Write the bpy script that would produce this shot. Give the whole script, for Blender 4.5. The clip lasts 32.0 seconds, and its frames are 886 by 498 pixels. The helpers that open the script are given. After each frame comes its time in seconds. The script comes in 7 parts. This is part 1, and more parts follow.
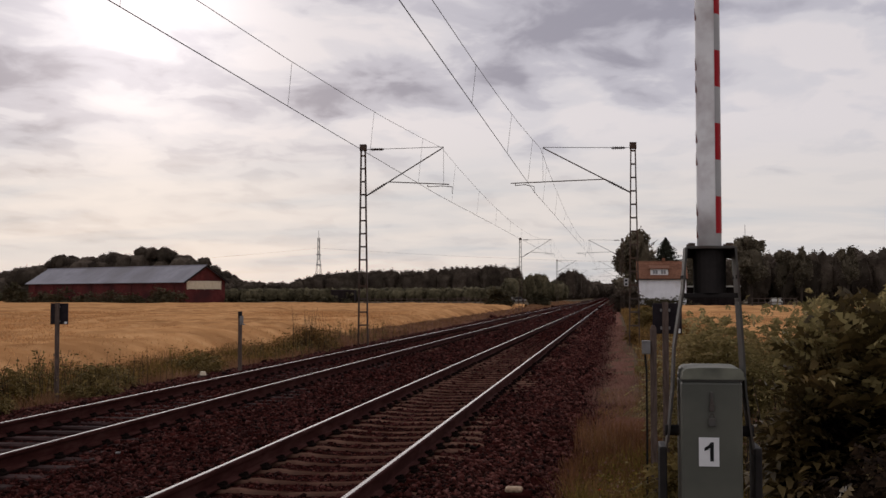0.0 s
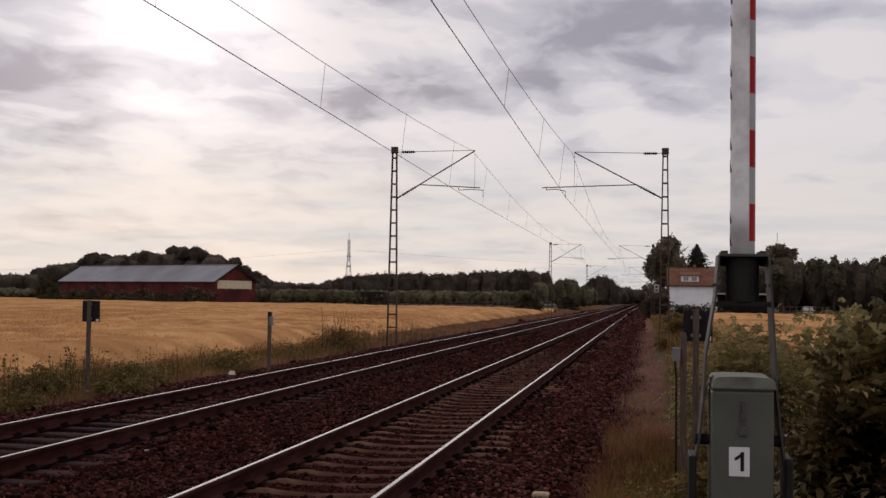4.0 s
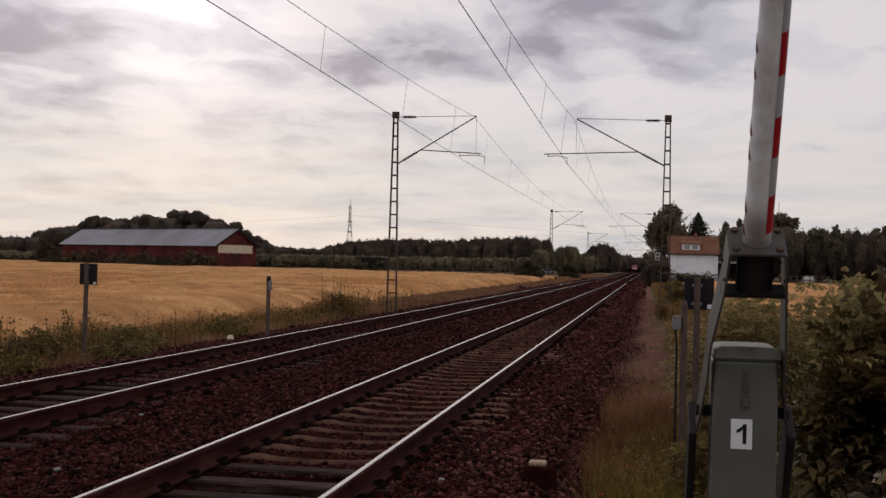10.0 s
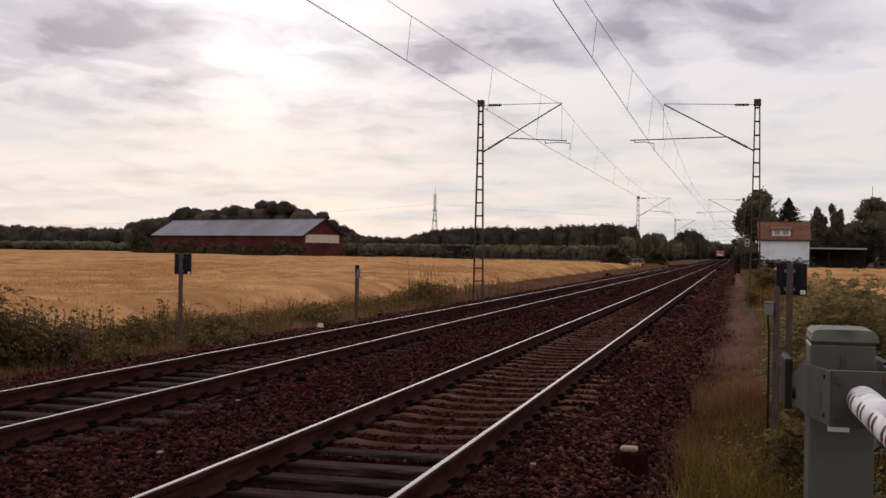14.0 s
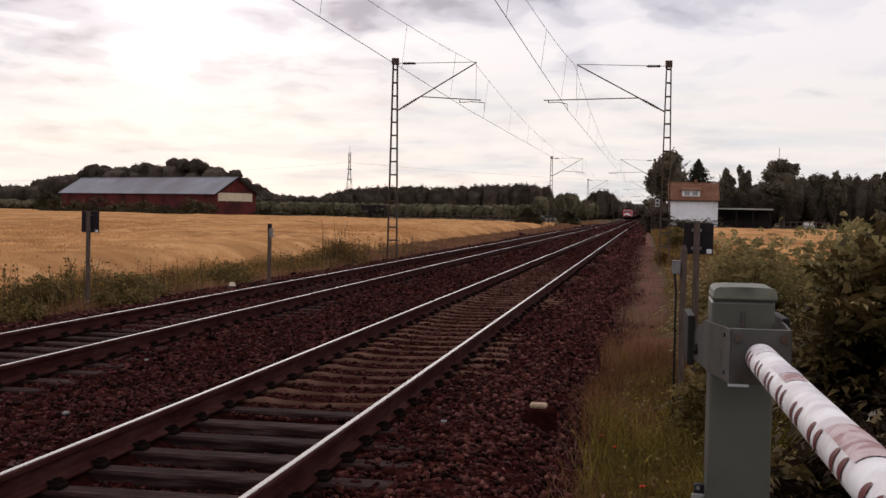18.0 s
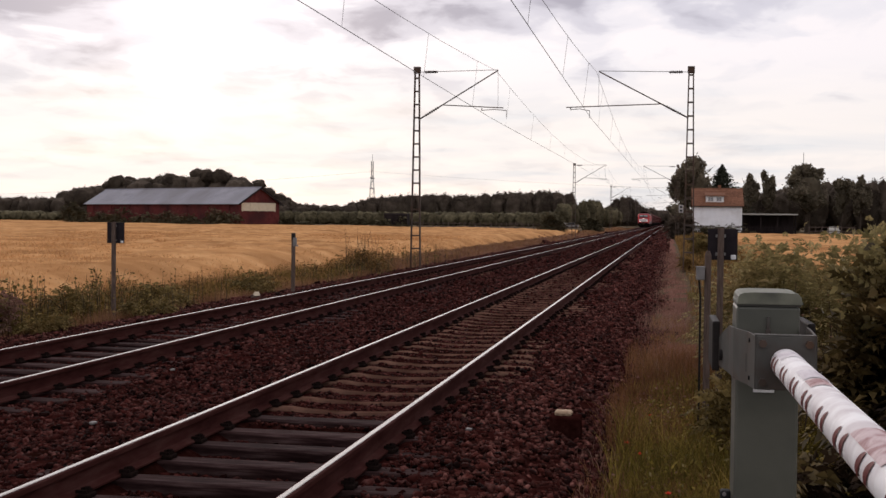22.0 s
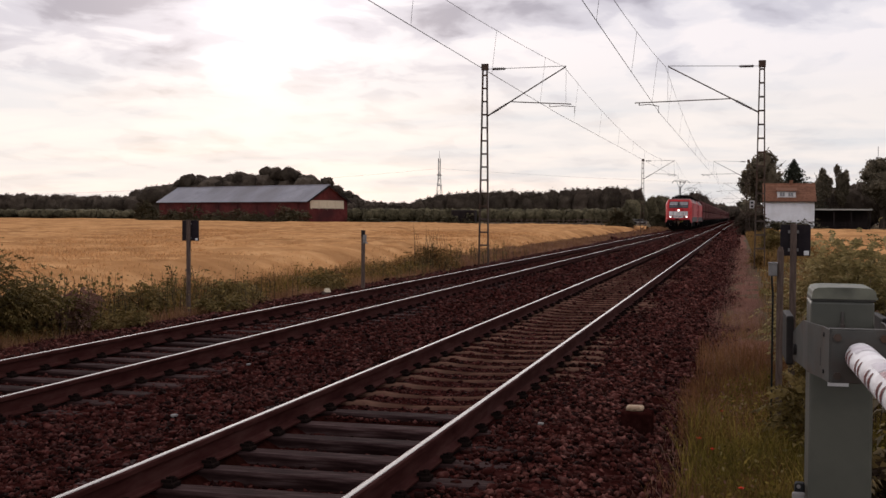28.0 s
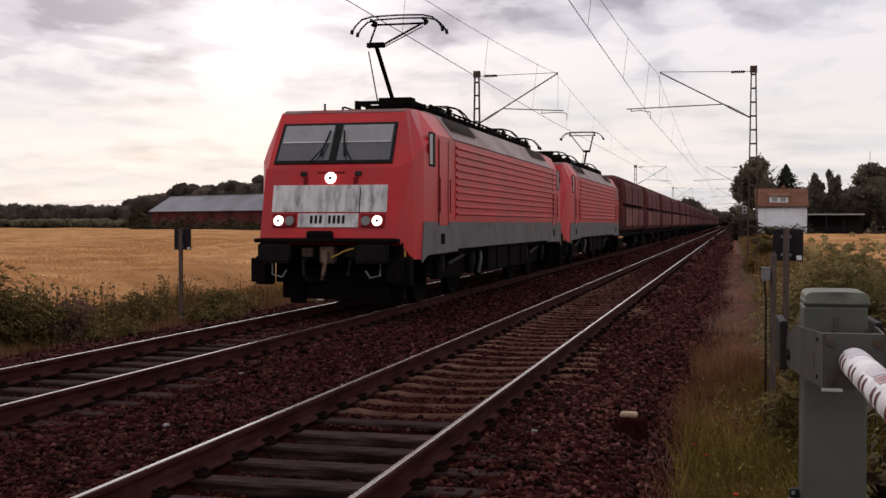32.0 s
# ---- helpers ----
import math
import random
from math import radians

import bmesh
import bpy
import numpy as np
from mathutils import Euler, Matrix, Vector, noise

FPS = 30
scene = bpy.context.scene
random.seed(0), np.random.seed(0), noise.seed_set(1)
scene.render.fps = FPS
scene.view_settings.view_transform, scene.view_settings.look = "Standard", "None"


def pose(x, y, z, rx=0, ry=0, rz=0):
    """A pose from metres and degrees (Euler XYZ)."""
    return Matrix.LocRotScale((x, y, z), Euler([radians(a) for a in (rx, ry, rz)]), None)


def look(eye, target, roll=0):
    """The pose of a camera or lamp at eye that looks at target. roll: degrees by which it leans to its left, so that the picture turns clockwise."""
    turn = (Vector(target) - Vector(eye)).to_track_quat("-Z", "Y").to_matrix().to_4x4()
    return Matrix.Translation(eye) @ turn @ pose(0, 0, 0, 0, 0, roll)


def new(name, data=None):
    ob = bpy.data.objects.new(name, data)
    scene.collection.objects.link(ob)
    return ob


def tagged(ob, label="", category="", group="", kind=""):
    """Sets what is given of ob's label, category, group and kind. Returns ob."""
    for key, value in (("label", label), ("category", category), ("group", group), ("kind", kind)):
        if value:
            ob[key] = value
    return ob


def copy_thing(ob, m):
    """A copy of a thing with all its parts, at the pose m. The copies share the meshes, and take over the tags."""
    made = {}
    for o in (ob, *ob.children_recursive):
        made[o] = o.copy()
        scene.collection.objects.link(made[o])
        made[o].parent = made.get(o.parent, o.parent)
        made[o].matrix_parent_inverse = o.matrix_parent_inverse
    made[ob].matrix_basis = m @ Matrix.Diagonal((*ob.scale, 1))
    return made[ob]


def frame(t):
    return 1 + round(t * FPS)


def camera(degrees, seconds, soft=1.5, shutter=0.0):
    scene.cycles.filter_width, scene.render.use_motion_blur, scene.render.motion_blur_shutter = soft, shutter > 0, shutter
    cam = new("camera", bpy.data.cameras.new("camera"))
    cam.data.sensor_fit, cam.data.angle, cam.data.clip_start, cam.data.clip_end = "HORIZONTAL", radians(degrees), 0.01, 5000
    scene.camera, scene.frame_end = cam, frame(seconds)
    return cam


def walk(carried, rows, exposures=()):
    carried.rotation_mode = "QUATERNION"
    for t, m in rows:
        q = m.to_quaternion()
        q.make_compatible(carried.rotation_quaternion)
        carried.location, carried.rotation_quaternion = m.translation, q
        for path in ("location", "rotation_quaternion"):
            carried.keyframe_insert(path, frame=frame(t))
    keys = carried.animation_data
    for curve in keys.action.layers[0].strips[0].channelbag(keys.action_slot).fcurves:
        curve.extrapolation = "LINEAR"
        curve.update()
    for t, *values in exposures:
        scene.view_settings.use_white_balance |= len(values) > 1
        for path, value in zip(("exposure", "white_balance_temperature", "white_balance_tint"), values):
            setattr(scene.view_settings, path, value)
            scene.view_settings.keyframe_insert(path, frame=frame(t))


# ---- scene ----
cam = camera(41.1, 32.0)
PATH = [
    (0, (2.842, -0.14, 1.56), (2.553, 1.837, 1.638), -0.1),
    (0.5, (2.839, -0.12, 1.566), (2.547, 1.858, 1.637), -0.0),
    (1, (2.845, -0.154, 1.574), (2.566, 1.82, 1.727), -0.3),
    (1.5, (2.843, -0.158, 1.573), (2.561, 1.815, 1.733), 0.6),
    (2, (2.842, -0.166, 1.567), (2.566, 1.81, 1.706), -0.1),
    (2.5, (2.839, -0.151, 1.569), (2.553, 1.826, 1.677), -0.1),
    (3, (2.843, -0.132, 1.567), (2.55, 1.845, 1.659), 0.2),
    (3.5, (2.839, -0.146, 1.57), (2.527, 1.827, 1.668), 0.6),
    (4, (2.837, -0.13, 1.563), (2.498, 1.839, 1.646), 0.8),
    (4.5, (2.838, -0.114, 1.559), (2.492, 1.854, 1.628), 0.3),
    (6.5, (2.856, -0.036, 1.565), (2.496, 1.928, 1.677), 0.9),
    (7, (2.848, -0.05, 1.572), (2.478, 1.912, 1.69), 1.1),
    (7.5, (2.849, -0.014, 1.563), (2.457, 1.945, 1.664), 1.0),
    (8, (2.853, -0.023, 1.562), (2.447, 1.934, 1.647), 0.9),
    (8.5, (2.849, 0.005, 1.56), (2.459, 1.966, 1.607), 1.2),
    (9, (2.847, 0.012, 1.559), (2.461, 1.974, 1.612), 1.1),
    (9.5, (2.841, 0.037, 1.558), (2.484, 2.005, 1.592), 1.4),
    (10, (2.835, 0.043, 1.556), (2.495, 2.013, 1.582), 1.3),
    (10.5, (2.831, -0.007, 1.569), (2.503, 1.966, 1.564), 0.7),
    (11, (2.829, -0.012, 1.568), (2.459, 1.954, 1.57), 0.3),
    (11.5, (2.823, 0.009, 1.56), (2.418, 1.967, 1.564), 0.7),
    (12, (2.818, -0.011, 1.555), (2.377, 1.94, 1.555), 0.6),
    (12.5, (2.822, -0.035, 1.547), (2.367, 1.913, 1.559), 0.3),
    (13, (2.811, -0.054, 1.555), (2.327, 1.886, 1.565), 0.4),
    (13.5, (2.809, -0.051, 1.551), (2.332, 1.892, 1.557), 0.9),
    (15.5, (2.832, -0.146, 1.54), (2.334, 1.791, 1.518), 0.7),
    (16, (2.827, -0.092, 1.542), (2.408, 1.863, 1.499), 1.4),
    (16.5, (2.83, -0.064, 1.542), (2.449, 1.899, 1.498), 1.4),
    (17, (2.832, -0.061, 1.542), (2.471, 1.906, 1.493), 1.4),
    (17.5, (2.834, -0.047, 1.542), (2.495, 1.923, 1.486), 1.5),
    (18, (2.835, -0.043, 1.54), (2.497, 1.927, 1.477), 1.1),
    (18.5, (2.836, -0.036, 1.54), (2.513, 1.936, 1.473), 1.1),
    (19, (2.838, -0.047, 1.542), (2.536, 1.929, 1.481), 0.8),
    (19.5, (2.837, -0.04, 1.538), (2.521, 1.934, 1.468), 0.6),
    (20, (2.833, -0.068, 1.54), (2.474, 1.898, 1.469), 0.6),
    (20.5, (2.83, -0.085, 1.539), (2.445, 1.876, 1.47), 0.8),
    (21, (2.833, -0.082, 1.54), (2.453, 1.88, 1.47), 0.5),
    (21.5, (2.833, -0.075, 1.541), (2.455, 1.888, 1.474), 0.7),
    (22, (2.836, -0.062, 1.54), (2.459, 1.902, 1.49), 0.6),
    (22.5, (2.834, -0.066, 1.543), (2.456, 1.898, 1.503), 0.7),
    (23, (2.834, -0.075, 1.547), (2.452, 1.888, 1.517), 0.7),
    (23.5, (2.835, -0.076, 1.544), (2.452, 1.887, 1.524), 0.7),
    (24, (2.834, -0.074, 1.542), (2.452, 1.889, 1.518), 0.8),
    (24.5, (2.829, -0.099, 1.543), (2.416, 1.858, 1.506), 0.5),
    (25, (2.826, -0.131, 1.543), (2.378, 1.818, 1.499), 0.5),
    (25.5, (2.828, -0.131, 1.541), (2.375, 1.816, 1.494), 0.7),
    (26, (2.827, -0.158, 1.541), (2.376, 1.79, 1.486), 0.6),
    (26.5, (2.822, -0.186, 1.543), (2.353, 1.757, 1.479), 0.5),
    (28.5, (2.823, -0.196, 1.541), (2.334, 1.743, 1.487), 0.4),
    (29, (2.826, -0.192, 1.543), (2.338, 1.746, 1.491), 0.5),
    (29.5, (2.826, -0.175, 1.54), (2.347, 1.767, 1.493), 0.6),
    (30, (2.824, -0.175, 1.54), (2.354, 1.769, 1.495), 0.5),
    (30.5, (2.827, -0.156, 1.539), (2.351, 1.786, 1.493), 0.3),
    (31, (2.827, -0.152, 1.538), (2.347, 1.789, 1.495), 0.0),
    (31.5, (2.826, -0.175, 1.541), (2.346, 1.766, 1.498), 0.0),
    (32, (2.825, -0.163, 1.539), (2.348, 1.779, 1.495), 0.0),
]
walk(cam, [(t, look(eye, target, roll)) for t, eye, target, roll in PATH], [(0.0, -0.42, 6500, 17), (1.0, -0.28, 6500, 17), (2.0, -0.32, 6500, 17), (3.0, -0.38, 6500, 17), (4.5, -0.38, 6500, 17), (7.0, -0.28, 6500, 17), (9.0, -0.42, 6500, 17), (10.0, -0.42, 6500, 17), (11.0, -0.3, 6500, 17), (13.0, -0.23, 6500, 17), (16.0, -0.22, 6500, 17), (19.0, 0.03, 6500, 17), (23.0, 0.04, 6500, 17), (25.0, -0.05, 6500, 17), (29.0, -0.05, 6500, 17), (31.0, -0.13, 6500, 17), (32.0, -0.09, 6500, 17)])

# ---- sky and sun: a high broken overcast, the low sun behind thin cloud ----
SUN_AZ, SUN_EL = radians(23.0), radians(13.6)
SUN_DIR = Vector((-math.sin(SUN_AZ) * math.cos(SUN_EL), math.cos(SUN_AZ) * math.cos(SUN_EL), math.sin(SUN_EL)))


def build_world():
    world = bpy.data.worlds.new("sky")
    scene.world = world
    world.use_nodes = True
    nt = world.node_tree
    nt.nodes.clear()
    N, L = nt.nodes.new, nt.links.new

    def math_node(op, a, b=None, clamp=False):
        n = N("ShaderNodeMath")
        n.operation, n.use_clamp = op, clamp
        for i, v in enumerate((a, b)):
            if v is None:
                continue
            if isinstance(v, (int, float)):
                n.inputs[i].default_value = v
            else:
                L(v, n.inputs[i])
        return n.outputs[0]

    def ramp(fac, stops):
        n = N("ShaderNodeValToRGB")
        n.color_ramp.interpolation = "EASE"
        els = n.color_ramp.elements
        while len(els) < len(stops):
            els.new(0.5)
        for e, (p, c) in zip(els, stops):
            e.position, e.color = p, (*c, 1)
        L(fac, n.inputs[0])
        return n.outputs[0]

    def mix(fac, a, b, blend="MIX"):
        n = N("ShaderNodeMix")
        n.data_type, n.blend_type = "RGBA", blend
        for sock, v in ((n.inputs[0], fac), (n.inputs[6], a), (n.inputs[7], b)):
            if isinstance(v, (int, float)):
                sock.default_value = v
            elif isinstance(v, tuple):
                sock.default_value = (*v, 1)
            else:
                L(v, sock)
        return n.outputs[2]

    tc = N("ShaderNodeTexCoord")
    sep = N("ShaderNodeSeparateXYZ")
    L(tc.outputs["Generated"], sep.inputs[0])
    x, y, z = sep.outputs
    # a flat cloud layer overhead, drawn together towards the horizon
    deep = math_node("ADD", math_node("MAXIMUM", z, 0.0), 0.15)
    comb = N("ShaderNodeCombineXYZ")
    L(math_node("DIVIDE", x, deep), comb.inputs[0])
    L(math_node("DIVIDE", y, deep), comb.inputs[1])

    def noise_tex(scale, detail, rough, offset, squash=(1, 1, 1), warp=0.0):
        mp = N("ShaderNodeMapping")
        mp.inputs["Location"].default_value = offset
        mp.inputs["Scale"].default_value = squash
        L(comb.outputs[0], mp.inputs[0])
        n = N("ShaderNodeTexNoise")
        n.inputs["Scale"].default_value = scale
        n.inputs["Detail"].default_value = detail
        n.inputs["Roughness"].default_value = rough
        n.inputs["Distortion"].default_value = warp
        L(mp.outputs[0], n.inputs[0])
        return n.outputs[0]

    big = noise_tex(1.9, 3.0, 0.5, (4.3, 1.9, 0.4), (1, 0.75, 1), 0.4)
    fine = noise_tex(4.4, 6.0, 0.52, (3.1, 7.7, 1.3), (1, 0.8, 1), 0.35)
    streak = noise_tex(2.2, 3.5, 0.48, (8.2, 2.6, 3.3), (0.45, 1.1, 1), 0.3)
    dens = math_node("ADD", math_node("ADD", math_node("MULTIPLY", big, 0.40), math_node("MULTIPLY", fine, 0.58)), 0.01)
    # the heavier cloud masses ahead, by the tangents of their bearing and height: centre, half width, half height, weight
    yy = math_node("MAXIMUM", y, 0.04)
    warp = math_node("SUBTRACT", fine, 0.5)
    u = math_node("ADD", math_node("DIVIDE", x, yy), math_node("MULTIPLY", warp, 0.16))
    v = math_node("ADD", math_node("DIVIDE", z, yy), math_node("MULTIPLY", math_node("SUBTRACT", big, 0.5), 0.10))
    for cu, cv, wu, wv, k in CLOUDS:
        du = math_node("DIVIDE", math_node("SUBTRACT", u, cu), wu)
        dv = math_node("DIVIDE", math_node("SUBTRACT", v, cv), wv)
        r2 = math_node("ADD", math_node("MULTIPLY", du, du), math_node("MULTIPLY", dv, dv))
        dens = math_node("ADD", dens, math_node("MULTIPLY", math_node("POWER", 2.718, math_node("MULTIPLY", math_node("MULTIPLY", r2, r2), -1.0)), k))
    cloud = ramp(dens, [(0.43, (0.975, 0.95, 0.94)), (0.51, (0.86, 0.86, 0.88)), (0.58, (0.675, 0.68, 0.735)), (0.70, (0.41, 0.41, 0.475))])
    # thin cloud low over the horizon, with pale blue gaps
    low = ramp(streak, [(0.36, (0.66, 0.73, 0.745)), (0.47, (0.80, 0.82, 0.79)), (0.58, (0.93, 0.905, 0.83))])
    band = ramp(z, [(0.0, (1, 1, 1)), (0.075, (0.85, 0.85, 0.85)), (0.15, (0, 0, 0))])
    cloud = mix(math_node("MULTIPLY", band, 0.72), cloud, low)
    # glow of the veiled sun
    dot = N("ShaderNodeVectorMath")
    dot.operation = "DOT_PRODUCT"
    norm = N("ShaderNodeVectorMath")
    norm.operation = "NORMALIZE"
    L(tc.outputs["Generated"], norm.inputs[0])
    L(norm.outputs[0], dot.inputs[0])
    dot.inputs[1].default_value = SUN_DIR
    d = math_node("MAXIMUM", dot.outputs["Value"], 0.0)
    thin = math_node("SUBTRACT", 1.25, dens)
    glow = math_node("ADD", math_node("MULTIPLY", math_node("POWER", d, 260.0), 0.75), math_node("MULTIPLY", math_node("POWER", d, 60.0), 0.03))
    glow = math_node("MULTIPLY", glow, thin)
    cloud = mix(glow, cloud, (1.0, 0.97, 0.96), "ADD")
    cloud = mix(math_node("ADD", math_node("MULTIPLY", math_node("POWER", d, 3.0), 0.08), 0.92), (0, 0, 0), cloud)
    # an overcast sky is brightest overhead
    high = ramp(z, [(0.34, (1, 1, 1)), (0.75, (1.15, 1.14, 1.14))])
    cloud = mix(1.0, cloud, high, "MULTIPLY")
    sky = N("ShaderNodeTexSky")
    sky.sky_type, sky.sun_disc = "NISHITA", False
    sky.sun_elevation, sky.sun_rotation = SUN_EL, -SUN_AZ
    skyc = mix(1.0, sky.outputs[0], (0.10, 0.10, 0.10), "MULTIPLY")
    out = mix(0.95, skyc, cloud)
    # below the horizon the sky gives nothing but dim ground light
    out = mix(math_node("GREATER_THAN", z, -0.02), (0.10, 0.09, 0.08), out)
    bg = N("ShaderNodeBackground")
    bg.inputs[1].default_value = 1.0
    L(out, bg.inputs[0])
    o = N("ShaderNodeOutputWorld")
    L(bg.outputs[0], o.inputs[0])


CLOUDS = [(-0.02, 0.222, 0.16, 0.045, 0.14), (-0.19, 0.182, 0.12, 0.022, 0.09), (0.145, 0.240, 0.10, 0.010, 0.05),
          (-0.56, 0.225, 0.10, 0.026, 0.04), (-0.54, 0.150, 0.12, 0.018, 0.08), (-0.24, 0.255, 0.12, 0.018, 0.06), (0.14, 0.205, 0.09, 0.012, -0.08), (-0.32, 0.115, 0.14, 0.012, 0.06), (0.22, 0.12, 0.20, 0.08, -0.08), (-0.45, 0.065, 0.14, 0.012, 0.06)]
build_world()
sun = new("sun", bpy.data.lights.new("sun", "SUN"))
sun.data.energy, sun.data.angle, sun.data.color = 0.5, radians(45), (1.0, 0.93, 0.84)
sun.matrix_world = look(SUN_DIR * 100, (0, 0, 0))

# ---- materials ----
MATS = {}


def mat(name, stops, rough=0.8, scale=8.0, detail=6.0, bump=0.0, bump_scale=None, metal=0.0, random_by=None, spread=0.25,
        stain=None, stain_scale=0.6, stretch=(1, 1, 1), coat=0.0, emit=0.0, translucent=0.0, spec=0.05, distortion=0.0):
    """A surface whose colour runs over the stops by two noises, with relief, stains and a tint per piece."""
    if name in MATS:
        return MATS[name]
    m = bpy.data.materials.new(name)
    m.use_nodes = True
    nt = m.node_tree
    N, L = nt.nodes.new, nt.links.new
    b = nt.nodes["Principled BSDF"]
    tc = N("ShaderNodeTexCoord")
    mp = N("ShaderNodeMapping")
    mp.inputs["Scale"].default_value = stretch
    L(tc.outputs["Object"], mp.inputs[0])
    n1 = N("ShaderNodeTexNoise")
    n1.inputs["Scale"].default_value, n1.inputs["Detail"].default_value = scale, detail
    n1.inputs["Roughness"].default_value = 0.62
    n1.inputs["Distortion"].default_value = distortion
    L(mp.outputs[0], n1.inputs[0])
    r = N("ShaderNodeValToRGB")
    els = r.color_ramp.elements
    while len(els) < len(stops):
        els.new(0.5)
    for i, (e, c) in enumerate(zip(els, stops)):
        e.position = 0.32 + 0.36 * i / max(1, len(stops) - 1)
        e.color = (*c, 1)
    L(n1.outputs[0], r.inputs[0])
    col = r.outputs[0]
    if stain:
        n2 = N("ShaderNodeTexNoise")
        n2.inputs["Scale"].default_value, n2.inputs["Detail"].default_value = stain_scale, 5.0
        L(mp.outputs[0], n2.inputs[0])
        r2 = N("ShaderNodeValToRGB")
        r2.color_ramp.elements[0].position, r2.color_ramp.elements[1].position = 0.45, 0.66
        L(n2.outputs[0], r2.inputs[0])
        mx = N("ShaderNodeMix")
        mx.data_type = "RGBA"
        L(r2.outputs[0], mx.inputs[0])
        L(col, mx.inputs[6])
        mx.inputs[7].default_value = (*stain, 1)
        col = mx.outputs[2]
    if random_by:
        src = N("ShaderNodeObjectInfo").outputs["Random"] if random_by == "object" else N("ShaderNodeNewGeometry").outputs["Random Per Island"]
        mr = N("ShaderNodeMapRange")
        mr.inputs["To Min"].default_value, mr.inputs["To Max"].default_value = 1 - spread, 1 + spread
        L(src, mr.inputs[0])
        hs = N("ShaderNodeHueSaturation")
        L(mr.outputs[0], hs.inputs["Value"])
        L(col, hs.inputs["Color"])
        col = hs.outputs[0]
    L(col, b.inputs["Base Color"])
    b.inputs["Roughness"].default_value = rough
    b.inputs["Metallic"].default_value = metal
    b.inputs["Specular IOR Level"].default_value = spec
    b.inputs["Coat Weight"].default_value = coat
    if emit:
        L(col, b.inputs["Emission Color"])
        b.inputs["Emission Strength"].default_value = emit
    if bump:
        nb = N("ShaderNodeTexNoise")
        nb.inputs["Scale"].default_value, nb.inputs["Detail"].default_value = bump_scale or scale * 2, 6.0
        L(mp.outputs[0], nb.inputs[0])
        bp = N("ShaderNodeBump")
        bp.inputs["Strength"].default_value = min(1.0, bump * 10)
        bp.inputs["Distance"].default_value = bump
        L(nb.outputs[0], bp.inputs["Height"])
        L(bp.outputs[0], b.inputs["Normal"])
    if translucent:
        tr = N("ShaderNodeBsdfTranslucent")
        L(col, tr.inputs[0])
        ms = N("ShaderNodeMixShader")
        ms.inputs[0].default_value = translucent
        out = nt.nodes["Material Output"]
        L(b.outputs[0], ms.inputs[1])
        L(tr.outputs[0], ms.inputs[2])
        L(ms.outputs[0], out.inputs[0])
    MATS[name] = m
    return m


M_BALLAST = mat("ballast_stone", [(0.01616, 0.003379, 0.002591), (0.03231, 0.008279, 0.006639), (0.08258, 0.03379, 0.02834)], 0.85, 9.0, bump=0.006, bump_scale=60, random_by="island", spread=0.9, spec=0.025)
M_BED = mat("ballast_bed", [(0.01301, 0.002828, 0.002321), (0.02513, 0.006426, 0.005373), (0.04137, 0.01439, 0.01221)], 0.95, 14.0, 8, bump=0.03, bump_scale=22, stain=(0.010, 0.0040, 0.0028), stain_scale=0.5, spec=0.0)
M_EARTH = mat("soil", [(0.052, 0.0296, 0.0152), (0.084, 0.0512, 0.0248), (0.092, 0.0672, 0.0296)], 0.95, 2.5, 8, bump=0.03, bump_scale=9, stain=(0.048, 0.042, 0.017), stain_scale=0.35)
M_PATH = mat("trodden_path", [(0.078, 0.0273, 0.0182), (0.1274, 0.0481, 0.0312), (0.1885, 0.0806, 0.0546)], 0.95, 4.0, 8, bump=0.02, bump_scale=18)
M_RAILTOP = mat("rail_running_surface", [(0.060, 0.046, 0.042), (0.095, 0.075, 0.069)], 0.27, 4, stretch=(1, 0.05, 1), spec=0.42)
M_RAIL = mat("rusty_rail", [(0.026, 0.0072, 0.0062), (0.044, 0.0145, 0.0125), (0.064, 0.026, 0.0225)], 0.85, 10, bump=0.002, bump_scale=60, stretch=(1, 0.2, 1), spec=0.02)
M_SLEEPER = mat("concrete_sleeper", [(0.08568, 0.04189, 0.03046), (0.138, 0.07426, 0.05331), (0.1999, 0.1219, 0.08949)], 0.9, 6, bump=0.004, bump_scale=50, random_by="object", spread=0.2, stain=(0.048, 0.023, 0.016), stain_scale=3, spec=0.0)
M_WOODSLEEPER = mat("tarred_wood_sleeper", [(0.01333, 0.00621, 0.005899), (0.03237, 0.01739, 0.01651), (0.08094, 0.05134, 0.04877)], 0.8, 9, bump=0.006, bump_scale=30, random_by="object", spread=0.25, stretch=(0.3, 3, 3), spec=0.02)
M_FASTEN = mat("rail_fastening", [(0.008, 0.005, 0.0045), (0.018, 0.0115, 0.010)], 0.8, 20, spec=0.0)
M_MAST = mat("weathered_mast_steel", [(0.050, 0.040, 0.036), (0.075, 0.060, 0.052), (0.09, 0.065, 0.05)], 0.65, 5, bump=0.002, stain=(0.08, 0.045, 0.03), stain_scale=1.2)
M_WIRE = mat("copper_wire", [(0.03, 0.028, 0.028), (0.05, 0.045, 0.042)], 0.5, 3, metal=0.6)
M_INSUL = mat("brown_insulator", [(0.03, 0.02, 0.018), (0.05, 0.03, 0.025)], 0.3, 3)
M_GREY = mat("grey_green_enamel", [(0.07696, 0.07821, 0.062), (0.09568, 0.09603, 0.077)], 0.42, 3, bump=0.0006, bump_scale=120, stain=(0.066, 0.068, 0.055), stain_scale=4, spec=0.45)
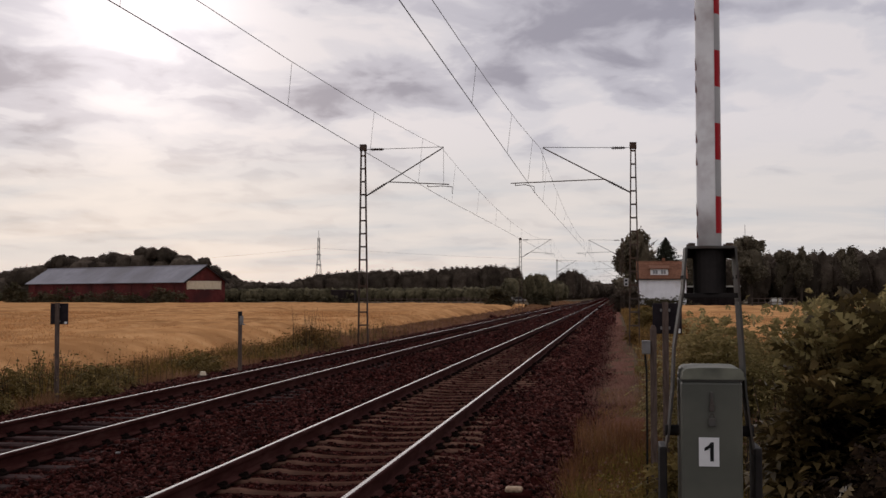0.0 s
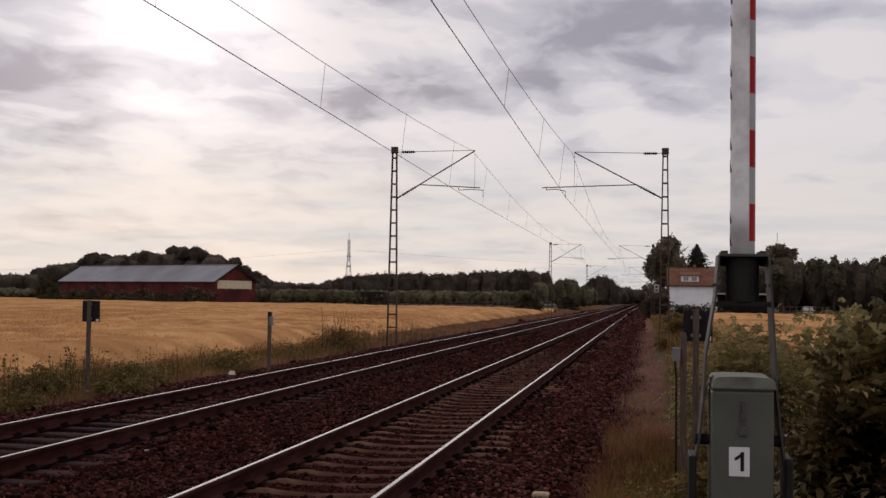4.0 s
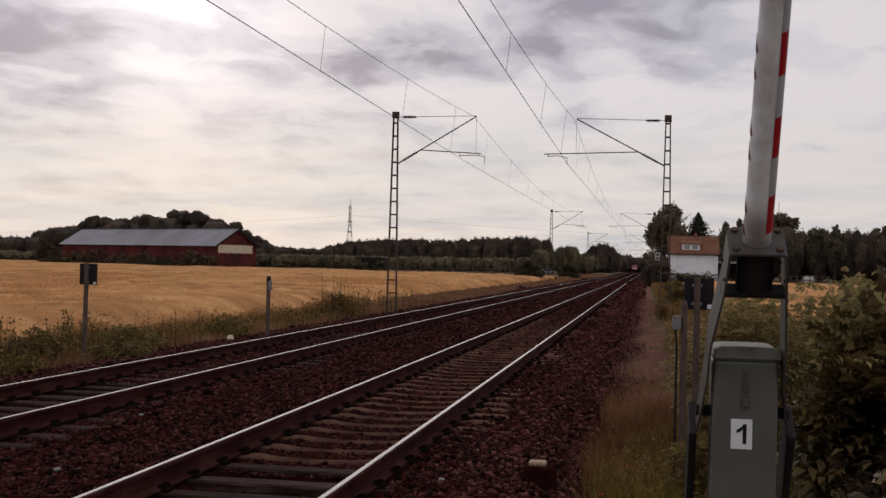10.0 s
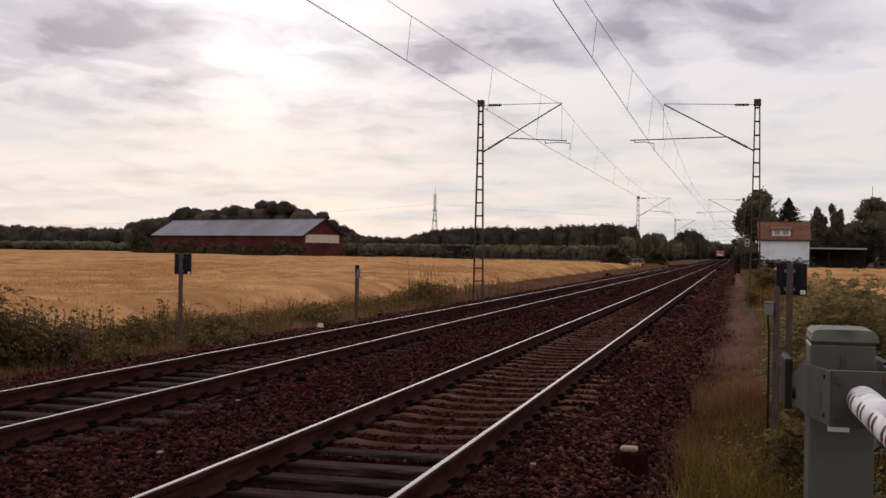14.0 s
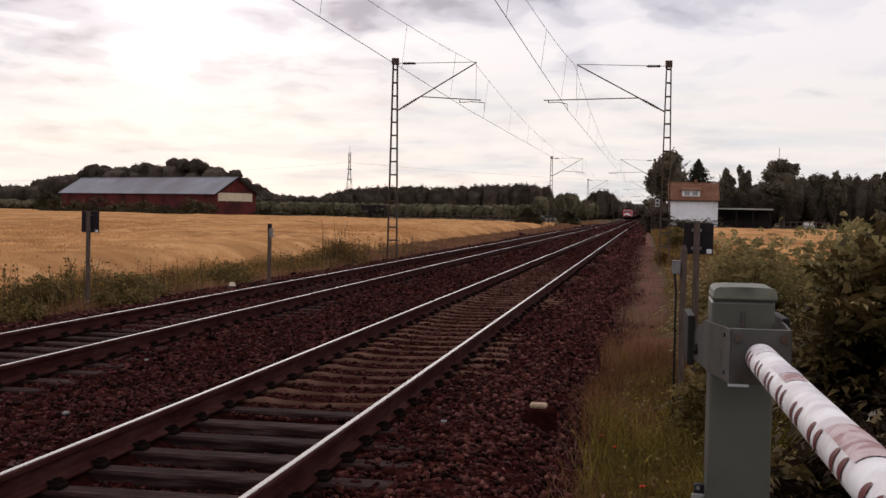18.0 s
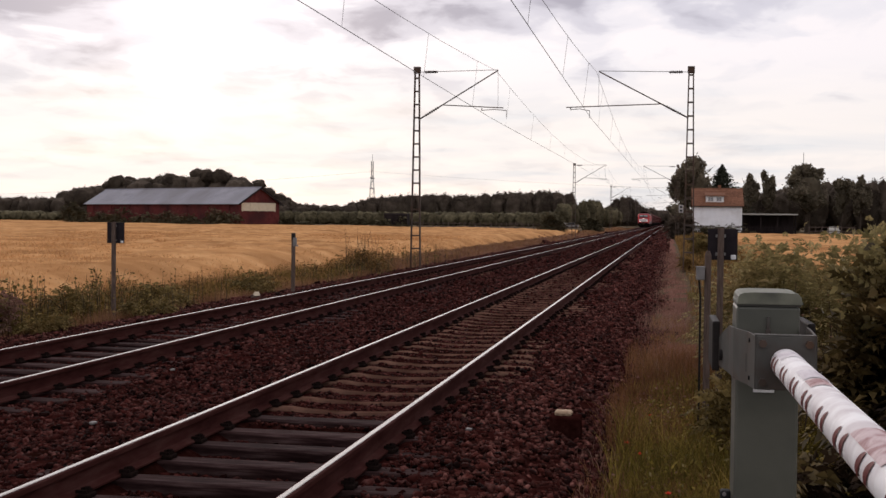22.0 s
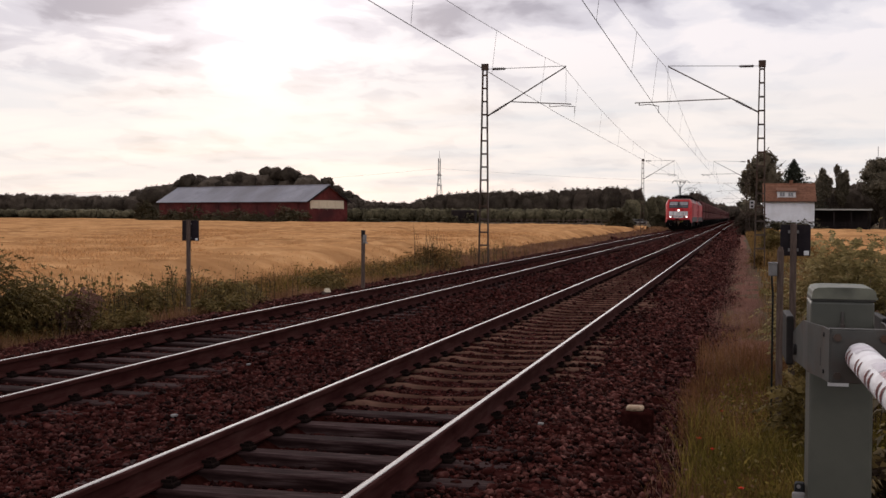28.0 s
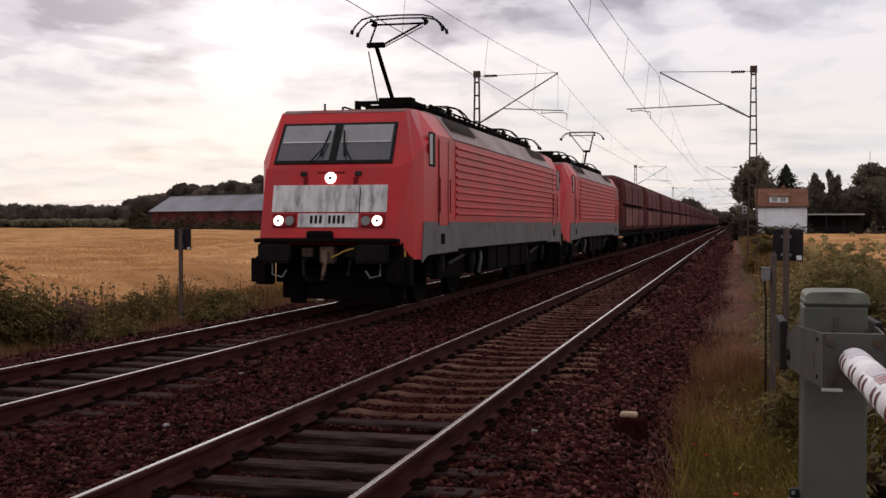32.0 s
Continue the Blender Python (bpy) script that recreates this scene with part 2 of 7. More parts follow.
M_LID = mat("lid_enamel", [(0.142, 0.1455, 0.1118), (0.1775, 0.1795, 0.1391)], 0.6, 4, stain=(0.085, 0.088, 0.07), stain_scale=5, spec=0.2)
M_BRACKET = mat("galvanised_bracket", [(0.062, 0.061, 0.056), (0.092, 0.089, 0.081)], 0.55, 6, metal=0.0, stain=(0.075, 0.058, 0.05), stain_scale=7)
M_BLACKSTEEL = mat("dark_steel", [(0.018, 0.016, 0.016), (0.035, 0.030, 0.028)], 0.6, 8)
M_BOOM = mat("worn_white_paint", [(0.76, 0.74, 0.735), (0.84, 0.825, 0.82), (0.88, 0.87, 0.86)], 0.55, 9, stain=(0.60, 0.55, 0.55), stain_scale=8, bump=0.0008, bump_scale=60, spec=0.15)
M_BOOMRED = mat("faded_red_paint", [(0.208, 0.0816, 0.0816), (0.368, 0.2244, 0.2244), (0.528, 0.408, 0.408), (0.608, 0.4964, 0.4964)], 0.5, 14, 9, distortion=0.8)
M_REFLRED = mat("red_reflective_film", [(0.33, 0.016, 0.022), (0.40, 0.025, 0.03)], 0.35, 5)
M_REFLWHITE = mat("white_reflective_film", [(0.36, 0.35, 0.35), (0.44, 0.43, 0.43)], 0.35, 5)
M_OVAL = mat("red_brown_marking", [(0.12, 0.035, 0.035), (0.18, 0.06, 0.055)], 0.5, 30)
M_WHITE = mat("white_sign_face", [(0.62, 0.62, 0.62), (0.72, 0.72, 0.72)], 0.5, 6)
M_BLACK = mat("black_print", [(0.012, 0.012, 0.012), (0.02, 0.02, 0.02)], 0.6, 6)
M_SIGNBACK = mat("dark_sign_back", [(0.016, 0.013, 0.016), (0.028, 0.022, 0.024)], 0.6, 8)
M_POST = mat("weathered_post", [(0.06075, 0.0425, 0.0348), (0.1013, 0.0725, 0.06), (0.1485, 0.11, 0.0924)], 0.85, 10, bump=0.004, stretch=(4, 4, 0.5))
M_GALV = mat("grey_cast_housing", [(0.17, 0.16, 0.155), (0.25, 0.24, 0.23)], 0.5, 9)
M_BRICK_BARN = mat("dark_red_cladding", [(0.075, 0.018, 0.018), (0.115, 0.028, 0.026), (0.14, 0.04, 0.034)], 0.75, 1.2, stain=(0.06, 0.02, 0.02), stain_scale=0.3)
M_BARNROOF = mat("grey_sheet_roof", [(0.20, 0.20, 0.225), (0.27, 0.27, 0.30)], 0.55, 0.6, stain=(0.18, 0.175, 0.19), stain_scale=0.15)
M_CREAM = mat("cream_board", [(0.55, 0.47, 0.34), (0.65, 0.56, 0.42)], 0.7, 2)
M_RENDER = mat("white_render", [(0.78, 0.78, 0.80), (0.86, 0.86, 0.88)], 0.85, 1.5, stain=(0.70, 0.69, 0.69), stain_scale=0.5)
M_TILE = mat("red_clay_tile", [(0.1188, 0.05396, 0.03335), (0.1642, 0.07742, 0.0483), (0.2052, 0.1009, 0.06325)], 0.8, 2.5, random_by="object", spread=0.12)
M_GLASS = mat("dark_window_glass", [(0.02, 0.022, 0.026), (0.04, 0.042, 0.048)], 0.08, 2, spec=0.45)
M_FRAME = mat("white_window_frame", [(0.65, 0.65, 0.65), (0.75, 0.75, 0.75)], 0.5, 5)
# tone halved: the open shed's inner shade is put into these boards
M_DARKWOOD = mat("darkened_boards", [(0.016, 0.012, 0.012), (0.032, 0.024, 0.023)], 0.8, 3, stretch=(1, 1, 0.2))
M_CONCRETE = mat("pale_concrete", [(0.30, 0.29, 0.26), (0.45, 0.43, 0.38)], 0.8, 8, bump=0.004)
M_PALESTONE = mat("worn_tan_stone", [(0.16, 0.10, 0.065), (0.34, 0.24, 0.16), (0.48, 0.36, 0.25)], 0.8, 22, bump=0.006)
M_WHEAT = mat("ripe_wheat", [(0.392, 0.1926, 0.0784), (0.504, 0.2666, 0.1142), (0.5824, 0.3338, 0.1546)], 0.95, 0.9, 9, random_by="island", spread=0.22, stain=(0.29, 0.145, 0.062), stain_scale=0.22, bump=0.05, bump_scale=5, spec=0.0)
M_GRASS = mat("verge_grass", [(0.1022, 0.06342, 0.021), (0.18, 0.107, 0.038), (0.273, 0.1505, 0.06001)], 0.8, 0.5, random_by="island", spread=0.6, translucent=0.4)
M_GRASSDK = mat("lush_grass", [(0.0825, 0.06426, 0.01231), (0.1525, 0.1122, 0.02462), (0.25, 0.1632, 0.04309)], 0.8, 1.1, random_by="island", spread=0.65, translucent=0.3)
M_DRYGRASS = mat("dry_grass", [(0.1604, 0.07675, 0.0378), (0.2513, 0.131, 0.0684), (0.3528, 0.2012, 0.1125)], 0.8, 0.9, random_by="island", spread=0.3, translucent=0.3)
M_REDGRASS = mat("seeding_dry_grass", [(0.1462, 0.06853, 0.05026), (0.2193, 0.1188, 0.09142), (0.2924, 0.1827, 0.1371)], 0.8, 0.9, random_by="island", spread=0.3, translucent=0.3)
M_LEAF = mat("elder_leaf", [(0.04637, 0.03369, 0.01232), (0.08758, 0.06064, 0.02199), (0.152, 0.1001, 0.03958)], 0.5, 1.4, random_by="island", spread=0.5, translucent=0.25, spec=0.25)
M_LEAFLT = mat("young_leaf", [(0.1871, 0.1574, 0.06534), (0.2855, 0.2286, 0.0995), (0.3965, 0.3, 0.1455)], 0.55, 1.4, random_by="island", spread=0.35, translucent=0.3)
M_NETTLE = mat("nettle_leaf", [(0.1024, 0.07649, 0.02728), (0.1609, 0.1147, 0.04134), (0.2292, 0.1547, 0.06118)], 0.6, 1.4, random_by="island", spread=0.4, translucent=0.25)
# lifted and browned so the far woods carry haze in their colour
M_WOODS = mat("hazed_woodland_foliage", [(0.0598, 0.04485, 0.0345), (0.092, 0.0713, 0.05405), (0.138, 0.1104, 0.0828)], 0.7, 0.35, 6, random_by="island", spread=0.4, bump=0.3, bump_scale=1.6, translucent=0.4)
M_CONIFER = mat("conifer_needles", [(0.03, 0.033, 0.024), (0.054, 0.0555, 0.0375)], 0.8, 0.5, random_by="island", spread=0.4)
# woodland foliage again, brightened to put light into the standalone trees
M_WOODS_LIT = mat("lit_tree_foliage", [(0.09919, 0.07983, 0.05564), (0.1549, 0.1282, 0.0883), (0.2238, 0.1875, 0.1307)], 0.7, 0.5, 6, random_by="island", spread=0.45, translucent=0.4)
M_HEDGE = mat("hedge_foliage", [(0.046, 0.04, 0.022), (0.08, 0.068, 0.04), (0.12, 0.1, 0.06)], 0.8, 1.2, 6, random_by="island", spread=0.45, bump=0.15, bump_scale=2.5)
M_BARK = mat("bark", [(0.03, 0.022, 0.017), (0.065, 0.05, 0.038)], 0.9, 6, bump=0.02, stretch=(3, 3, 0.5))
M_POPPY = mat("poppy_petal", [(0.50, 0.045, 0.022), (0.60, 0.07, 0.03)], 0.6, 10)
M_LOCORED = mat("traffic_red_paint", [(0.45, 0.009, 0.012), (0.53, 0.014, 0.017)], 0.42, 1.5, stain=(0.37, 0.020, 0.022), stain_scale=0.8, spec=0.34)
M_LOCODARK = mat("dark_red_panel", [(0.15, 0.010, 0.013), (0.20, 0.016, 0.018)], 0.5, 3)
M_LOCOGREY = mat("dusty_grey_skirt", [(0.125, 0.122, 0.125), (0.165, 0.16, 0.162)], 0.6, 2, stain=(0.12, 0.105, 0.10), stain_scale=1.5)
M_LOCOROOF = mat("dusty_roof", [(0.30, 0.245, 0.235), (0.40, 0.335, 0.325)], 0.65, 1.5, stain=(0.27, 0.20, 0.195), stain_scale=0.7)
M_LOCOWHITE = mat("grimy_white_panel", [(0.26, 0.25, 0.245), (0.58, 0.57, 0.56), (0.70, 0.69, 0.68)], 0.6, 7, stretch=(1, 1, 0.10))
# one near-black tone for running gear, underframes and roof gear
M_UNDER = mat("near_black_gear", [(0.0045, 0.0036, 0.0035), (0.010, 0.0080, 0.0078)], 0.9, 6, spec=0.02)
M_LAMP = mat("lit_headlamp", [(1.0, 0.97, 0.88), (1.0, 0.97, 0.88)], 0.4, 1, emit=2.6)
M_WAGON = mat("oxide_red_hopper", [(0.0833, 0.024, 0.0221), (0.1225, 0.0384, 0.0357), (0.147, 0.0544, 0.0493)], 0.7, 1.2, stain=(0.055, 0.028, 0.026), stain_scale=0.7, stretch=(1, 1, 0.5))
M_WAGONLT = mat("scuffed_hopper_side", [(0.1425, 0.0492, 0.04472), (0.1995, 0.08036, 0.07224), (0.2375, 0.1107, 0.09976)], 0.7, 1.4, stain=(0.09, 0.04, 0.036), stain_scale=0.9, random_by="object", spread=0.2)
M_YELLOW = mat("yellow_marking", [(0.42, 0.25, 0.05), (0.5, 0.32, 0.07)], 0.6, 12)
M_SCREEN = mat("windscreen_glass", [(0.045, 0.045, 0.05), (0.065, 0.065, 0.07)], 0.12, 2, spec=0.6)
M_BLIND = mat("pale_sun_blind", [(0.20, 0.20, 0.205), (0.25, 0.25, 0.255)], 0.4, 3, spec=0.45)
M_STALK = mat("wheat_straw", [(0.3696, 0.1904, 0.08064), (0.504, 0.2755, 0.121), (0.6048, 0.364, 0.1736)], 0.9, 0.9, random_by="island", spread=0.25, translucent=0.45, spec=0.0)
M_GRILLE = mat("dark_roof_grille", [(0.09062, 0.07612, 0.07612), (0.154, 0.1305, 0.1269)], 0.6, 4)
M_SHOULDER = mat("grey_shoulder_stone", [(0.02114, 0.004786, 0.003783), (0.04546, 0.0132, 0.01044), (0.1269, 0.05445, 0.04464)], 0.85, 9.0, bump=0.006, bump_scale=60, random_by="island", spread=0.9, spec=0.03)
M_TAN = mat("rusty_tan_fitting", [(0.09, 0.055, 0.04), (0.17, 0.11, 0.08)], 0.7, 9)
# leaf colour darkened to paint shade inside bushes and over low brambles
M_INNERLEAF = mat("shade_darkened_leaf", [(0.0161, 0.0095, 0.00585), (0.0276, 0.01615, 0.009), (0.046, 0.0304, 0.0144)], 0.7, 1.4, random_by="island", spread=0.5, translucent=0.15)
M_BOOMFADE = mat("scuffed_white_paint", [(0.46, 0.41, 0.44), (0.62, 0.58, 0.60), (0.76, 0.74, 0.74)], 0.5, 12, 9, distortion=0.8, stretch=(1, 0.4, 1))
M_RUSSET = mat("russet_grass", [(0.0936, 0.03931, 0.01685), (0.1591, 0.07301, 0.03182), (0.234, 0.1217, 0.05616)], 0.8, 0.9, random_by="island", spread=0.4, translucent=0.35)
M_BUFFER = mat("greasy_buffer_steel", [(0.007, 0.006, 0.006), (0.016, 0.013, 0.013)], 0.7, 6, spec=0.05)
M_LOCOBROW = mat("dusty_cab_roof", [(0.13, 0.060, 0.055), (0.19, 0.115, 0.108), (0.24, 0.17, 0.16)], 0.7, 2.5, stain=(0.22, 0.05, 0.05), stain_scale=1.2)

# ---- building tools ----
def finish(bm, name, material, smooth=False):
    bmesh.ops.recalc_face_normals(bm, faces=bm.faces)
    me = bpy.data.meshes.new(name)
    if smooth:
        for f in bm.faces:
            f.smooth = True
    bm.to_mesh(me)
    bm.free()
    me.materials.append(material)
    return me


def part(name, bm, material, parent=None, label="", smooth=False):
    """Links a bmesh (or a mesh) as one object, under its thing if there is one."""
    me = finish(bm, name, material, smooth) if isinstance(bm, bmesh.types.BMesh) else bm
    ob = new(name, me)
    ob.parent = parent
    if label:
        ob["label"] = label
    return ob


def thing(name, at, label, category, group="", kind=""):
    e = new(name)
    e.empty_display_size = 0.2
    e.matrix_basis = at if isinstance(at, Matrix) else pose(*at)
    return tagged(e, label, category, group, kind)


def B():
    return bmesh.new()


def box(bm, c, s, m=None, bevel=0.0, taper=None):
    """A box of size s round c; taper: factor of the top's size."""
    x, y, z = (v / 2 for v in s)
    k = taper or 1.0
    co = [(-x, -y, -z), (x, -y, -z), (x, y, -z), (-x, y, -z), (-x * k, -y * k, z), (x * k, -y * k, z), (x * k, y * k, z), (-x * k, y * k, z)]
    mm = Matrix.Translation(c) @ (m or Matrix())
    vs = [bm.verts.new(mm @ Vector(p)) for p in co]
    fs = [bm.faces.new([vs[i] for i in q]) for q in ((0, 3, 2, 1), (4, 5, 6, 7), (0, 1, 5, 4), (1, 2, 6, 5), (2, 3, 7, 6), (3, 0, 4, 7))]
    if bevel:
        es = list({e for f in fs for e in f.edges})
        bmesh.ops.bevel(bm, geom=es, offset=bevel, segments=2, affect="EDGES", profile=0.5)
    return bm


def frame_of(a, b):
    z = (Vector(b) - Vector(a)).normalized()
    t = Vector((0, 0, 1)) if abs(z.z) < 0.9 else Vector((1, 0, 0))
    x = t.cross(z).normalized()
    return x, z.cross(x)


def rod(bm, a, b, r, seg=8, r2=None, cap=True):
    a, b = Vector(a), Vector(b)
    x, y = frame_of(a, b)
    rings = []
    for p, rr in ((a, r), (b, r if r2 is None else r2)):
        rings.append([bm.verts.new(p + (x * math.cos(2 * math.pi * i / seg) + y * math.sin(2 * math.pi * i / seg)) * rr) for i in range(seg)])
    for i in range(seg):
        j = (i + 1) % seg
        bm.faces.new((rings[0][i], rings[0][j], rings[1][j], rings[1][i]))
    if cap:
        bm.faces.new(rings[0][::-1])
        bm.faces.new(rings[1])
    return bm


def tube(bm, pts, r, seg=6, r_end=None):
    """A tube along points, thinning to r_end."""
    pts = [Vector(p) for p in pts]
    n = len(pts)
    rings = []
    for k, p in enumerate(pts):
        d0, d1 = pts[max(0, k - 1)], pts[min(n - 1, k + 1)]
        x, y = frame_of(d0, d1)
        rr = r if r_end is None else r + (r_end - r) * k / (n - 1)
        rings.append([bm.verts.new(p + (x * math.cos(2 * math.pi * i / seg) + y * math.sin(2 * math.pi * i / seg)) * rr) for i in range(seg)])
    for a, b in zip(rings, rings[1:]):
        for i in range(seg):
            j = (i + 1) % seg
            bm.faces.new((a[i], a[j], b[j], b[i]))
    bm.faces.new(rings[0][::-1])
    bm.faces.new(rings[-1])
    return bm


def beam(bm, a, b, w, h):
    """A bar of rectangular section from a to b."""
    a, b = Vector(a), Vector(b)
    x, y = frame_of(a, b)
    q = [(-w, -h), (w, -h), (w, h), (-w, h)]
    r0 = [bm.verts.new(a + x * (u / 2) + y * (v / 2)) for u, v in q]
    r1 = [bm.verts.new(b + x * (u / 2) + y * (v / 2)) for u, v in q]
    for i in range(4):
        j = (i + 1) % 4
        bm.faces.new((r0[i], r0[j], r1[j], r1[i]))
    bm.faces.new(r0[::-1])
    bm.faces.new(r1)
    return bm


def prism(bm, outline, axis, a, b, m=None):
    """An outline swept along an axis from a to b. Outline pairs are the two other axes in order x, y, z."""
    def at(u, v, w):
        p = {"x": (w, u, v), "y": (u, w, v), "z": (u, v, w)}[axis]
        return (m @ Vector(p)) if m else Vector(p)
    r0 = [bm.verts.new(at(u, v, a)) for u, v in outline]
    r1 = [bm.verts.new(at(u, v, b)) for u, v in outline]
    n = len(outline)
    for i in range(n):
        j = (i + 1) % n
        bm.faces.new((r0[i], r0[j], r1[j], r1[i]))
    bm.faces.new(r0[::-1])
    bm.faces.new(r1)
    return bm


def disc(bm, c, r, n, thick=0.01, seg=20):
    c, n = Vector(c), Vector(n).normalized()
    return rod(bm, c - n * thick / 2, c + n * thick / 2, r, seg)


def quick_mesh(name, verts, faces, material, smooth=False):
    """A mesh from arrays: verts (n, 3), faces (m, k)."""
    me = bpy.data.meshes.new(name)
    verts, faces = np.asarray(verts, np.float32), np.asarray(faces, np.int32)
    k = faces.shape[1]
    me.vertices.add(len(verts))
    me.vertices.foreach_set("co", verts.ravel())
    me.loops.add(faces.size)
    me.loops.foreach_set("vertex_index", faces.ravel())
    me.polygons.add(len(faces))
    me.polygons.foreach_set("loop_start", np.arange(0, faces.size, k, dtype=np.int32))
    me.polygons.foreach_set("loop_total", np.full(len(faces), k, np.int32))
    if smooth:
        me.polygons.foreach_set("use_smooth", np.ones(len(faces), bool))
    me.update(calc_edges=True)
    me.materials.append(material)
    return me


RNG = np.random.default_rng(7)


def leaves(centres, size, up=0.3, slim=0.55, rng=None):
    """Small four-cornered leaves at the centres, turned at random. Returns verts and faces."""
    rng = rng or RNG
    n = len(centres)
    a = rng.normal(size=(n, 3))
    a[:, 2] = a[:, 2] * 0.6 - up * 0.5
    a /= np.linalg.norm(a, axis=1, keepdims=True)
    b = rng.normal(size=(n, 3))
    b -= (b * a).sum(1, keepdims=True) * a
    b /= np.linalg.norm(b, axis=1, keepdims=True)
    c = np.cross(a, b)
    s = (size * rng.uniform(0.6, 1.35, n))[:, None]
    p = np.asarray(centres)
    v = np.stack([p - a * s * 0.5, p + b * s * slim * 0.5 + c * s * 0.06, p + a * s * 0.5, p - b * s * slim * 0.5 + c * s * 0.06], 1)
    return v.reshape(-1, 3), np.arange(4 * n).reshape(n, 4)


def blades(x, y, z, h, w, lean=0.35, rng=None):
    """Grass blades: thin bent strips, two quads each, at the points given."""
    rng = rng or RNG
    n = len(x)
    t = rng.uniform(0, 2 * np.pi, n)
    d = np.stack([np.cos(t), np.sin(t), np.zeros(n)], 1)
    s = np.stack([-np.sin(t), np.cos(t), np.zeros(n)], 1)
    h = h * rng.uniform(0.55, 1.25, n)
    le = lean * rng.uniform(0.2, 1.3, n)
    p = np.stack([x, y, z], 1)
    w = (np.zeros(n) + w) * rng.uniform(0.7, 1.3, n)
    m = p + d * (h * le * 0.35)[:, None]
    m[:, 2] += h * 0.6
    e = p + d * (h * le)[:, None]
    e[:, 2] += h
    v = np.stack([p - s * w[:, None] / 2, p + s * w[:, None] / 2, m + s * w[:, None] * 0.4, m - s * w[:, None] * 0.4, e + s * w[:, None] * 0.08, e - s * w[:, None] * 0.08], 1)
    base = np.arange(n)[:, None] * 6
    f = np.concatenate([base + np.array([0, 1, 2, 3]), base + np.array([3, 2, 4, 5])], 0)
    return v.reshape(-1, 3), f


def joined(*vf):
    vs, fs, k = [], [], 0
    for v, f in vf:
        vs.append(v)
        fs.append(np.asarray(f) + k)
        k += len(v)
    return np.concatenate(vs), np.concatenate(fs)


def stuff(name, vf, material, label, category):
    ob = new(name, quick_mesh(name, vf[0], vf[1], material))
    return tagged(ob, label, category, "", "stuff")

# ---- ground ----
PROFILE = [(-2500, -0.45), (-60, -0.32), (-11, -0.32), (-9.9, -0.48), (-9.0, -0.60), (-7.6, -0.60), (-6.4, -0.55), (2.2, -0.52), (2.9, -0.47), (4.2, -0.45), (6, -0.42), (60, -0.42), (2500, -0.42)]


def ground_z(x):
    return np.interp(x, [p[0] for p in PROFILE], [p[1] for p in PROFILE])


def build_ground():
    xs = np.unique(np.concatenate([[-2500, -1200, -600, -300, -150], np.linspace(-80, -12, 18), np.linspace(-11, 8, 60), np.linspace(9, 80, 18), [150, 300, 600, 1200, 2500]]))
    ys = np.unique(np.concatenate([[-400, -100, -40], np.linspace(-20, 60, 130), np.linspace(63, 400, 60), [600, 900, 1500, 2600, 4500]]))
    X, Y = np.meshgrid(xs, ys)
    rng = np.random.default_rng(3)
    Z = ground_z(X) + rng.normal(0, 0.018, X.shape) * ((Y > -20) & (Y < 61) & (np.abs(X) < 12))
    v = np.stack([X.ravel(), Y.ravel(), Z.ravel()], 1)
    nx, ny = len(xs), len(ys)
    i = (np.arange(ny - 1)[:, None] * nx + np.arange(nx - 1)[None, :]).ravel()
    f = np.stack([i, i + 1, i + nx + 1, i + nx], 1)
    ob = new("ground", quick_mesh("ground", v, f, M_EARTH, True))
    tagged(ob, "bare and weedy soil beside the railway", "ground", "", "structure")
    # trodden strip beside the right-hand ballast
    n = 90
    yy = np.linspace(12, 190, n)
    rng = np.random.default_rng(5)
    w = 0.34 + 0.08 * np.sin(yy * 0.4) + rng.normal(0, 0.04, n)
    cx = 2.90 + 0.08 * np.sin(yy * 0.23)
    v, f = [], []
    for k in range(n):
        for s in (-1, -0.3, 0.3, 1):
            v.append((cx[k] + s * w[k], yy[k], ground_z(cx[k] + s * w[k]) + (0.016 if abs(s) < 0.5 else 0.006)))
    for k in range(n - 1):
        for s in range(3):
            a = 4 * k + s
            f.append((a, a + 1, a + 5, a + 4))
    tagged(new("path", quick_mesh("path", np.array(v), np.array(f), M_PATH, True)), "dry trodden strip of earth beside the ballast", "path", "", "structure")


BED = [(-8.7, -0.63), (-7.9, -0.545), (-7.2, -0.50), (-6.5, -0.42), (-5.95, -0.25), (-5.4, -0.225), (-4.85, -0.225), (-4.65, -0.25), (-4.0, -0.252), (-3.35, -0.25), (-3.15, -0.225), (-2.6, -0.20), (-2.0, -0.24), (-1.4, -0.195), (-0.95, -0.205), (-0.7, -0.212), (-0.5, -0.200), (-0.36, -0.214), (0, -0.224), (0.36, -0.214), (0.5, -0.200), (0.7, -0.215), (0.95, -0.204), (1.25, -0.198), (1.42, -0.20), (1.75, -0.25), (2.15, -0.36), (2.5, -0.46), (2.85, -0.62)]


def bed_z(x):
    return np.interp(x, [p[0] for p in BED], [p[1] for p in BED])


def dip(x, y):
    """How far the ballast is hollowed between the near wooden sleepers, or heaped over those of the far track."""
    return 0.058 * ((y < 9.4) & (np.abs(x) < 0.72)) - 0.046 * ((y > 15.5) & (np.abs(x + 4) < 0.74)) - 0.042 * np.clip((y - 32) / 36, 0, 1) * (np.abs(x) < 0.7)


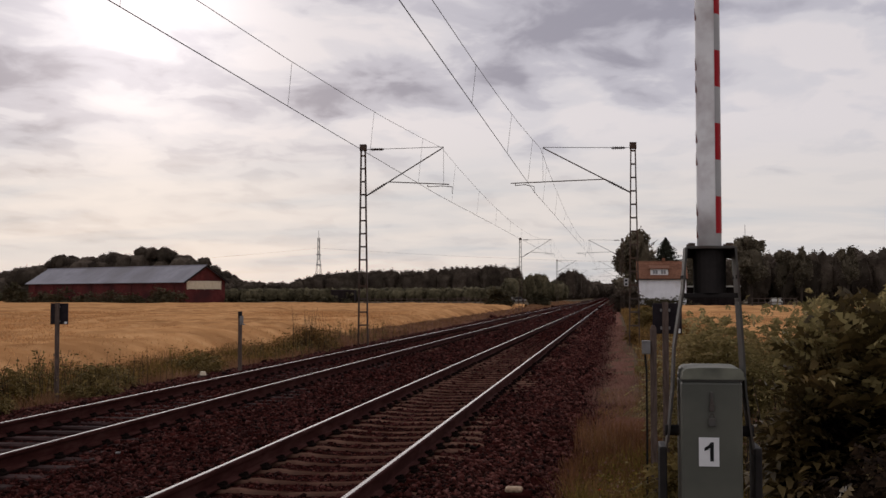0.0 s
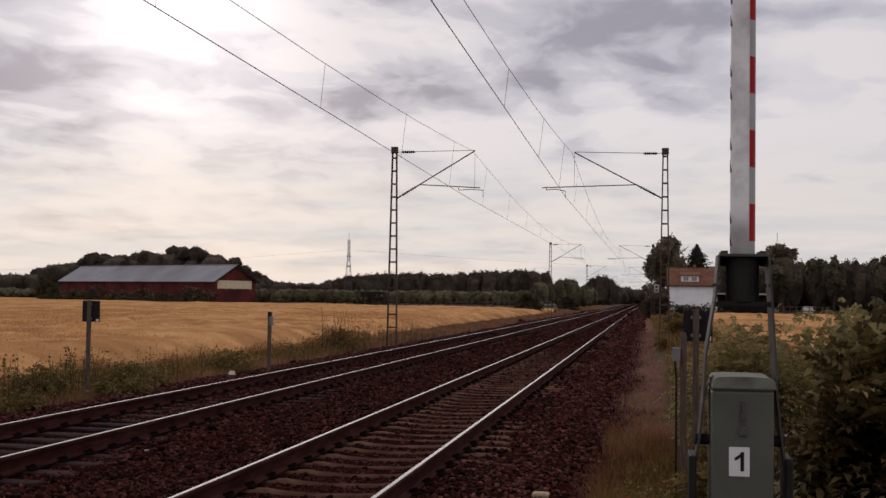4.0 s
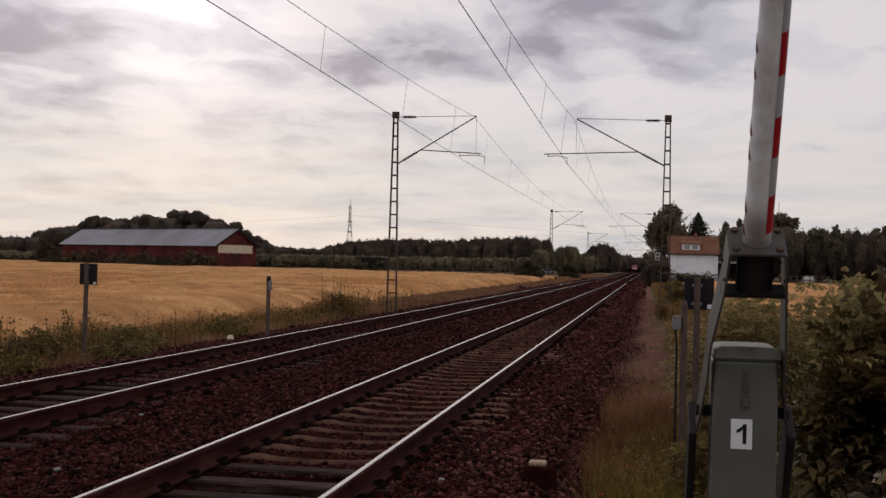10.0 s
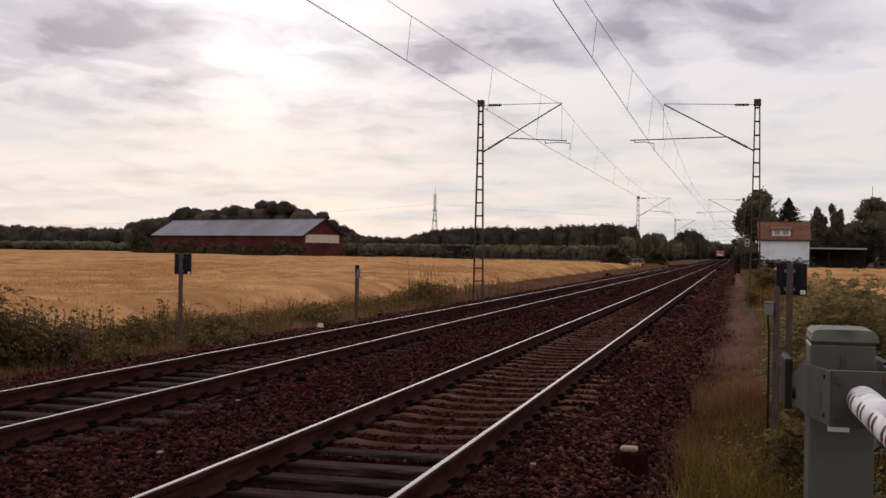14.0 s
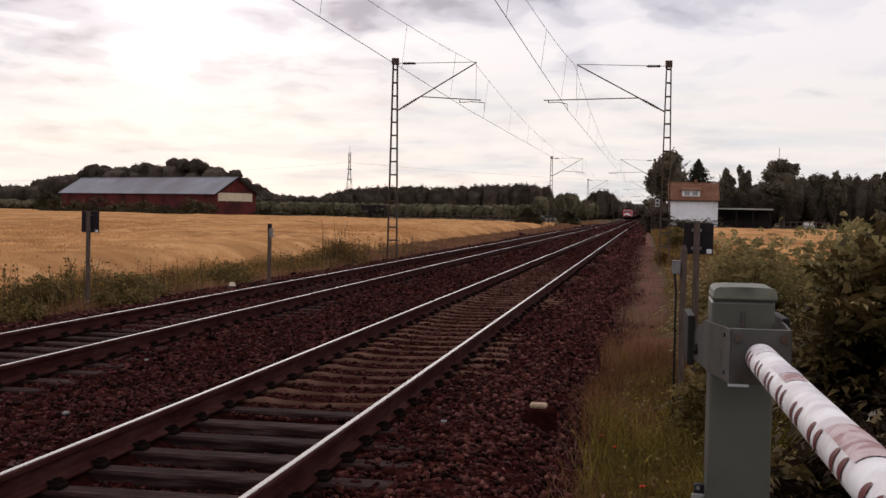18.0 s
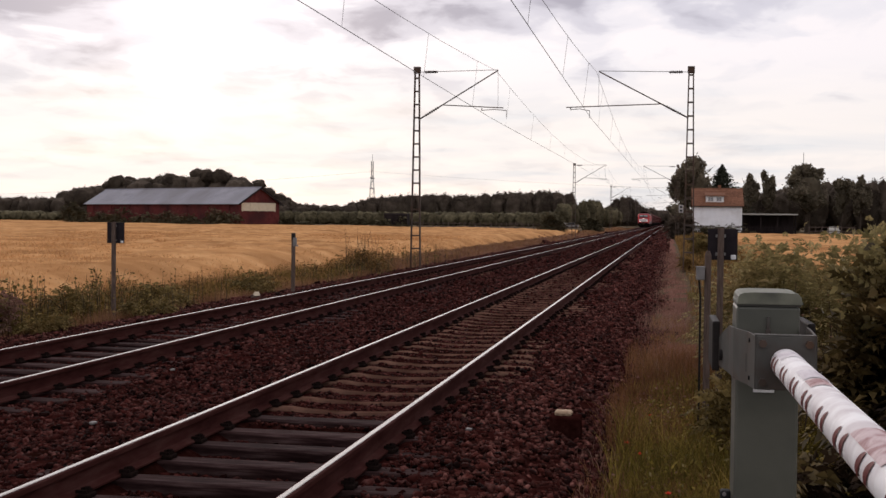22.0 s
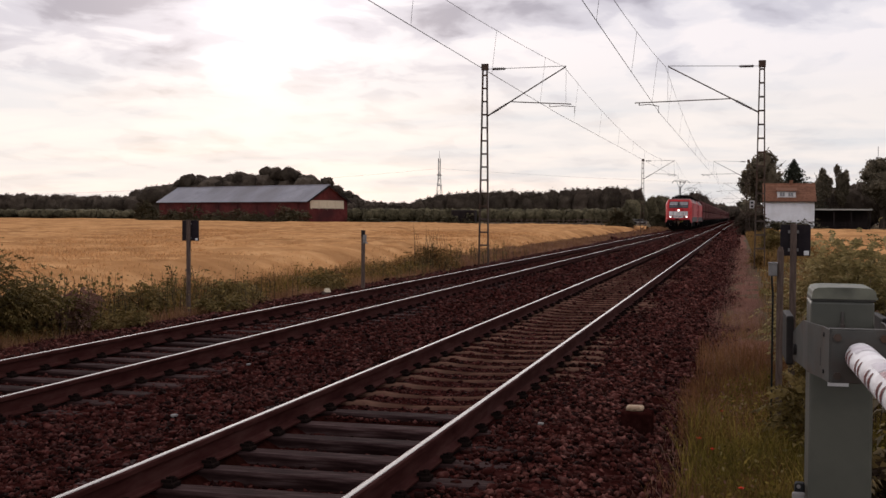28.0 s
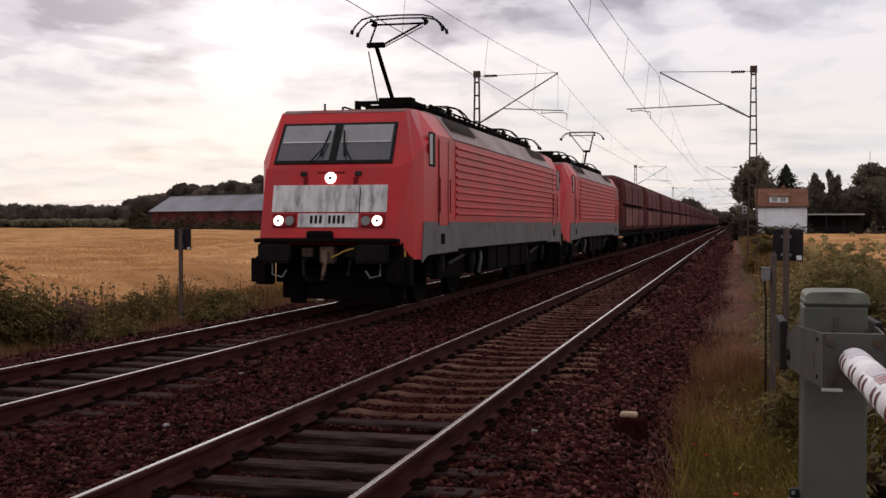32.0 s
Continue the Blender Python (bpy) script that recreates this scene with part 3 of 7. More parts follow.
def build_bed():
    xs = np.linspace(-8.7, 2.85, 98)
    ys = np.concatenate([np.linspace(-25, 60, 400), np.linspace(61, 300, 60), [400, 600, 900, 1400]])
    X, Y = np.meshgrid(xs, ys)
    rng = np.random.default_rng(11)
    inner = (np.abs(X) < 0.72) | (np.abs(X + 4) < 0.72)
    Z = bed_z(X) + (rng.normal(0, 0.014, X.shape) * (Y < 61) + 0.02 * np.sin(Y * 0.7 + X) * np.sin(X * 1.7)) * np.where(inner, 0.25, 1.0) - dip(X, Y)
    Z[:, 0], Z[:, -1] = -0.66, -0.62
    v = np.stack([X.ravel(), Y.ravel(), Z.ravel()], 1)
    nx, ny = len(xs), len(ys)
    i = (np.arange(ny - 1)[:, None] * nx + np.arange(nx - 1)[None, :]).ravel()
    f = np.stack([i, i + 1, i + nx + 1, i + nx], 1)
    tagged(new("ballast_bed", quick_mesh("ballast_bed", v, f, M_BED)), "dark rusty brown ballast bed under both tracks", "ballast", "", "structure")
    # loose stones, dense where they can be told apart
    shapes = []
    for s in range(6):
        r = np.random.default_rng(40 + s)
        base = np.array([(1, 0, 0), (-1, 0, 0), (0, 1, 0), (0, -1, 0), (0, 0, 1), (0, 0, -1), (0.6, 0.6, 0.5), (-0.6, 0.5, 0.55), (0.5, -0.65, 0.5)], float)
        base = base[r.permutation(9)[:7]] * r.uniform(0.55, 1.3, (7, 1)) + r.normal(0, 0.16, (7, 3))
        bm = bmesh.new()
        for p in base:
            bm.verts.new(p)
        bmesh.ops.convex_hull(bm, input=bm.verts)
        bmesh.ops.triangulate(bm, faces=bm.faces)
        bm.verts.index_update()
        used = [x for x in bm.verts if x.link_faces]
        ids = {x: k for k, x in enumerate(used)}
        shapes.append((np.array([x.co for x in used]), np.array([[ids[x] for x in fc.verts] for fc in bm.faces])))
        bm.free()
    parts_v = []
    rng = np.random.default_rng(21)
    bands = [(3, 13, 620, 0.026), (13, 24, 320, 0.030), (24, 45, 140, 0.038), (45, 90, 40, 0.056), (90, 220, 7, 0.13)]
    for y0, y1, dens, size in bands:
        n = int((y1 - y0) * 11.2 * dens)
        x = rng.uniform(-8.75, 3.0, n)
        y = rng.uniform(y0, y1, n)
        keep = (x > 2.83 - 0.75 * (y + 1.5)) & (rng.uniform(size=n) < np.clip((x + 8.75) / 0.7, 0.12, 1)) & (rng.uniform(size=n) < np.clip((2.9 - x) / 0.5, 0.05, 1))
        on_rail = np.zeros(n, bool)
        for c in (0.7535, -0.7535, -3.2465, -4.7535):
            on_rail |= np.abs(x - c) < 0.13
        frac = (y % 0.6) / 0.6
        clear = np.where((np.abs(x) < 0.7) | (np.abs(x + 4) < 0.7), np.where((x < -3) & (y > 15.5), 0.35, 0.93), np.where((x > 0) & (x < 1.32) & (y > 9.5), 0.18, 0.2))
        mid = ((np.abs(x) < 1.32) | (np.abs(x + 4) < 1.32)) & ((frac < 0.17) | (frac > 0.83)) & (rng.uniform(size=n) < clear)
        keep &= ~on_rail & ~mid
        x, y = x[keep], y[keep]
        parts_v.append((x, y, np.full(len(x), size)))
    x, y, s = (np.concatenate(a) for a in zip(*parts_v))
    s = s * rng.lognormal(0, 0.28, len(x))
    z = np.maximum(bed_z(x), ground_z(x)) + s * rng.uniform(-0.15, 0.55, len(x)) + 0.02 * np.sin(y * 0.7 + x) * np.sin(x * 1.7)
    between = (np.abs(x) < 0.68) | (np.abs(x + 4) < 0.68)
    s = np.where(between, s * 0.8, s)
    z = np.where(between, bed_z(x) - 0.002 + 0.35 * (z - bed_z(x)), z) - dip(x, y)
    which = rng.integers(0, len(shapes), len(x))
    out, side = [], []
    for k, (bv, bf) in enumerate(shapes):
        idx = np.nonzero(which == k)[0]
        m = len(idx)
        q = rng.normal(size=(m, 4))
        q /= np.linalg.norm(q, axis=1, keepdims=True)
        w, a, b, c = q.T
        R = np.stack([np.stack([1 - 2 * (b * b + c * c), 2 * (a * b - c * w), 2 * (a * c + b * w)], 1), np.stack([2 * (a * b + c * w), 1 - 2 * (a * a + c * c), 2 * (b * c - a * w)], 1), np.stack([2 * (a * c - b * w), 2 * (b * c + a * w), 1 - 2 * (a * a + b * b)], 1)], 1)
        vv = np.einsum("nij,kj->nki", R, bv) * s[idx, None, None] * np.array([1, 1, 0.8])
        vv += np.stack([x[idx], y[idx], z[idx]], 1)[:, None, :]
        far = (x[idx] <= -6.1) | (x[idx] > 1.3)
        for group, pick in ((out, ~far), (side, far)):
            vg = vv[pick]
            group.append((vg.reshape(-1, 3), (np.arange(len(vg))[:, None, None] * len(bv) + bf[None]).reshape(-1, 3)))
    stuff("ballast_stones", joined(*out), M_BALLAST, "loose rusty brown crushed ballast stones", "ballast")
    stuff("shoulder_stones", joined(*side), M_SHOULDER, "greyer loose stones on the ballast shoulders", "ballast")


build_ground()
build_bed()


# ---- tracks ----
RAIL = [(-0.075, -0.172), (0.075, -0.172), (0.075, -0.160), (0.012, -0.140), (0.009, -0.050), (0.036, -0.036), (0.036, -0.008), (0.030, -0.002), (-0.030, -0.002), (-0.036, -0.008), (-0.036, -0.036), (-0.009, -0.050), (-0.012, -0.140), (-0.075, -0.160)]
RAIL_HEAD = [(-0.020, -0.0030), (0.020, -0.0030), (0.020, 0.0008), (0.012, 0.0030), (-0.012, 0.0030), (-0.020, 0.0008)]


def sleeper_mesh():
    bm = B()
    rings = []
    for x, top, w in ((-1.3, -0.215, 0.20), (-1.24, -0.195, 0.17), (-0.52, -0.182, 0.14), (-0.36, -0.197, 0.11), (0, -0.208, 0.10), (0.36, -0.197, 0.11), (0.52, -0.182, 0.14), (1.24, -0.195, 0.17), (1.3, -0.215, 0.20)):
        rings.append([bm.verts.new((x, y, z)) for y, z in ((-0.115, -0.40), (0.115, -0.40), (w / 2 + 0.018, top - 0.02), (w / 2, top), (-w / 2, top), (-w / 2 - 0.018, top - 0.02))])
    for a, b in zip(rings, rings[1:]):
        for i in range(6):
            j = (i + 1) % 6
            bm.faces.new((a[i], a[j], b[j], b[i]))
    bm.faces.new(rings[0][::-1])
    bm.faces.new(rings[-1])
    return finish(bm, "sleeper", M_SLEEPER)


def wood_sleeper_mesh():
    return finish(box(B(), (0, 0, -0.30), (2.6, 0.21, 0.235), bevel=0.02), "sleeper", M_WOODSLEEPER)


def fastening_mesh():
    bm = B()
    for c in (-0.7535, 0.7535):
        for s in (-1, 1):
            box(bm, (c + s * 0.105, 0, -0.165), (0.07, 0.12, 0.03), bevel=0.006)
            rod(bm, (c + s * 0.105, 0, -0.16), (c + s * 0.105, 0, -0.115), 0.022, 6)
            box(bm, (c + s * 0.085, 0.035, -0.14), (0.07, 0.022, 0.02))
            box(bm, (c + s * 0.085, -0.035, -0.14), (0.07, 0.022, 0.02))
    return finish(bm, "fastening", M_FASTEN)


SLEEPER_ME, WOOD_ME, FAST_ME = sleeper_mesh(), wood_sleeper_mesh(), fastening_mesh()


def build_track(x, z, wooden_to, label):
    t = thing("railway_track", (x, 0, z), label, "railway track", "parallel railway tracks", "structure")
    for s in (-0.7535, 0.7535):
        rail = part("rail", prism(B(), [(u + s, v) for u, v in RAIL], "y", -30, 1300), M_RAIL, t)
        part("running_surface", prism(B(), [(u + s, v) for u, v in RAIL_HEAD], "y", -30, 1300), M_RAILTOP, rail, "polished bright steel running surface")
    rnd = random.Random(int(abs(x) * 10) + 1)
    for k in range(-34, 210):
        y = 0.6 * k
        ob = part("sleeper", WOOD_ME if y < wooden_to else SLEEPER_ME, None, t)
        ob.matrix_basis = pose(rnd.uniform(-0.02, 0.02), y + rnd.uniform(-0.02, 0.02), rnd.uniform(-0.004, 0.004), 0, 0, rnd.uniform(-0.6, 0.6))
        if 3 < k < 100:
            part("fastening", FAST_ME, None, ob)
    sv = np.array([v.co for v in SLEEPER_ME.vertices])
    sf = [list(p.vertices) for p in SLEEPER_ME.polygons]
    quads = np.array([q for q in sf if len(q) == 4])
    far = [(sv + np.array([0, 0.6 * k, 0]), quads) for k in range(210, 520)]
    ob = new("far_sleepers", quick_mesh("far_sleepers", *joined(*far), M_SLEEPER))
    ob.parent = t
    ob["kind"] = "stuff"
    return t


build_track(0.0, 0.0, 9.8, "near electrified track with bright rails on brown concrete sleepers")
build_track(-4.0, -0.02, 34.0, "far electrified track with bright rails in rusty ballast")


# ---- overhead line ----
SPAN, FIRST = 80.0, 46.87
LINES = {-1: dict(x=-4.0, mast=-7.31, contact=5.64, mess=7.52, sag=1.14), 1: dict(x=0.0, mast=3.55, contact=5.60, mess=7.42, sag=1.25)}


def build_mast(side, label):
    d = LINES[side]
    inner = -side                      # the way from the mast to its track
    top, foot = (7.65 if side < 0 else 7.52), -0.75
    t = thing("catenary_mast", (d["mast"], FIRST, 0), label, "catenary mast", "catenary masts along the railway")
    w0, w1 = 0.200, 0.082
    zz = lambda z: w0 + (w1 - w0) * (z - foot) / (top - foot)
    for s in (-1, 1):
        bm = B()
        # channel section, open to the inside
        rings = []
        for wz, z in ((w0, foot), (w1, top)):
            u = [(-0.026, -0.06), (0.026, -0.06), (0.026, 0.06), (-0.026, 0.06), (-0.026, 0.050), (0.016, 0.050), (0.016, -0.050), (-0.026, -0.050)]
            rings.append([bm.verts.new((s * (wz + a), b, z)) for a, b in u])
        for i in range(8):
            j = (i + 1) % 8
            bm.faces.new((rings[0][i], rings[0][j], rings[1][j], rings[1][i]))
        bm.faces.new(rings[0])
        bm.faces.new(rings[1])
        part("leg", bm, M_MAST, t)
    z = 0.35
    while z < top - 0.2:
        part("batten", box(B(), (0, 0, z), (2 * zz(z) + 0.045, 0.115, 0.06)), M_MAST, t)
        z += 0.53
    part("cap", box(B(), (0, 0, top - 0.08), (0.27, 0.19, 0.26), bevel=0.01), M_MAST, t)
    part("foundation", box(B(), (0, 0, -0.72), (0.75, 0.6, 0.36), bevel=0.02), M_CONCRETE, t, "low concrete foundation block")
    X = inner * 1.0
    end = inner * abs(d["x"] - d["mast"])
    arm0 = inner * 0.13
    jz, tz = 5.60, d["mess"]
    part("tie_wire", rod(B(), (arm0, 0, top - 0.16), (end, 0, tz + 0.02), 0.012, 5), M_WIRE, t)
    ins = rod(B(), (arm0 + X * 0.18, 0, top - 0.16), (arm0 + X * 0.72, 0, top - 0.16), 0.035, 8)
    for k in range(6):
        disc(ins, (arm0 + X * (0.24 + 0.08 * k), 0, top - 0.16), 0.06, (1, 0, 0), 0.03, 8)
    part("insulator", ins, M_INSUL, t)
    a, b = Vector((arm0, 0, jz)), Vector((end, 0, tz))
    part("strut", rod(B(), a.lerp(b, 0.27), b, 0.026, 6), M_MAST, t)
    ins = rod(B(), a, a.lerp(b, 0.28), 0.03, 8)
    for k in range(7):
        p = a.lerp(b, 0.08 + 0.025 * k)
        disc(ins, p, 0.058, b - a, 0.03, 8)
    part("insulator", ins, M_INSUL, t)
    j = a.lerp(b, 0.29)
    tube_end = Vector((end + X * (0.22 if side < 0 else 1.28), 0, 6.02))
    part("registration_tube", rod(B(), j, tube_end, 0.022, 6), M_MAST, t)
    cw = end + (X * 0.35 if side < 0 else X * 0.45)
    hang = Vector((cw - X * 1.0 if side < 0 else end + X * 1.1, 0, 6.02))
    wire_x = (hang.x + X * 1.0) if side < 0 else hang.x - X * 0.75
    bm = rod(B(), hang, hang + Vector((0, 0, -0.10)), 0.018, 5)
    tube(bm, [hang + Vector((0, 0, -0.09)), hang.lerp(Vector((wire_x, 0, 5.9)), 0.5) + Vector((0, 0, 0.0)), (wire_x, 0, d["contact"] + 0.28)], 0.015, 5)
    rod(bm, (wire_x, 0, d["contact"] + 0.29), (wire_x, 0, d["contact"]), 0.01, 5)
    part("steady_arm", bm, M_MAST, t)
    rod_h = rod(B(), (end, 0, tz - 0.05), (end, 0, 6.02), 0.006, 4)
    part("dropper", rod_h, M_WIRE, t)
    return t


MASTS = {s: build_mast(s, "weathered steel lattice catenary mast with a single cantilever") for s in (-1, 1)}
for side, m in MASTS.items():
    for k in (-1, 1, 2, 3, 4, 5, 6, 7):
        copy_thing(m, pose(LINES[side]["mast"], FIRST + SPAN * k, 0))


def build_wires(side):
    d = LINES[side]
    t = thing("overhead_wire", (d["x"], 0, 0), "thin dark contact wire hung by droppers from a messenger wire", "overhead wire", "overhead wires of the two tracks")
    y0 = FIRST - SPAN
    pts = []
    for k in range(8):
        pts += [(0.3 * (-1) ** k, y0 + SPAN * k, d["contact"])]
    part("contact_wire", tube(B(), pts, 0.0095, 5, 0.0035), M_WIRE, t)
    pts = []
    for k in range(7):
        for i in range(14):
            s = i / 14
            pts.append((0.1 * (-1) ** k * (1 - 2 * s), y0 + SPAN * (k + s), d["mess"] - 4 * d["sag"] * s * (1 - s)))
    part("messenger_wire", tube(B(), pts, 0.0075, 5, 0.0025), M_WIRE, t)
    for k in range(4):
        for i in range(9):
            s = (i + 0.48) / 9
            y = y0 + SPAN * (k + s)
            xx = 0.3 * (-1) ** k * (1 - 2 * s)
            part("dropper", rod(B(), (xx / 3, y, d["mess"] - 4 * d["sag"] * s * (1 - s)), (xx, y, d["contact"]), (0.0045, 0.0035, 0.0025, 0.0015)[k], 4), M_WIRE, t)


build_wires(-1)
build_wires(1)

# ---- level-crossing barrier beside the near track ----
PIVOT = Vector((3.21, 4.76, 1.012))


def build_barrier():
    t = thing("level_crossing_barrier", (PIVOT.x, PIVOT.y, 0), "grey-green level crossing barrier machine with a red and white boom", "crossing barrier")
    g = -0.45
    body = box(B(), (0, 0, (g + 1.22) / 2), (0.236, 0.292, 1.22 - g), bevel=0.012)
    part("body", body, M_GREY, t, "grey-green enamelled steel cabinet")
    lid = B()
    prism(lid, [(-0.116, 1.228), (0.128, 1.228), (0.128, 1.236), (0.124, 1.238), (0.122, 1.256), (0.114, 1.266), (0.10, 1.271), (0.06, 1.273), (-0.05, 1.273), (-0.09, 1.271), (-0.104, 1.266), (-0.112, 1.256), (-0.114, 1.238), (-0.116, 1.236)], "y", -0.156, 0.156)
    part("lid", lid, M_LID, t, "paler domed lid with an overhanging rim")
    part("lid_seam", box(B(), (0.002, 0, 1.2240), (0.238, 0.300, 0.009)), M_BRACKET, t)
    # number plate and figure
    pl = part("number_plate", box(B(), (-0.012, -0.1485, 0.945), (0.078, 0.005, 0.112)), M_WHITE, t, "white number plate")
    fig = [(0.004, -0.036), (0.018, -0.036), (0.018, 0.038), (0.007, 0.038), (-0.002, 0.026), (-0.018, 0.016), (-0.018, 0.004), (-0.006, 0.009), (0.004, 0.017)]
    part("numeral", prism(B(), [(x - 0.012, z + 0.945) for x, z in fig], "y", -0.1525, -0.1508), M_BLACK, pl, "black figure 1")
    # hasp and padlock
    h = B()
    box(h, (0, -0.153, 1.155), (0.012, 0.014, 0.05), bevel=0.003)
    box(h, (0, -0.156, 1.118), (0.020, 0.012, 0.03), bevel=0.003)
    part("hasp", h, M_BRACKET, t)
    lk = B()
    box(lk, (0.0, -0.162, 1.062), (0.028, 0.014, 0.034), bevel=0.004)
    tube(lk, [(0.009 * math.cos(a), -0.162, 1.08 + 0.016 * math.sin(a)) for a in np.linspace(0, math.pi, 7)], 0.003, 6)
    part("padlock", lk, M_BRACKET, t, "small brass padlock")
    part("base_plate", box(B(), (0, 0, g + 0.02), (0.36, 0.42, 0.05), bevel=0.01), M_BRACKET, t)
    for s in (-1, 1):
        part("axle_boss", rod(B(), (s * 0.12, 0, PIVOT.z), (s * 0.175, 0, PIVOT.z), 0.022, 16), M_BLACKSTEEL, t)

    part("foot_clamp", box(B(), (-0.150, -0.10, 0.40), (0.05, 0.03, 0.11), bevel=0.006), M_GALV, t, "pale steel foot clamp")
    gl = part("cable_gland", box(B(), (-0.145, -0.06, 0.46), (0.04, 0.05, 0.055), bevel=0.008), M_BLACK, t, "small black cable gland")
    part("gland_cap", rod(B(), (-0.15, -0.084, 0.475), (-0.15, -0.090, 0.475), 0.008, 8), M_GALV, gl)
    # the swinging arm: its own space has the axle at the origin and the boom lying towards -y
    arm = part("arm", box(B(), (ARM_X, -ARM_L, ARM_E), (0.19, 0.012, 0.18), bevel=0.003), M_BRACKET, t, "grey bolted bracket that carries the boom")
    for s in (-1, 1):
        bm = B()
        # side cheek, deep at the plate and narrow at the axle
        rings = []
        for x, y, h0, h1 in ((ARM_X + s * 0.097, -ARM_L, ARM_E - 0.09, ARM_E + 0.09), (ARM_X + s * 0.108, -ARM_L + 0.16, ARM_E - 0.095, ARM_E + 0.09), (s * 0.134, -0.34, -0.052, 0.134), (s * 0.142, -0.17, -0.052, 0.13), (s * 0.160, 0.0, -0.05, 0.09), (s * 0.176, 0.10, -0.045, 0.05)):
            rings.append([bm.verts.new((x - 0.004, y, h0)), bm.verts.new((x + 0.004, y, h0)), bm.verts.new((x + 0.004, y, h1)), bm.verts.new((x - 0.004, y, h1))])
        for a, b in zip(rings, rings[1:]):
            for i in range(4):
                j = (i + 1) % 4
                bm.faces.new((a[i], a[j], b[j], b[i]))
        bm.faces.new(rings[0][::-1])
        bm.faces.new(rings[-1])
        part("cheek", bm, M_BRACKET, arm)
        part("counterweight", box(B(), (s * 0.185, 0.28, 0.03), (0.03, 0.44, 0.20), bevel=0.006), M_BLACKSTEEL, arm, "black counterweight plate")
        for zz in (-0.065, 0.065):
            bolt = rod(B(), (ARM_X + s * 0.075, -ARM_L - 0.018, ARM_E + zz), (ARM_X + s * 0.075, -ARM_L, ARM_E + zz), 0.014, 6)
            part("bolt", bolt, M_MAST, arm)
            part("bolt", rod(B(), (ARM_X + s * 0.098, -ARM_L + 0.12, ARM_E + zz), (ARM_X + s * 0.114, -ARM_L + 0.12, ARM_E + zz), 0.008, 6), M_BLACK, arm)
    part("top_flange", box(B(), (ARM_X, -ARM_L + 0.018, ARM_E + 0.0925), (0.20, 0.045, 0.005), bevel=0.001), M_BRACKET, arm)
    part("sleeve", rod(B(), (ARM_X, -ARM_L, ARM_E), (ARM_X, -ARM_L + 0.185, ARM_E), 0.066, 20), M_BLACKSTEEL, arm, "dark tubular boom socket")
    part("crossbar", box(B(), (ARM_X, -ARM_L + 0.195, ARM_E - 0.02), (0.235, 0.02, 0.07), bevel=0.004), M_BLACKSTEEL, arm)
    # boom
    r0, r1, length = 0.0495, 0.047, 4.6
    y0 = -ARM_L - 0.004
    n = 24
    bm = B()
    rings = []
    for k in range(n + 1):
        y = y0 - length * k / n
        rr = r0 + (r1 - r0) * k / n
        rings.append([bm.verts.new((ARM_X + rr * math.cos(2 * math.pi * i / 28), y, ARM_E + rr * math.sin(2 * math.pi * i / 28))) for i in range(28)])
    for a, b in zip(rings, rings[1:]):
        for i in range(28):
            bm.faces.new((a[i], a[(i + 1) % 28], b[(i + 1) % 28], b[i]))
    bm.faces.new(rings[0])
    bm.faces.new(rings[-1][::-1])
    part("boom", bm, M_BOOM, arm, "worn white boom tube", True)

    def skin(name, ya, yb, a0, a1, material, slant=0.0, oval=False):
        """A thin curved patch on the boom between two angles."""
        bm = B()
        rr = r0 + 0.0012
        m = 10
        rows = []
        for k in range(m + 1):
            u = k / m
            a = a0 + (a1 - a0) * u
            half = (yb - ya) / 2 * (math.sqrt(max(0.0, 1 - (2 * u - 1) ** 2)) if oval else 1.0) + 1e-4
            mid = (ya + yb) / 2 + slant * (u - 0.5)
            rows.append([bm.verts.new((ARM_X + rr * math.cos(a), mid - half, ARM_E + rr * math.sin(a))), bm.verts.new((ARM_X + rr * math.cos(a), mid + half, ARM_E + rr * math.sin(a)))])
        for p, q in zip(rows, rows[1:]):
            bm.faces.new((p[0], p[1], q[1], q[0]))
        part(name, bm, material, arm)

    for k in range(14):
        y = y0 - 0.055 - 0.30 * k
        skin("reflector_film", y - 0.15, y, radians(-62), radians(4), M_REFLRED)
        skin("reflector_film", y - 0.30, y - 0.15, radians(-62), radians(4), M_REFLWHITE)
    for k in range(14):
        for dy in (0.0, 0.092):
            y = y0 - 0.045 - dy - 0.30 * k
            skin("marking", y - 0.040, y, radians(140), radians(208), M_OVAL, 0.05, True)
    for ya, yb, a0, a1, m in ((0.03, 0.28, 50, 138, M_BOOMFADE), (0.66, 0.86, 50, 130, M_BOOMFADE), (0.88, 1.02, 70, 130, M_BOOMRED), (1.72, 2.06, 45, 140, M_BOOMRED), (2.7, 3.0, 50, 138, M_BOOMFADE)):
        skin("worn_stripe", y0 - yb, y0 - ya, radians(a0), radians(a1), m, 0.05)
    return t, arm


ARM_L, ARM_E, ARM_X = 0.739, 0.046, 0.012
barrier, barrier_arm = build_barrier()

# ---- freight train: two electric locomotives and a rake of hopper wagons ----
# every vehicle's own space: y runs back from its front, x across, z up from the rail head
def loft(bm, rings, close=True):
    vs = [[bm.verts.new(p) for p in r] for r in rings]
    for a, b in zip(vs, vs[1:]):
        n = len(a)
        for i in range(n if close else n - 1):
            j = (i + 1) % n
            bm.faces.new((a[i], a[j], b[j], b[i]))
    return vs


ROLLING = []


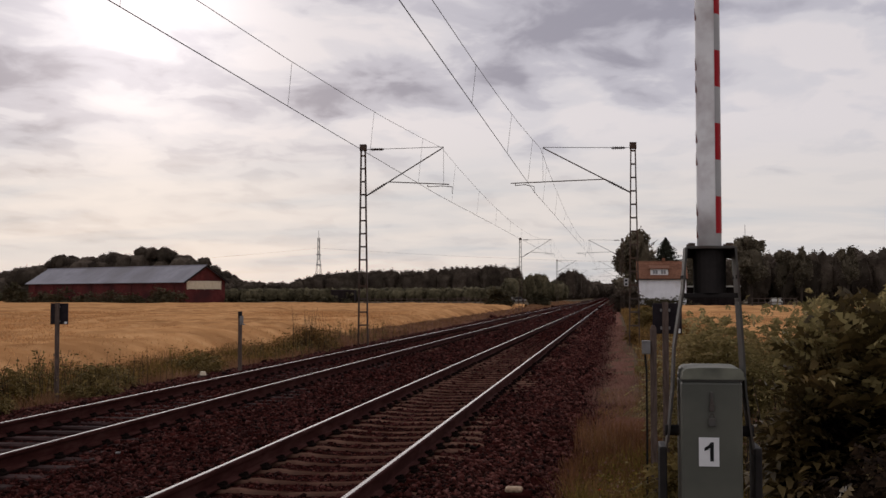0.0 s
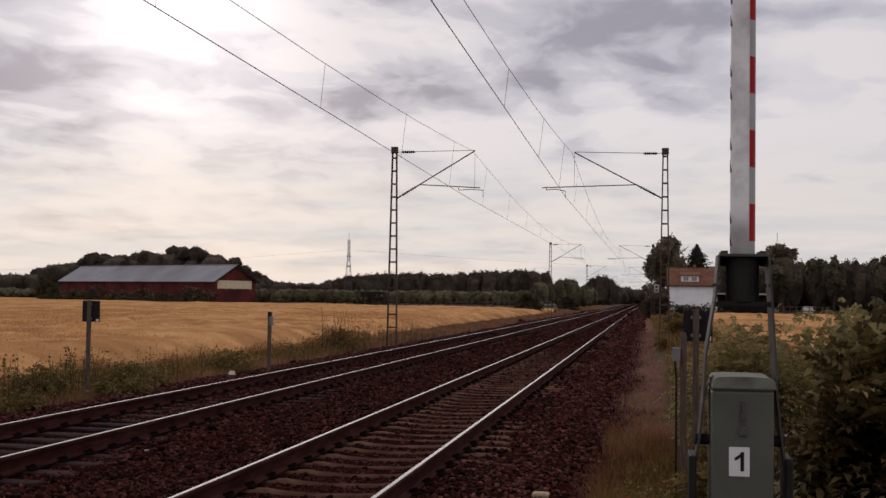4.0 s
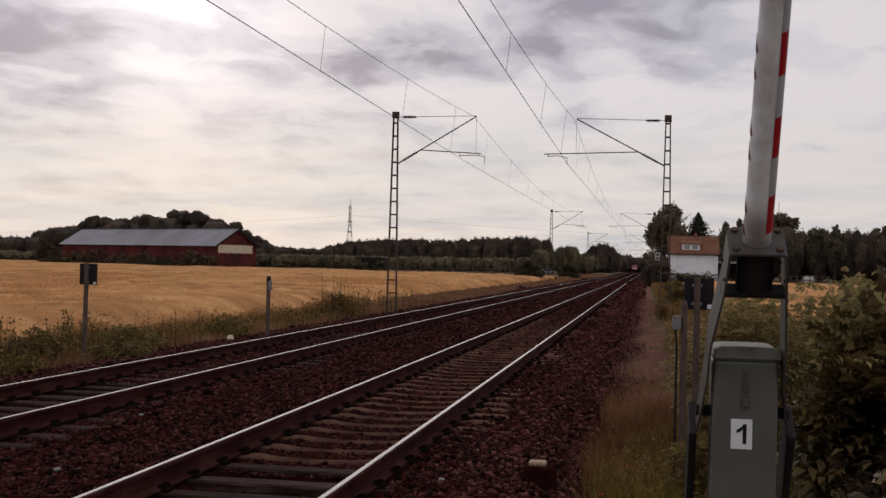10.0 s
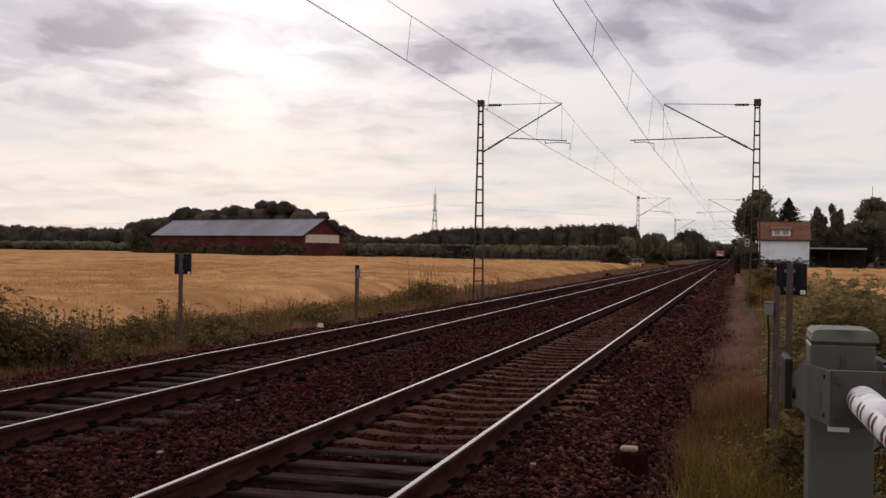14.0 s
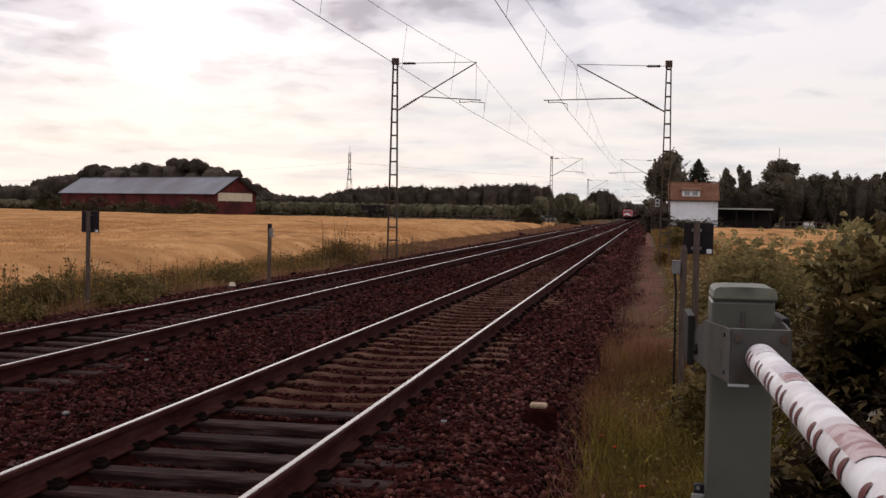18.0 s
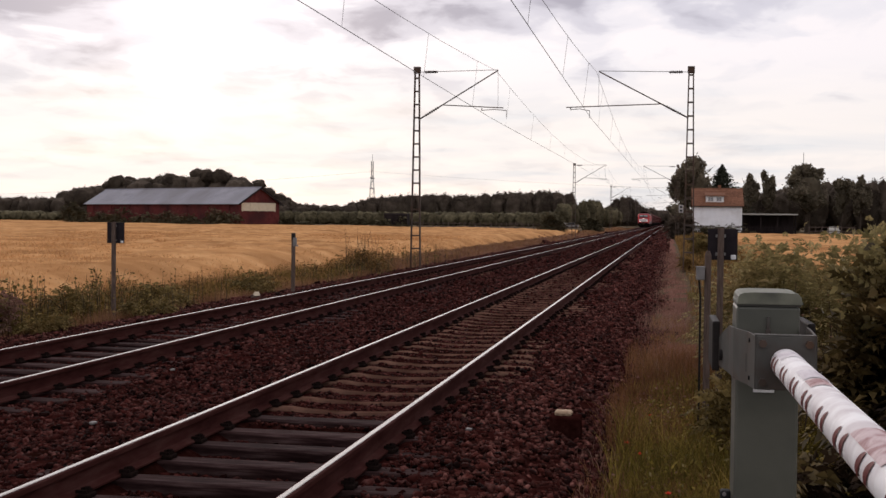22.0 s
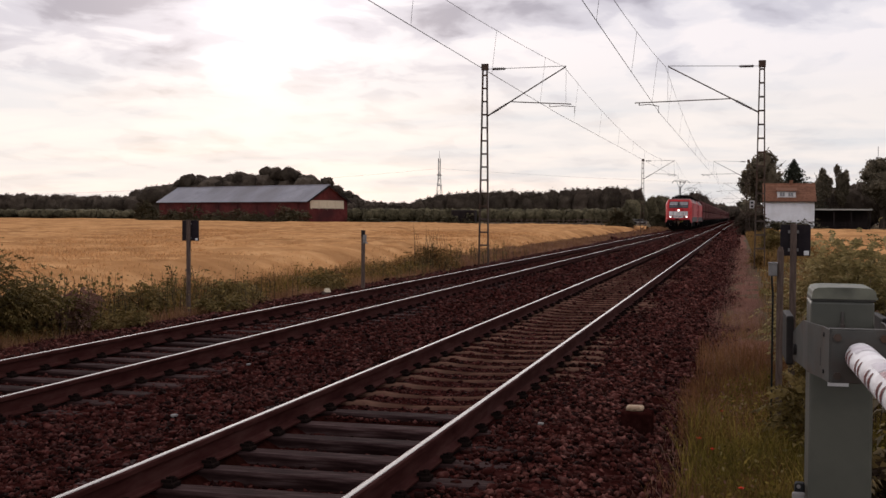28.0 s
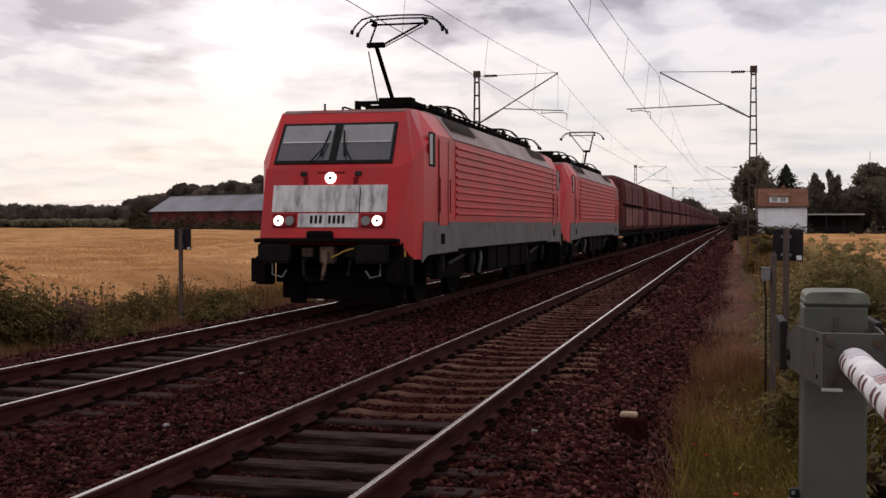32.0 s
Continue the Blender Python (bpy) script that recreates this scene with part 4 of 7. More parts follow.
def wheelset(parent, y, r=0.625):
    bm = B()
    rod(bm, (-0.78, 0, 0), (0.78, 0, 0), 0.09, 10)
    for s in (-1, 1):
        rod(bm, (s * 0.685, 0, 0), (s * 0.82, 0, 0), r, 28)
        rod(bm, (s * 0.68, 0, 0), (s * 0.715, 0, 0), r + 0.03, 28)
    ob = part("wheelset", bm, M_UNDER, parent)
    ob.matrix_basis = pose(0, y, r)
    if r > 0.6:
        ROLLING.append((ob, y, r))
    return ob


def build_pantograph(parent, y, raised, head_z, way=1):
    base = B()
    for s in (-1, 1):
        beam(base, (s * 0.55, y - 0.6, 3.98), (s * 0.55, y + 0.6, 3.98), 0.07, 0.07)
        for yy in (-0.5, 0.5):
            rod(base, (s * 0.55, y + yy, 3.72), (s * 0.55, y + yy, 3.96), 0.07, 8)
            disc(base, (s * 0.55, y + yy, 3.82), 0.10, (0, 0, 1), 0.05, 8)
    beam(base, (-0.6, y + 0.5, 3.98), (0.6, y + 0.5, 3.98), 0.09, 0.09)
    beam(base, (-0.6, y - 0.5, 3.98), (0.6, y - 0.5, 3.98), 0.07, 0.07)
    box(base, (0, y + 0.45, 4.06), (0.7, 0.35, 0.2))
    p = part("pantograph", base, M_UNDER, parent, "black single-arm pantograph")
    if raised:
        knee = Vector((0, y - 1.05 * way, 4.0 + (head_z - 4.0) * 0.55))
        head = Vector((0, y + 0.62 * way, head_z - 0.05))
    else:
        knee = Vector((0, y - 1.0, 4.02))
        head = Vector((0, y + 0.5, 4.16))
    low = B()
    rod(low, (0, y + 0.22 * way, 4.02), knee, 0.045, 8)
    rod(low, (-0.16, y - 0.42 * way, 4.02), knee + Vector((-0.12, -0.10, -0.14)), 0.013, 5)
    part("lower_arm", low, M_UNDER, p)
    up = B()
    box(up, knee, (0.36, 0.12, 0.10), bevel=0.02)
    for s in (-1, 1):
        rod(up, knee + Vector((s * 0.14, 0, 0)), head + Vector((s * 0.50, 0, -0.12)), 0.022, 6)
    rod(up, knee + Vector((0.16, -0.05, -0.06)), head + Vector((0.52, -0.05, -0.2)), 0.012, 5)
    rod(up, head + Vector((-0.62, 0, -0.12)), head + Vector((0.62, 0, -0.12)), 0.022, 6)
    part("upper_arm", up, M_UNDER, p)
    hd = B()
    for yy in (-0.19, 0.19):
        tube(hd, [head + Vector((x, yy, z)) for x, z in ((-0.98, -0.28), (-0.90, -0.16), (-0.76, -0.03), (-0.55, 0.02), (0, 0.035), (0.55, 0.02), (0.76, -0.03), (0.90, -0.16), (0.98, -0.28))], 0.018, 6)
    for s in (-1, 1):
        beam(hd, head + Vector((s * 0.56, -0.22, -0.05)), head + Vector((s * 0.56, 0.22, -0.05)), 0.035, 0.05)
        rod(hd, head + Vector((s * 0.56, 0, -0.05)), head + Vector((s * 0.56, 0, -0.16)), 0.03, 6)
        for yy in (-0.19, 0.19):
            rod(hd, head + Vector((s * 0.97, yy, -0.24)), head + Vector((s * 0.985, yy, -0.33)), 0.035, 6)
    part("collector_head", hd, M_UNDER, p)


def build_loco(raised_front, raised_rear):
    t = thing("electric_locomotive", (0, 0, 0), "red electric freight locomotive with grey skirt and lit headlamps", "locomotive", "locomotives at the head of the train")
    LEN = 18.55
    # side profile of the car body: nose (y back from the front plane, z)
    zb, zm = 1.22, 2.52
    W = 1.48
    body = B()

    def section(y, w, z0, zs, zr, wr):
        return [(-w, y, z0), (w, y, z0), (w, y, zs), (wr, y, zr), (-wr, y, zr), (-w, y, zs)]

    # lower nose, windscreen slope, cab roof; mirrored at the rear
    front = [
        [(-1.24, -0.23, zb + 0.08), (1.24, -0.23, zb + 0.08), (1.22, 0.02, zm), (1.19, 0.02, zm), (-1.19, 0.02, zm), (-1.22, 0.02, zm)],
        [(-1.40, 0.30, zb - 0.30), (1.40, 0.30, zb - 0.30), (1.39, 0.32, 2.66), (1.17, 0.66, 3.54), (-1.17, 0.66, 3.54), (-1.39, 0.32, 2.66)],
        [(-W, 0.72, zb - 0.30), (W, 0.72, zb - 0.30), (W, 0.74, 2.92), (1.19, 0.85, 3.60), (-1.19, 0.85, 3.60), (-W, 0.74, 2.92)],
        [(-W, 1.6, zb), (W, 1.6, zb), (W, 1.6, 3.20), (1.14, 1.6, 3.65), (-1.14, 1.6, 3.65), (-W, 1.6, 3.20)],
    ]
    rear = [[(x, LEN - y, z) for x, y, z in r] for r in front[::-1]]
    rings = loft(body, front + rear)
    body.faces.new(rings[0][::-1])
    body.faces.new(rings[-1])
    part("body", body, M_LOCORED, t, "traffic red car body")
    # dusty brow over each windscreen
    for e in (0, 1):
        brow = B()
        lines = [[((-w, y if e == 0 else LEN - y, z + dz)), (w, y if e == 0 else LEN - y, z + dz)] for dz in (0.012, -0.02) for w, y, z in ((1.12, 0.655, 3.535), (1.16, 0.85, 3.60), (1.10, 1.6, 3.65), (1.10, 2.3, 3.65))]
        vs = [[brow.verts.new(p) for p in ln] for ln in lines]
        for k in (0, 1, 2):
            brow.faces.new((vs[k][0], vs[k][1], vs[k + 1][1], vs[k + 1][0]))
            brow.faces.new((vs[4 + k][0], vs[4 + k][1], vs[5 + k][1], vs[5 + k][0]))
            for i in (0, 1):
                brow.faces.new((vs[k][i], vs[k + 1][i], vs[5 + k][i], vs[4 + k][i]))
        brow.faces.new((vs[0][0], vs[0][1], vs[4][1], vs[4][0]))
        part("cab_roof", brow, M_LOCOBROW, t, "dusty brownish cab roof edge")

    # roof: dusty sloped edge panels and flat deck
    roof = B()
    for s in (-1, 1):
        prism(roof, [(s * 1.505, 3.20), (s * 1.13, 3.675), (s * 1.10, 3.63), (s * 1.46, 3.16)], "y", 2.9, LEN - 2.9)
    box(roof, (0, LEN / 2, 3.665), (2.2, LEN - 4.4, 0.05))
    part("roof", roof, M_LOCOROOF, t, "dusty grey roof panels")
    for s in (-1, 1):
        for y in (3.2, LEN - 5.6):
            v = B()
            a0, a1 = Vector((s * 1.475, 0, 3.25)), Vector((s * 1.165, 0, 3.64))
            off = Vector((s * 0.022, 0, 0.016))
            for k in range(4, 12):
                p = a0.lerp(a1, (k + 0.5) / 12) + off
                beam(v, (p.x, y, p.z), (p.x, y + 2.4, p.z), 0.040, 0.012)
            part("roof_grille", v, M_GRILLE, t, "dark roof-edge ventilation grille")

    # sides
    for s in (-1, 1):
        skirt = B()
        prism(skirt, [(0.62, 0.86), (1.0, 0.98), (3.4, 1.0), (3.4, 1.05), (LEN - 3.4, 1.05), (LEN - 3.4, 1.0), (LEN - 1.0, 0.98), (LEN - 0.62, 0.86), (LEN - 0.70, 1.58), (0.70, 1.58)], "x", s * (W - 0.02), s * (W + 0.008))
        part("skirt", skirt, M_LOCOGREY, t, "dusty grey skirt panel")
        panel = B()
        y0, y1, z0, z1 = 3.15, LEN - 1.85, 1.62, 3.15
        box(panel, (s * (W + 0.004), (y0 + y1) / 2, (z0 + z1) / 2), (0.012, y1 - y0, z1 - z0))
        part("side_panel", panel, M_LOCORED, t)
        for k in range(10):
            z = z0 + 0.12 + k * 0.145
            rib = prism(B(), [(s * (W + 0.008), z - 0.035), (s * (W + 0.045), z - 0.012), (s * (W + 0.045), z + 0.012), (s * (W + 0.008), z + 0.035)], "y", y0 + 0.04, y1 - 0.04)
            part("rib", rib, M_LOCORED, t)
        for yd in (1.84, LEN - 2.46):
            door = part("door", box(B(), (s * (W + 0.004), yd + 0.33, 2.32), (0.02, 0.66, 1.62), bevel=0.006), M_LOCORED, t, "red cab door")
            part("door_seam", box(B(), (s * (W + 0.010), yd - 0.02, 2.32), (0.014, 0.05, 1.62)), M_LOCODARK, door)
            part("door_seam", box(B(), (s * (W + 0.010), yd + 0.70, 2.32), (0.014, 0.05, 1.62)), M_LOCODARK, door)
            for yy in (-0.10, 0.72):
                part("handrail", rod(B(), (s * (W + 0.05), yd + yy, 1.75), (s * (W + 0.05), yd + yy, 2.40), 0.013, 6), M_LOCODARK, t)
            # flat near-black patch imitates the shade of a step hole
            part("step_hole_patch", box(B(), (s * (W + 0.010), yd + 0.28, 1.26), (0.006, 0.30, 0.20)), M_UNDER, t)
        for yw in (1.10, LEN - 1.50):
            sw = part("side_window", box(B(), (s * (W + 0.003), yw + 0.2, 2.90), (0.02, 0.42, 0.62), bevel=0.02), M_BLACK, t, "narrow cab side window with one half paler")
            # pale plate paints the sky's reflection onto half the glass
            part("pane", box(B(), (s * (W + 0.012), yw + 0.10, 2.90), (0.012, 0.20, 0.54)), M_REFLWHITE, sw, "pane painted pale as a sky reflection")
    # both ends
    for e in (0, 1):
        Y = (lambda y: y) if e == 0 else (lambda y: LEN - y)
        sg = -1 if e == 0 else 1
        def lean(bm):
            """Leans a nose fitting with the face below the windscreen."""
            for vert in bm.verts:
                vert.co.y += sg * 0.22 * (2.5 - vert.co.z) - sg * 0.03
            return bm

        # windscreen frame and panes on the slope
        p0, p1 = Vector((0, Y(0.055), 2.60)), Vector((0, Y(0.535), 3.34))
        nrm = Vector((0, sg * (p1.z - p0.z), abs(p1.y - p0.y))).normalized()
        fr = B()
        r0 = [p0 + Vector((x, 0, 0)) + nrm * 0.016 for x in (-1.09, 1.09)]
        r1 = [p1 + Vector((x, 0, 0)) + nrm * 0.016 for x in (1.07, -1.07)]
        q = r0 + r1
        vs = [fr.verts.new(p) for p in q] + [fr.verts.new(p - nrm * 0.12) for p in q]
        fr.faces.new(vs[:4])
        for i in range(4):
            fr.faces.new((vs[i], vs[(i + 1) % 4], vs[4 + (i + 1) % 4], vs[4 + i]))
        scr = part("windscreen", fr, M_BLACK, t, "black-framed split windscreen")
        for s in (-1, 1):
            g = B()

            def wp(u, v):
                half = 1.10 + (1.08 - 1.10) * v
                return p0.lerp(p1, v) + Vector((s * (0.07 + (half - 0.13) * u), 0, 0)) + nrm * 0.026
            vs = [g.verts.new(wp(u, v)) for u, v in ((0, 0.06), (1, 0.06), (1, 0.94), (0, 0.94))]
            vs += [g.verts.new(x.co - nrm * 0.006) for x in vs]
            g.faces.new(vs[:4])
            for i in range(4):
                g.faces.new((vs[i], vs[(i + 1) % 4], vs[4 + (i + 1) % 4], vs[4 + i]))
            part("pane", g, M_SCREEN, scr)
            bl = B()
            vs = [bl.verts.new(wp(u, v) + nrm * 0.004) for u, v in ((0.02, 0.50), (0.98, 0.50), (0.98, 0.93), (0.02, 0.93))]
            vs += [bl.verts.new(x.co - nrm * 0.003) for x in vs]
            bl.faces.new(vs[:4])
            for i in range(4):
                bl.faces.new((vs[i], vs[(i + 1) % 4], vs[4 + (i + 1) % 4], vs[4 + i]))
            part("sun_blind", bl, M_BLIND, scr, "half-lowered pale sun blind")
            part("blind_edge", rod(B(), wp(0.03, 0.50) + nrm * 0.008, wp(0.97, 0.50) + nrm * 0.008, 0.012, 5), M_WHITE, scr)
            wip = B()
            rod(wip, wp(0.35, -0.06) + nrm * 0.05, wp(0.12, 0.35) + nrm * 0.05, 0.014, 5)
            rod(wip, wp(0.16, 0.12) + nrm * 0.05, wp(0.06, 0.75) + nrm * 0.05, 0.018, 5)
            part("wiper", wip, M_BLACK, scr)
            # nose details
            part("nose_step", lean(box(B(), (s * 0.50, Y(-0.02), 2.42), (0.11, 0.08, 0.08), bevel=0.01)), M_BLACKSTEEL, t)
            part("nose_vent", lean(box(B(), (s * 0.46, Y(-0.006), 2.28), (0.09, 0.02, 0.16), bevel=0.006)), M_LOCODARK, t)
            cl = part("lamp_cluster", lean(box(B(), (s * 0.81, Y(-0.01), 1.60), (0.42, 0.05, 0.23), bevel=0.01)), M_LOCODARK, t, "dark red lamp housing")
            lamp = lean(disc(B(), (s * 0.90, Y(-0.04), 1.60), 0.088, (0, 1, 0), 0.04, 20))
            part("headlamp", lamp, M_LAMP if e == 0 else M_SCREEN, cl, "lit round headlamp" if e == 0 else "unlit headlamp")
            part("tail_lamp", lean(disc(B(), (s * 0.695, Y(-0.04), 1.60), 0.082, (0, 1, 0), 0.04, 16)), M_GALV, cl)
            part("lamp_bulb", lean(disc(B(), (s * 0.90, Y(-0.062), 1.60), 0.028, (0, 1, 0), 0.012, 10)), M_BLACK, cl)
            # buffers
            bf = rod(B(), (s * 0.875, Y(-0.02), 1.04), (s * 0.875, Y(-0.42), 1.04), 0.13, 14)
            b = part("buffer", bf, M_UNDER, t, "black buffer")
            part("buffer_head", box(B(), (s * 0.875, Y(-0.46), 1.04), (0.60, 0.05, 0.34), bevel=0.05), M_BUFFER, b)
            part("rail_guard", box(B(), (s * 0.78, Y(0.45), 0.42), (0.30, 0.10, 0.60), bevel=0.03), M_UNDER, t)
            part("footstep", box(B(), (s * 1.28, Y(0.12), 0.72), (0.30, 0.22, 0.5), bevel=0.02), M_UNDER, t)
            part("warning_plate", box(B(), (s * 1.22, Y(0.10), 1.10), (0.20, 0.10, 0.36), bevel=0.01), M_YELLOW, t, "small yellow warning plate")
            part("mirror", box(B(), (s * 1.50, Y(1.02), 2.9), (0.03, 0.05, 0.16), bevel=0.008), M_LOCODARK, t)
        part("nose_vent", lean(box(B(), (0, Y(-0.006), 2.44), (0.52, 0.03, 0.035), bevel=0.008)), M_LOCODARK, t)
        tl = part("top_headlamp", lean(disc(B(), (0, Y(-0.02), 2.345), 0.10, (0, 1, 0), 0.05, 20)), M_LAMP if e == 0 else M_SCREEN, t, "round upper headlamp")
        part("lamp_bulb", lean(disc(B(), (0, Y(-0.05), 2.345), 0.03, (0, 1, 0), 0.012, 10)), M_BLACK, tl)
        part("white_panel", lean(box(B(), (0, Y(-0.008), 1.985), (2.10, 0.03, 0.47), bevel=0.004)), M_LOCOWHITE, t, "grime-streaked white nose panel")
        np_ = part("white_panel", lean(box(B(), (0, Y(-0.008), 1.605), (1.10, 0.03, 0.24), bevel=0.003)), M_LOCOWHITE, t)
        nb = B()
        for k in range(8):
            if k != 3:
                box(nb, (-0.30 + 0.083 * k, Y(-0.028), 1.62), (0.048, 0.006, 0.14))
        part("number_bars", lean(nb), M_BLACK, np_)
        part("panel_seam", lean(box(B(), (0.56, Y(-0.024), 1.95), (0.018, 0.006, 0.45))), M_BLACKSTEEL, np_)
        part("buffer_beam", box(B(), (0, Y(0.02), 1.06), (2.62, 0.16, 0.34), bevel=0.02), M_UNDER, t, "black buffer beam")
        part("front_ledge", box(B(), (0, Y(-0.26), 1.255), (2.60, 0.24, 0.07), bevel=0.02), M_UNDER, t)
        part("coupler_cover", box(B(), (-0.12, Y(-0.26), 1.34), (0.46, 0.20, 0.17), bevel=0.05), M_UNDER, t)
        part("air_hose", tube(B(), [(0.10, Y(-0.30), 0.96), (0.35, Y(-0.30), 1.08), (0.62, Y(-0.26), 1.16), (0.72, Y(-0.20), 1.24)], 0.014, 6), M_YELLOW, t, "pale yellow air hose")
        for k in (-1, 1):
            part("shunter_step", box(B(), (k * 1.24, Y(-0.28), 0.74), (0.28, 0.06, 0.42), bevel=0.015), M_UNDER, t)
            part("step_rail", tube(B(), [(k * 0.98, Y(-0.30), 0.92), (k * 0.98, Y(-0.30), 0.66), (k * 0.80, Y(-0.30), 0.62), (k * 0.72, Y(-0.30), 0.74)], 0.016, 6), M_GALV, t)
        cp = B()
        box(cp, (0, Y(-0.12), 1.0), (0.26, 0.28, 0.30), bevel=0.03)
        box(cp, (0, Y(-0.30), 0.98), (0.10, 0.20, 0.20), bevel=0.02)
        tube(cp, [(0.02, Y(-0.34), 1.02), (0.03, Y(-0.42), 0.85), (0.0, Y(-0.44), 0.66), (-0.04, Y(-0.36), 0.60)], 0.035, 6)
        part("coupling", cp, M_TAN, t, "rusty screw coupling and hook")
        for s in (-1, 1):
            hose = tube(B(), [(s * 0.42, Y(-0.05), 0.98), (s * 0.43, Y(-0.25), 0.90), (s * 0.40, Y(-0.30), 0.66), (s * 0.34, Y(-0.16), 0.52)], 0.03, 6)
            part("brake_hose", hose, M_BLACK, t)
            part("brake_cock", box(B(), (s * 0.40, Y(-0.10), 1.05), (0.20, 0.10, 0.16), bevel=0.02), M_TAN if s < 0 else M_BLACKSTEEL, t)
        # dark block added to close the see-through gap under the nose
        part("under_nose_block", box(B(), (0, Y(0.55), 0.80), (2.3, 0.5, 0.6)), M_UNDER, t)
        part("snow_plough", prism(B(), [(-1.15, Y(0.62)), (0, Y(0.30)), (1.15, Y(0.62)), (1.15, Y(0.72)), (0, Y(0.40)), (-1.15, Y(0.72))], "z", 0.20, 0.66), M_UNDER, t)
    # roof gear
    gear = B()
    rod(gear, (-0.35, 2.6, 3.90), (-0.35, LEN - 2.6, 3.90), 0.018, 6)
    for k in range(16):
        y = 3.2 + k * (LEN - 6.4) / 15
        rod(gear, (-0.35, y, 3.66), (-0.35, y, 3.90), 0.035, 6)
        if k % 2 == 0:
            disc(gear, (-0.35, y, 3.78), 0.06, (0, 0, 1), 0.06, 8)
    part("roof_busbar", gear, M_UNDER, t)
    # low pipework along the roof edge
    for s in (-1, 1):
        run = B()
        for x, z in ((0.95, 3.83), (0.90, 3.92)):
            rod(run, (s * x, 3.4, z), (s * x, LEN - 3.6, z), 0.020, 6)
        for k in range(24):
            y = 3.4 + k * (LEN - 7.0) / 23
            rod(run, (s * 0.93, y, 3.66), (s * 0.93, y, 3.93), 0.024, 6)
            box(run, (s * 0.86, y + 0.26, 3.78), (0.14, 0.22 + 0.08 * (k % 3), 0.14 + 0.06 * (k % 2)), bevel=0.015)
        part("roof_pipework", run, M_UNDER, t)
    for y, s in ((4.6, 0.8), (6.4, 1.3), (9.3, 1.6), (12.2, 1.3), (14.2, 0.8)):
        g = box(B(), (0.25, y, 3.76), (0.8, s, 0.16), bevel=0.03)
        for k in range(3):
            rod(g, (0.62, y - 0.3 + 0.3 * k, 3.68), (0.66, y - 0.3 + 0.3 * k, 3.88), 0.03, 6)
        tube(g, [(0.62, y - s / 2, 3.86), (0.66, y, 3.95), (0.62, y + s / 2 + 0.4, 3.86)], 0.014, 5)
        part("roof_equipment", g, M_UNDER, t)
    for y, up_, hz in ((3.72, raised_front, 5.90), (6.0, False, 0), (LEN - 6.0, False, 0), (LEN - 2.3, raised_rear, 5.78)):
        build_pantograph(t, y, up_, hz, 1 if y < LEN / 2 else -1)
    part("aerial", rod(B(), (-0.45, 0.95, 3.55), (-0.45, 0.95, 3.74), 0.02, 6), M_BLACK, t)
    # running gear
    for yb in (4.35, LEN - 4.35):
        for s in (-1, 1):
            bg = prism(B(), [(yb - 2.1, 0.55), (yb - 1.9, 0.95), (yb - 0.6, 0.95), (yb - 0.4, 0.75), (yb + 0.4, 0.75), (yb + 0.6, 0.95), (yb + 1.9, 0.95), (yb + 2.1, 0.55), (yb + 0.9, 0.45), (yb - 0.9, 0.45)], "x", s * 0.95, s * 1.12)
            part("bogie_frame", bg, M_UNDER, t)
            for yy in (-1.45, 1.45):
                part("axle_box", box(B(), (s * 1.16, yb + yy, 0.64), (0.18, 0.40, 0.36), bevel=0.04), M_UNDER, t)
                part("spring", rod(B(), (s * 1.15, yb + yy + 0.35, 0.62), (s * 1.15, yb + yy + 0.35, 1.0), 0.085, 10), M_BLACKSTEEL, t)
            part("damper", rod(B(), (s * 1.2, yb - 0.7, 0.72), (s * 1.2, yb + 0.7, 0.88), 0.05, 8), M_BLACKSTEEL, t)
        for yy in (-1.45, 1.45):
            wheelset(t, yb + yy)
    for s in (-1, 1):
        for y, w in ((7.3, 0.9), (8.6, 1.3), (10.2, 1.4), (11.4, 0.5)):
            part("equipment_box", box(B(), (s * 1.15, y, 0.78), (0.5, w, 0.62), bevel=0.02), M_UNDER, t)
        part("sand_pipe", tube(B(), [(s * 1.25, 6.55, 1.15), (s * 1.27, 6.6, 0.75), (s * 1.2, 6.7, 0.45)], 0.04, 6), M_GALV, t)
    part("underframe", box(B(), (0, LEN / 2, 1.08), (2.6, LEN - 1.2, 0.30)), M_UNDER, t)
    return t, LEN + 1.03


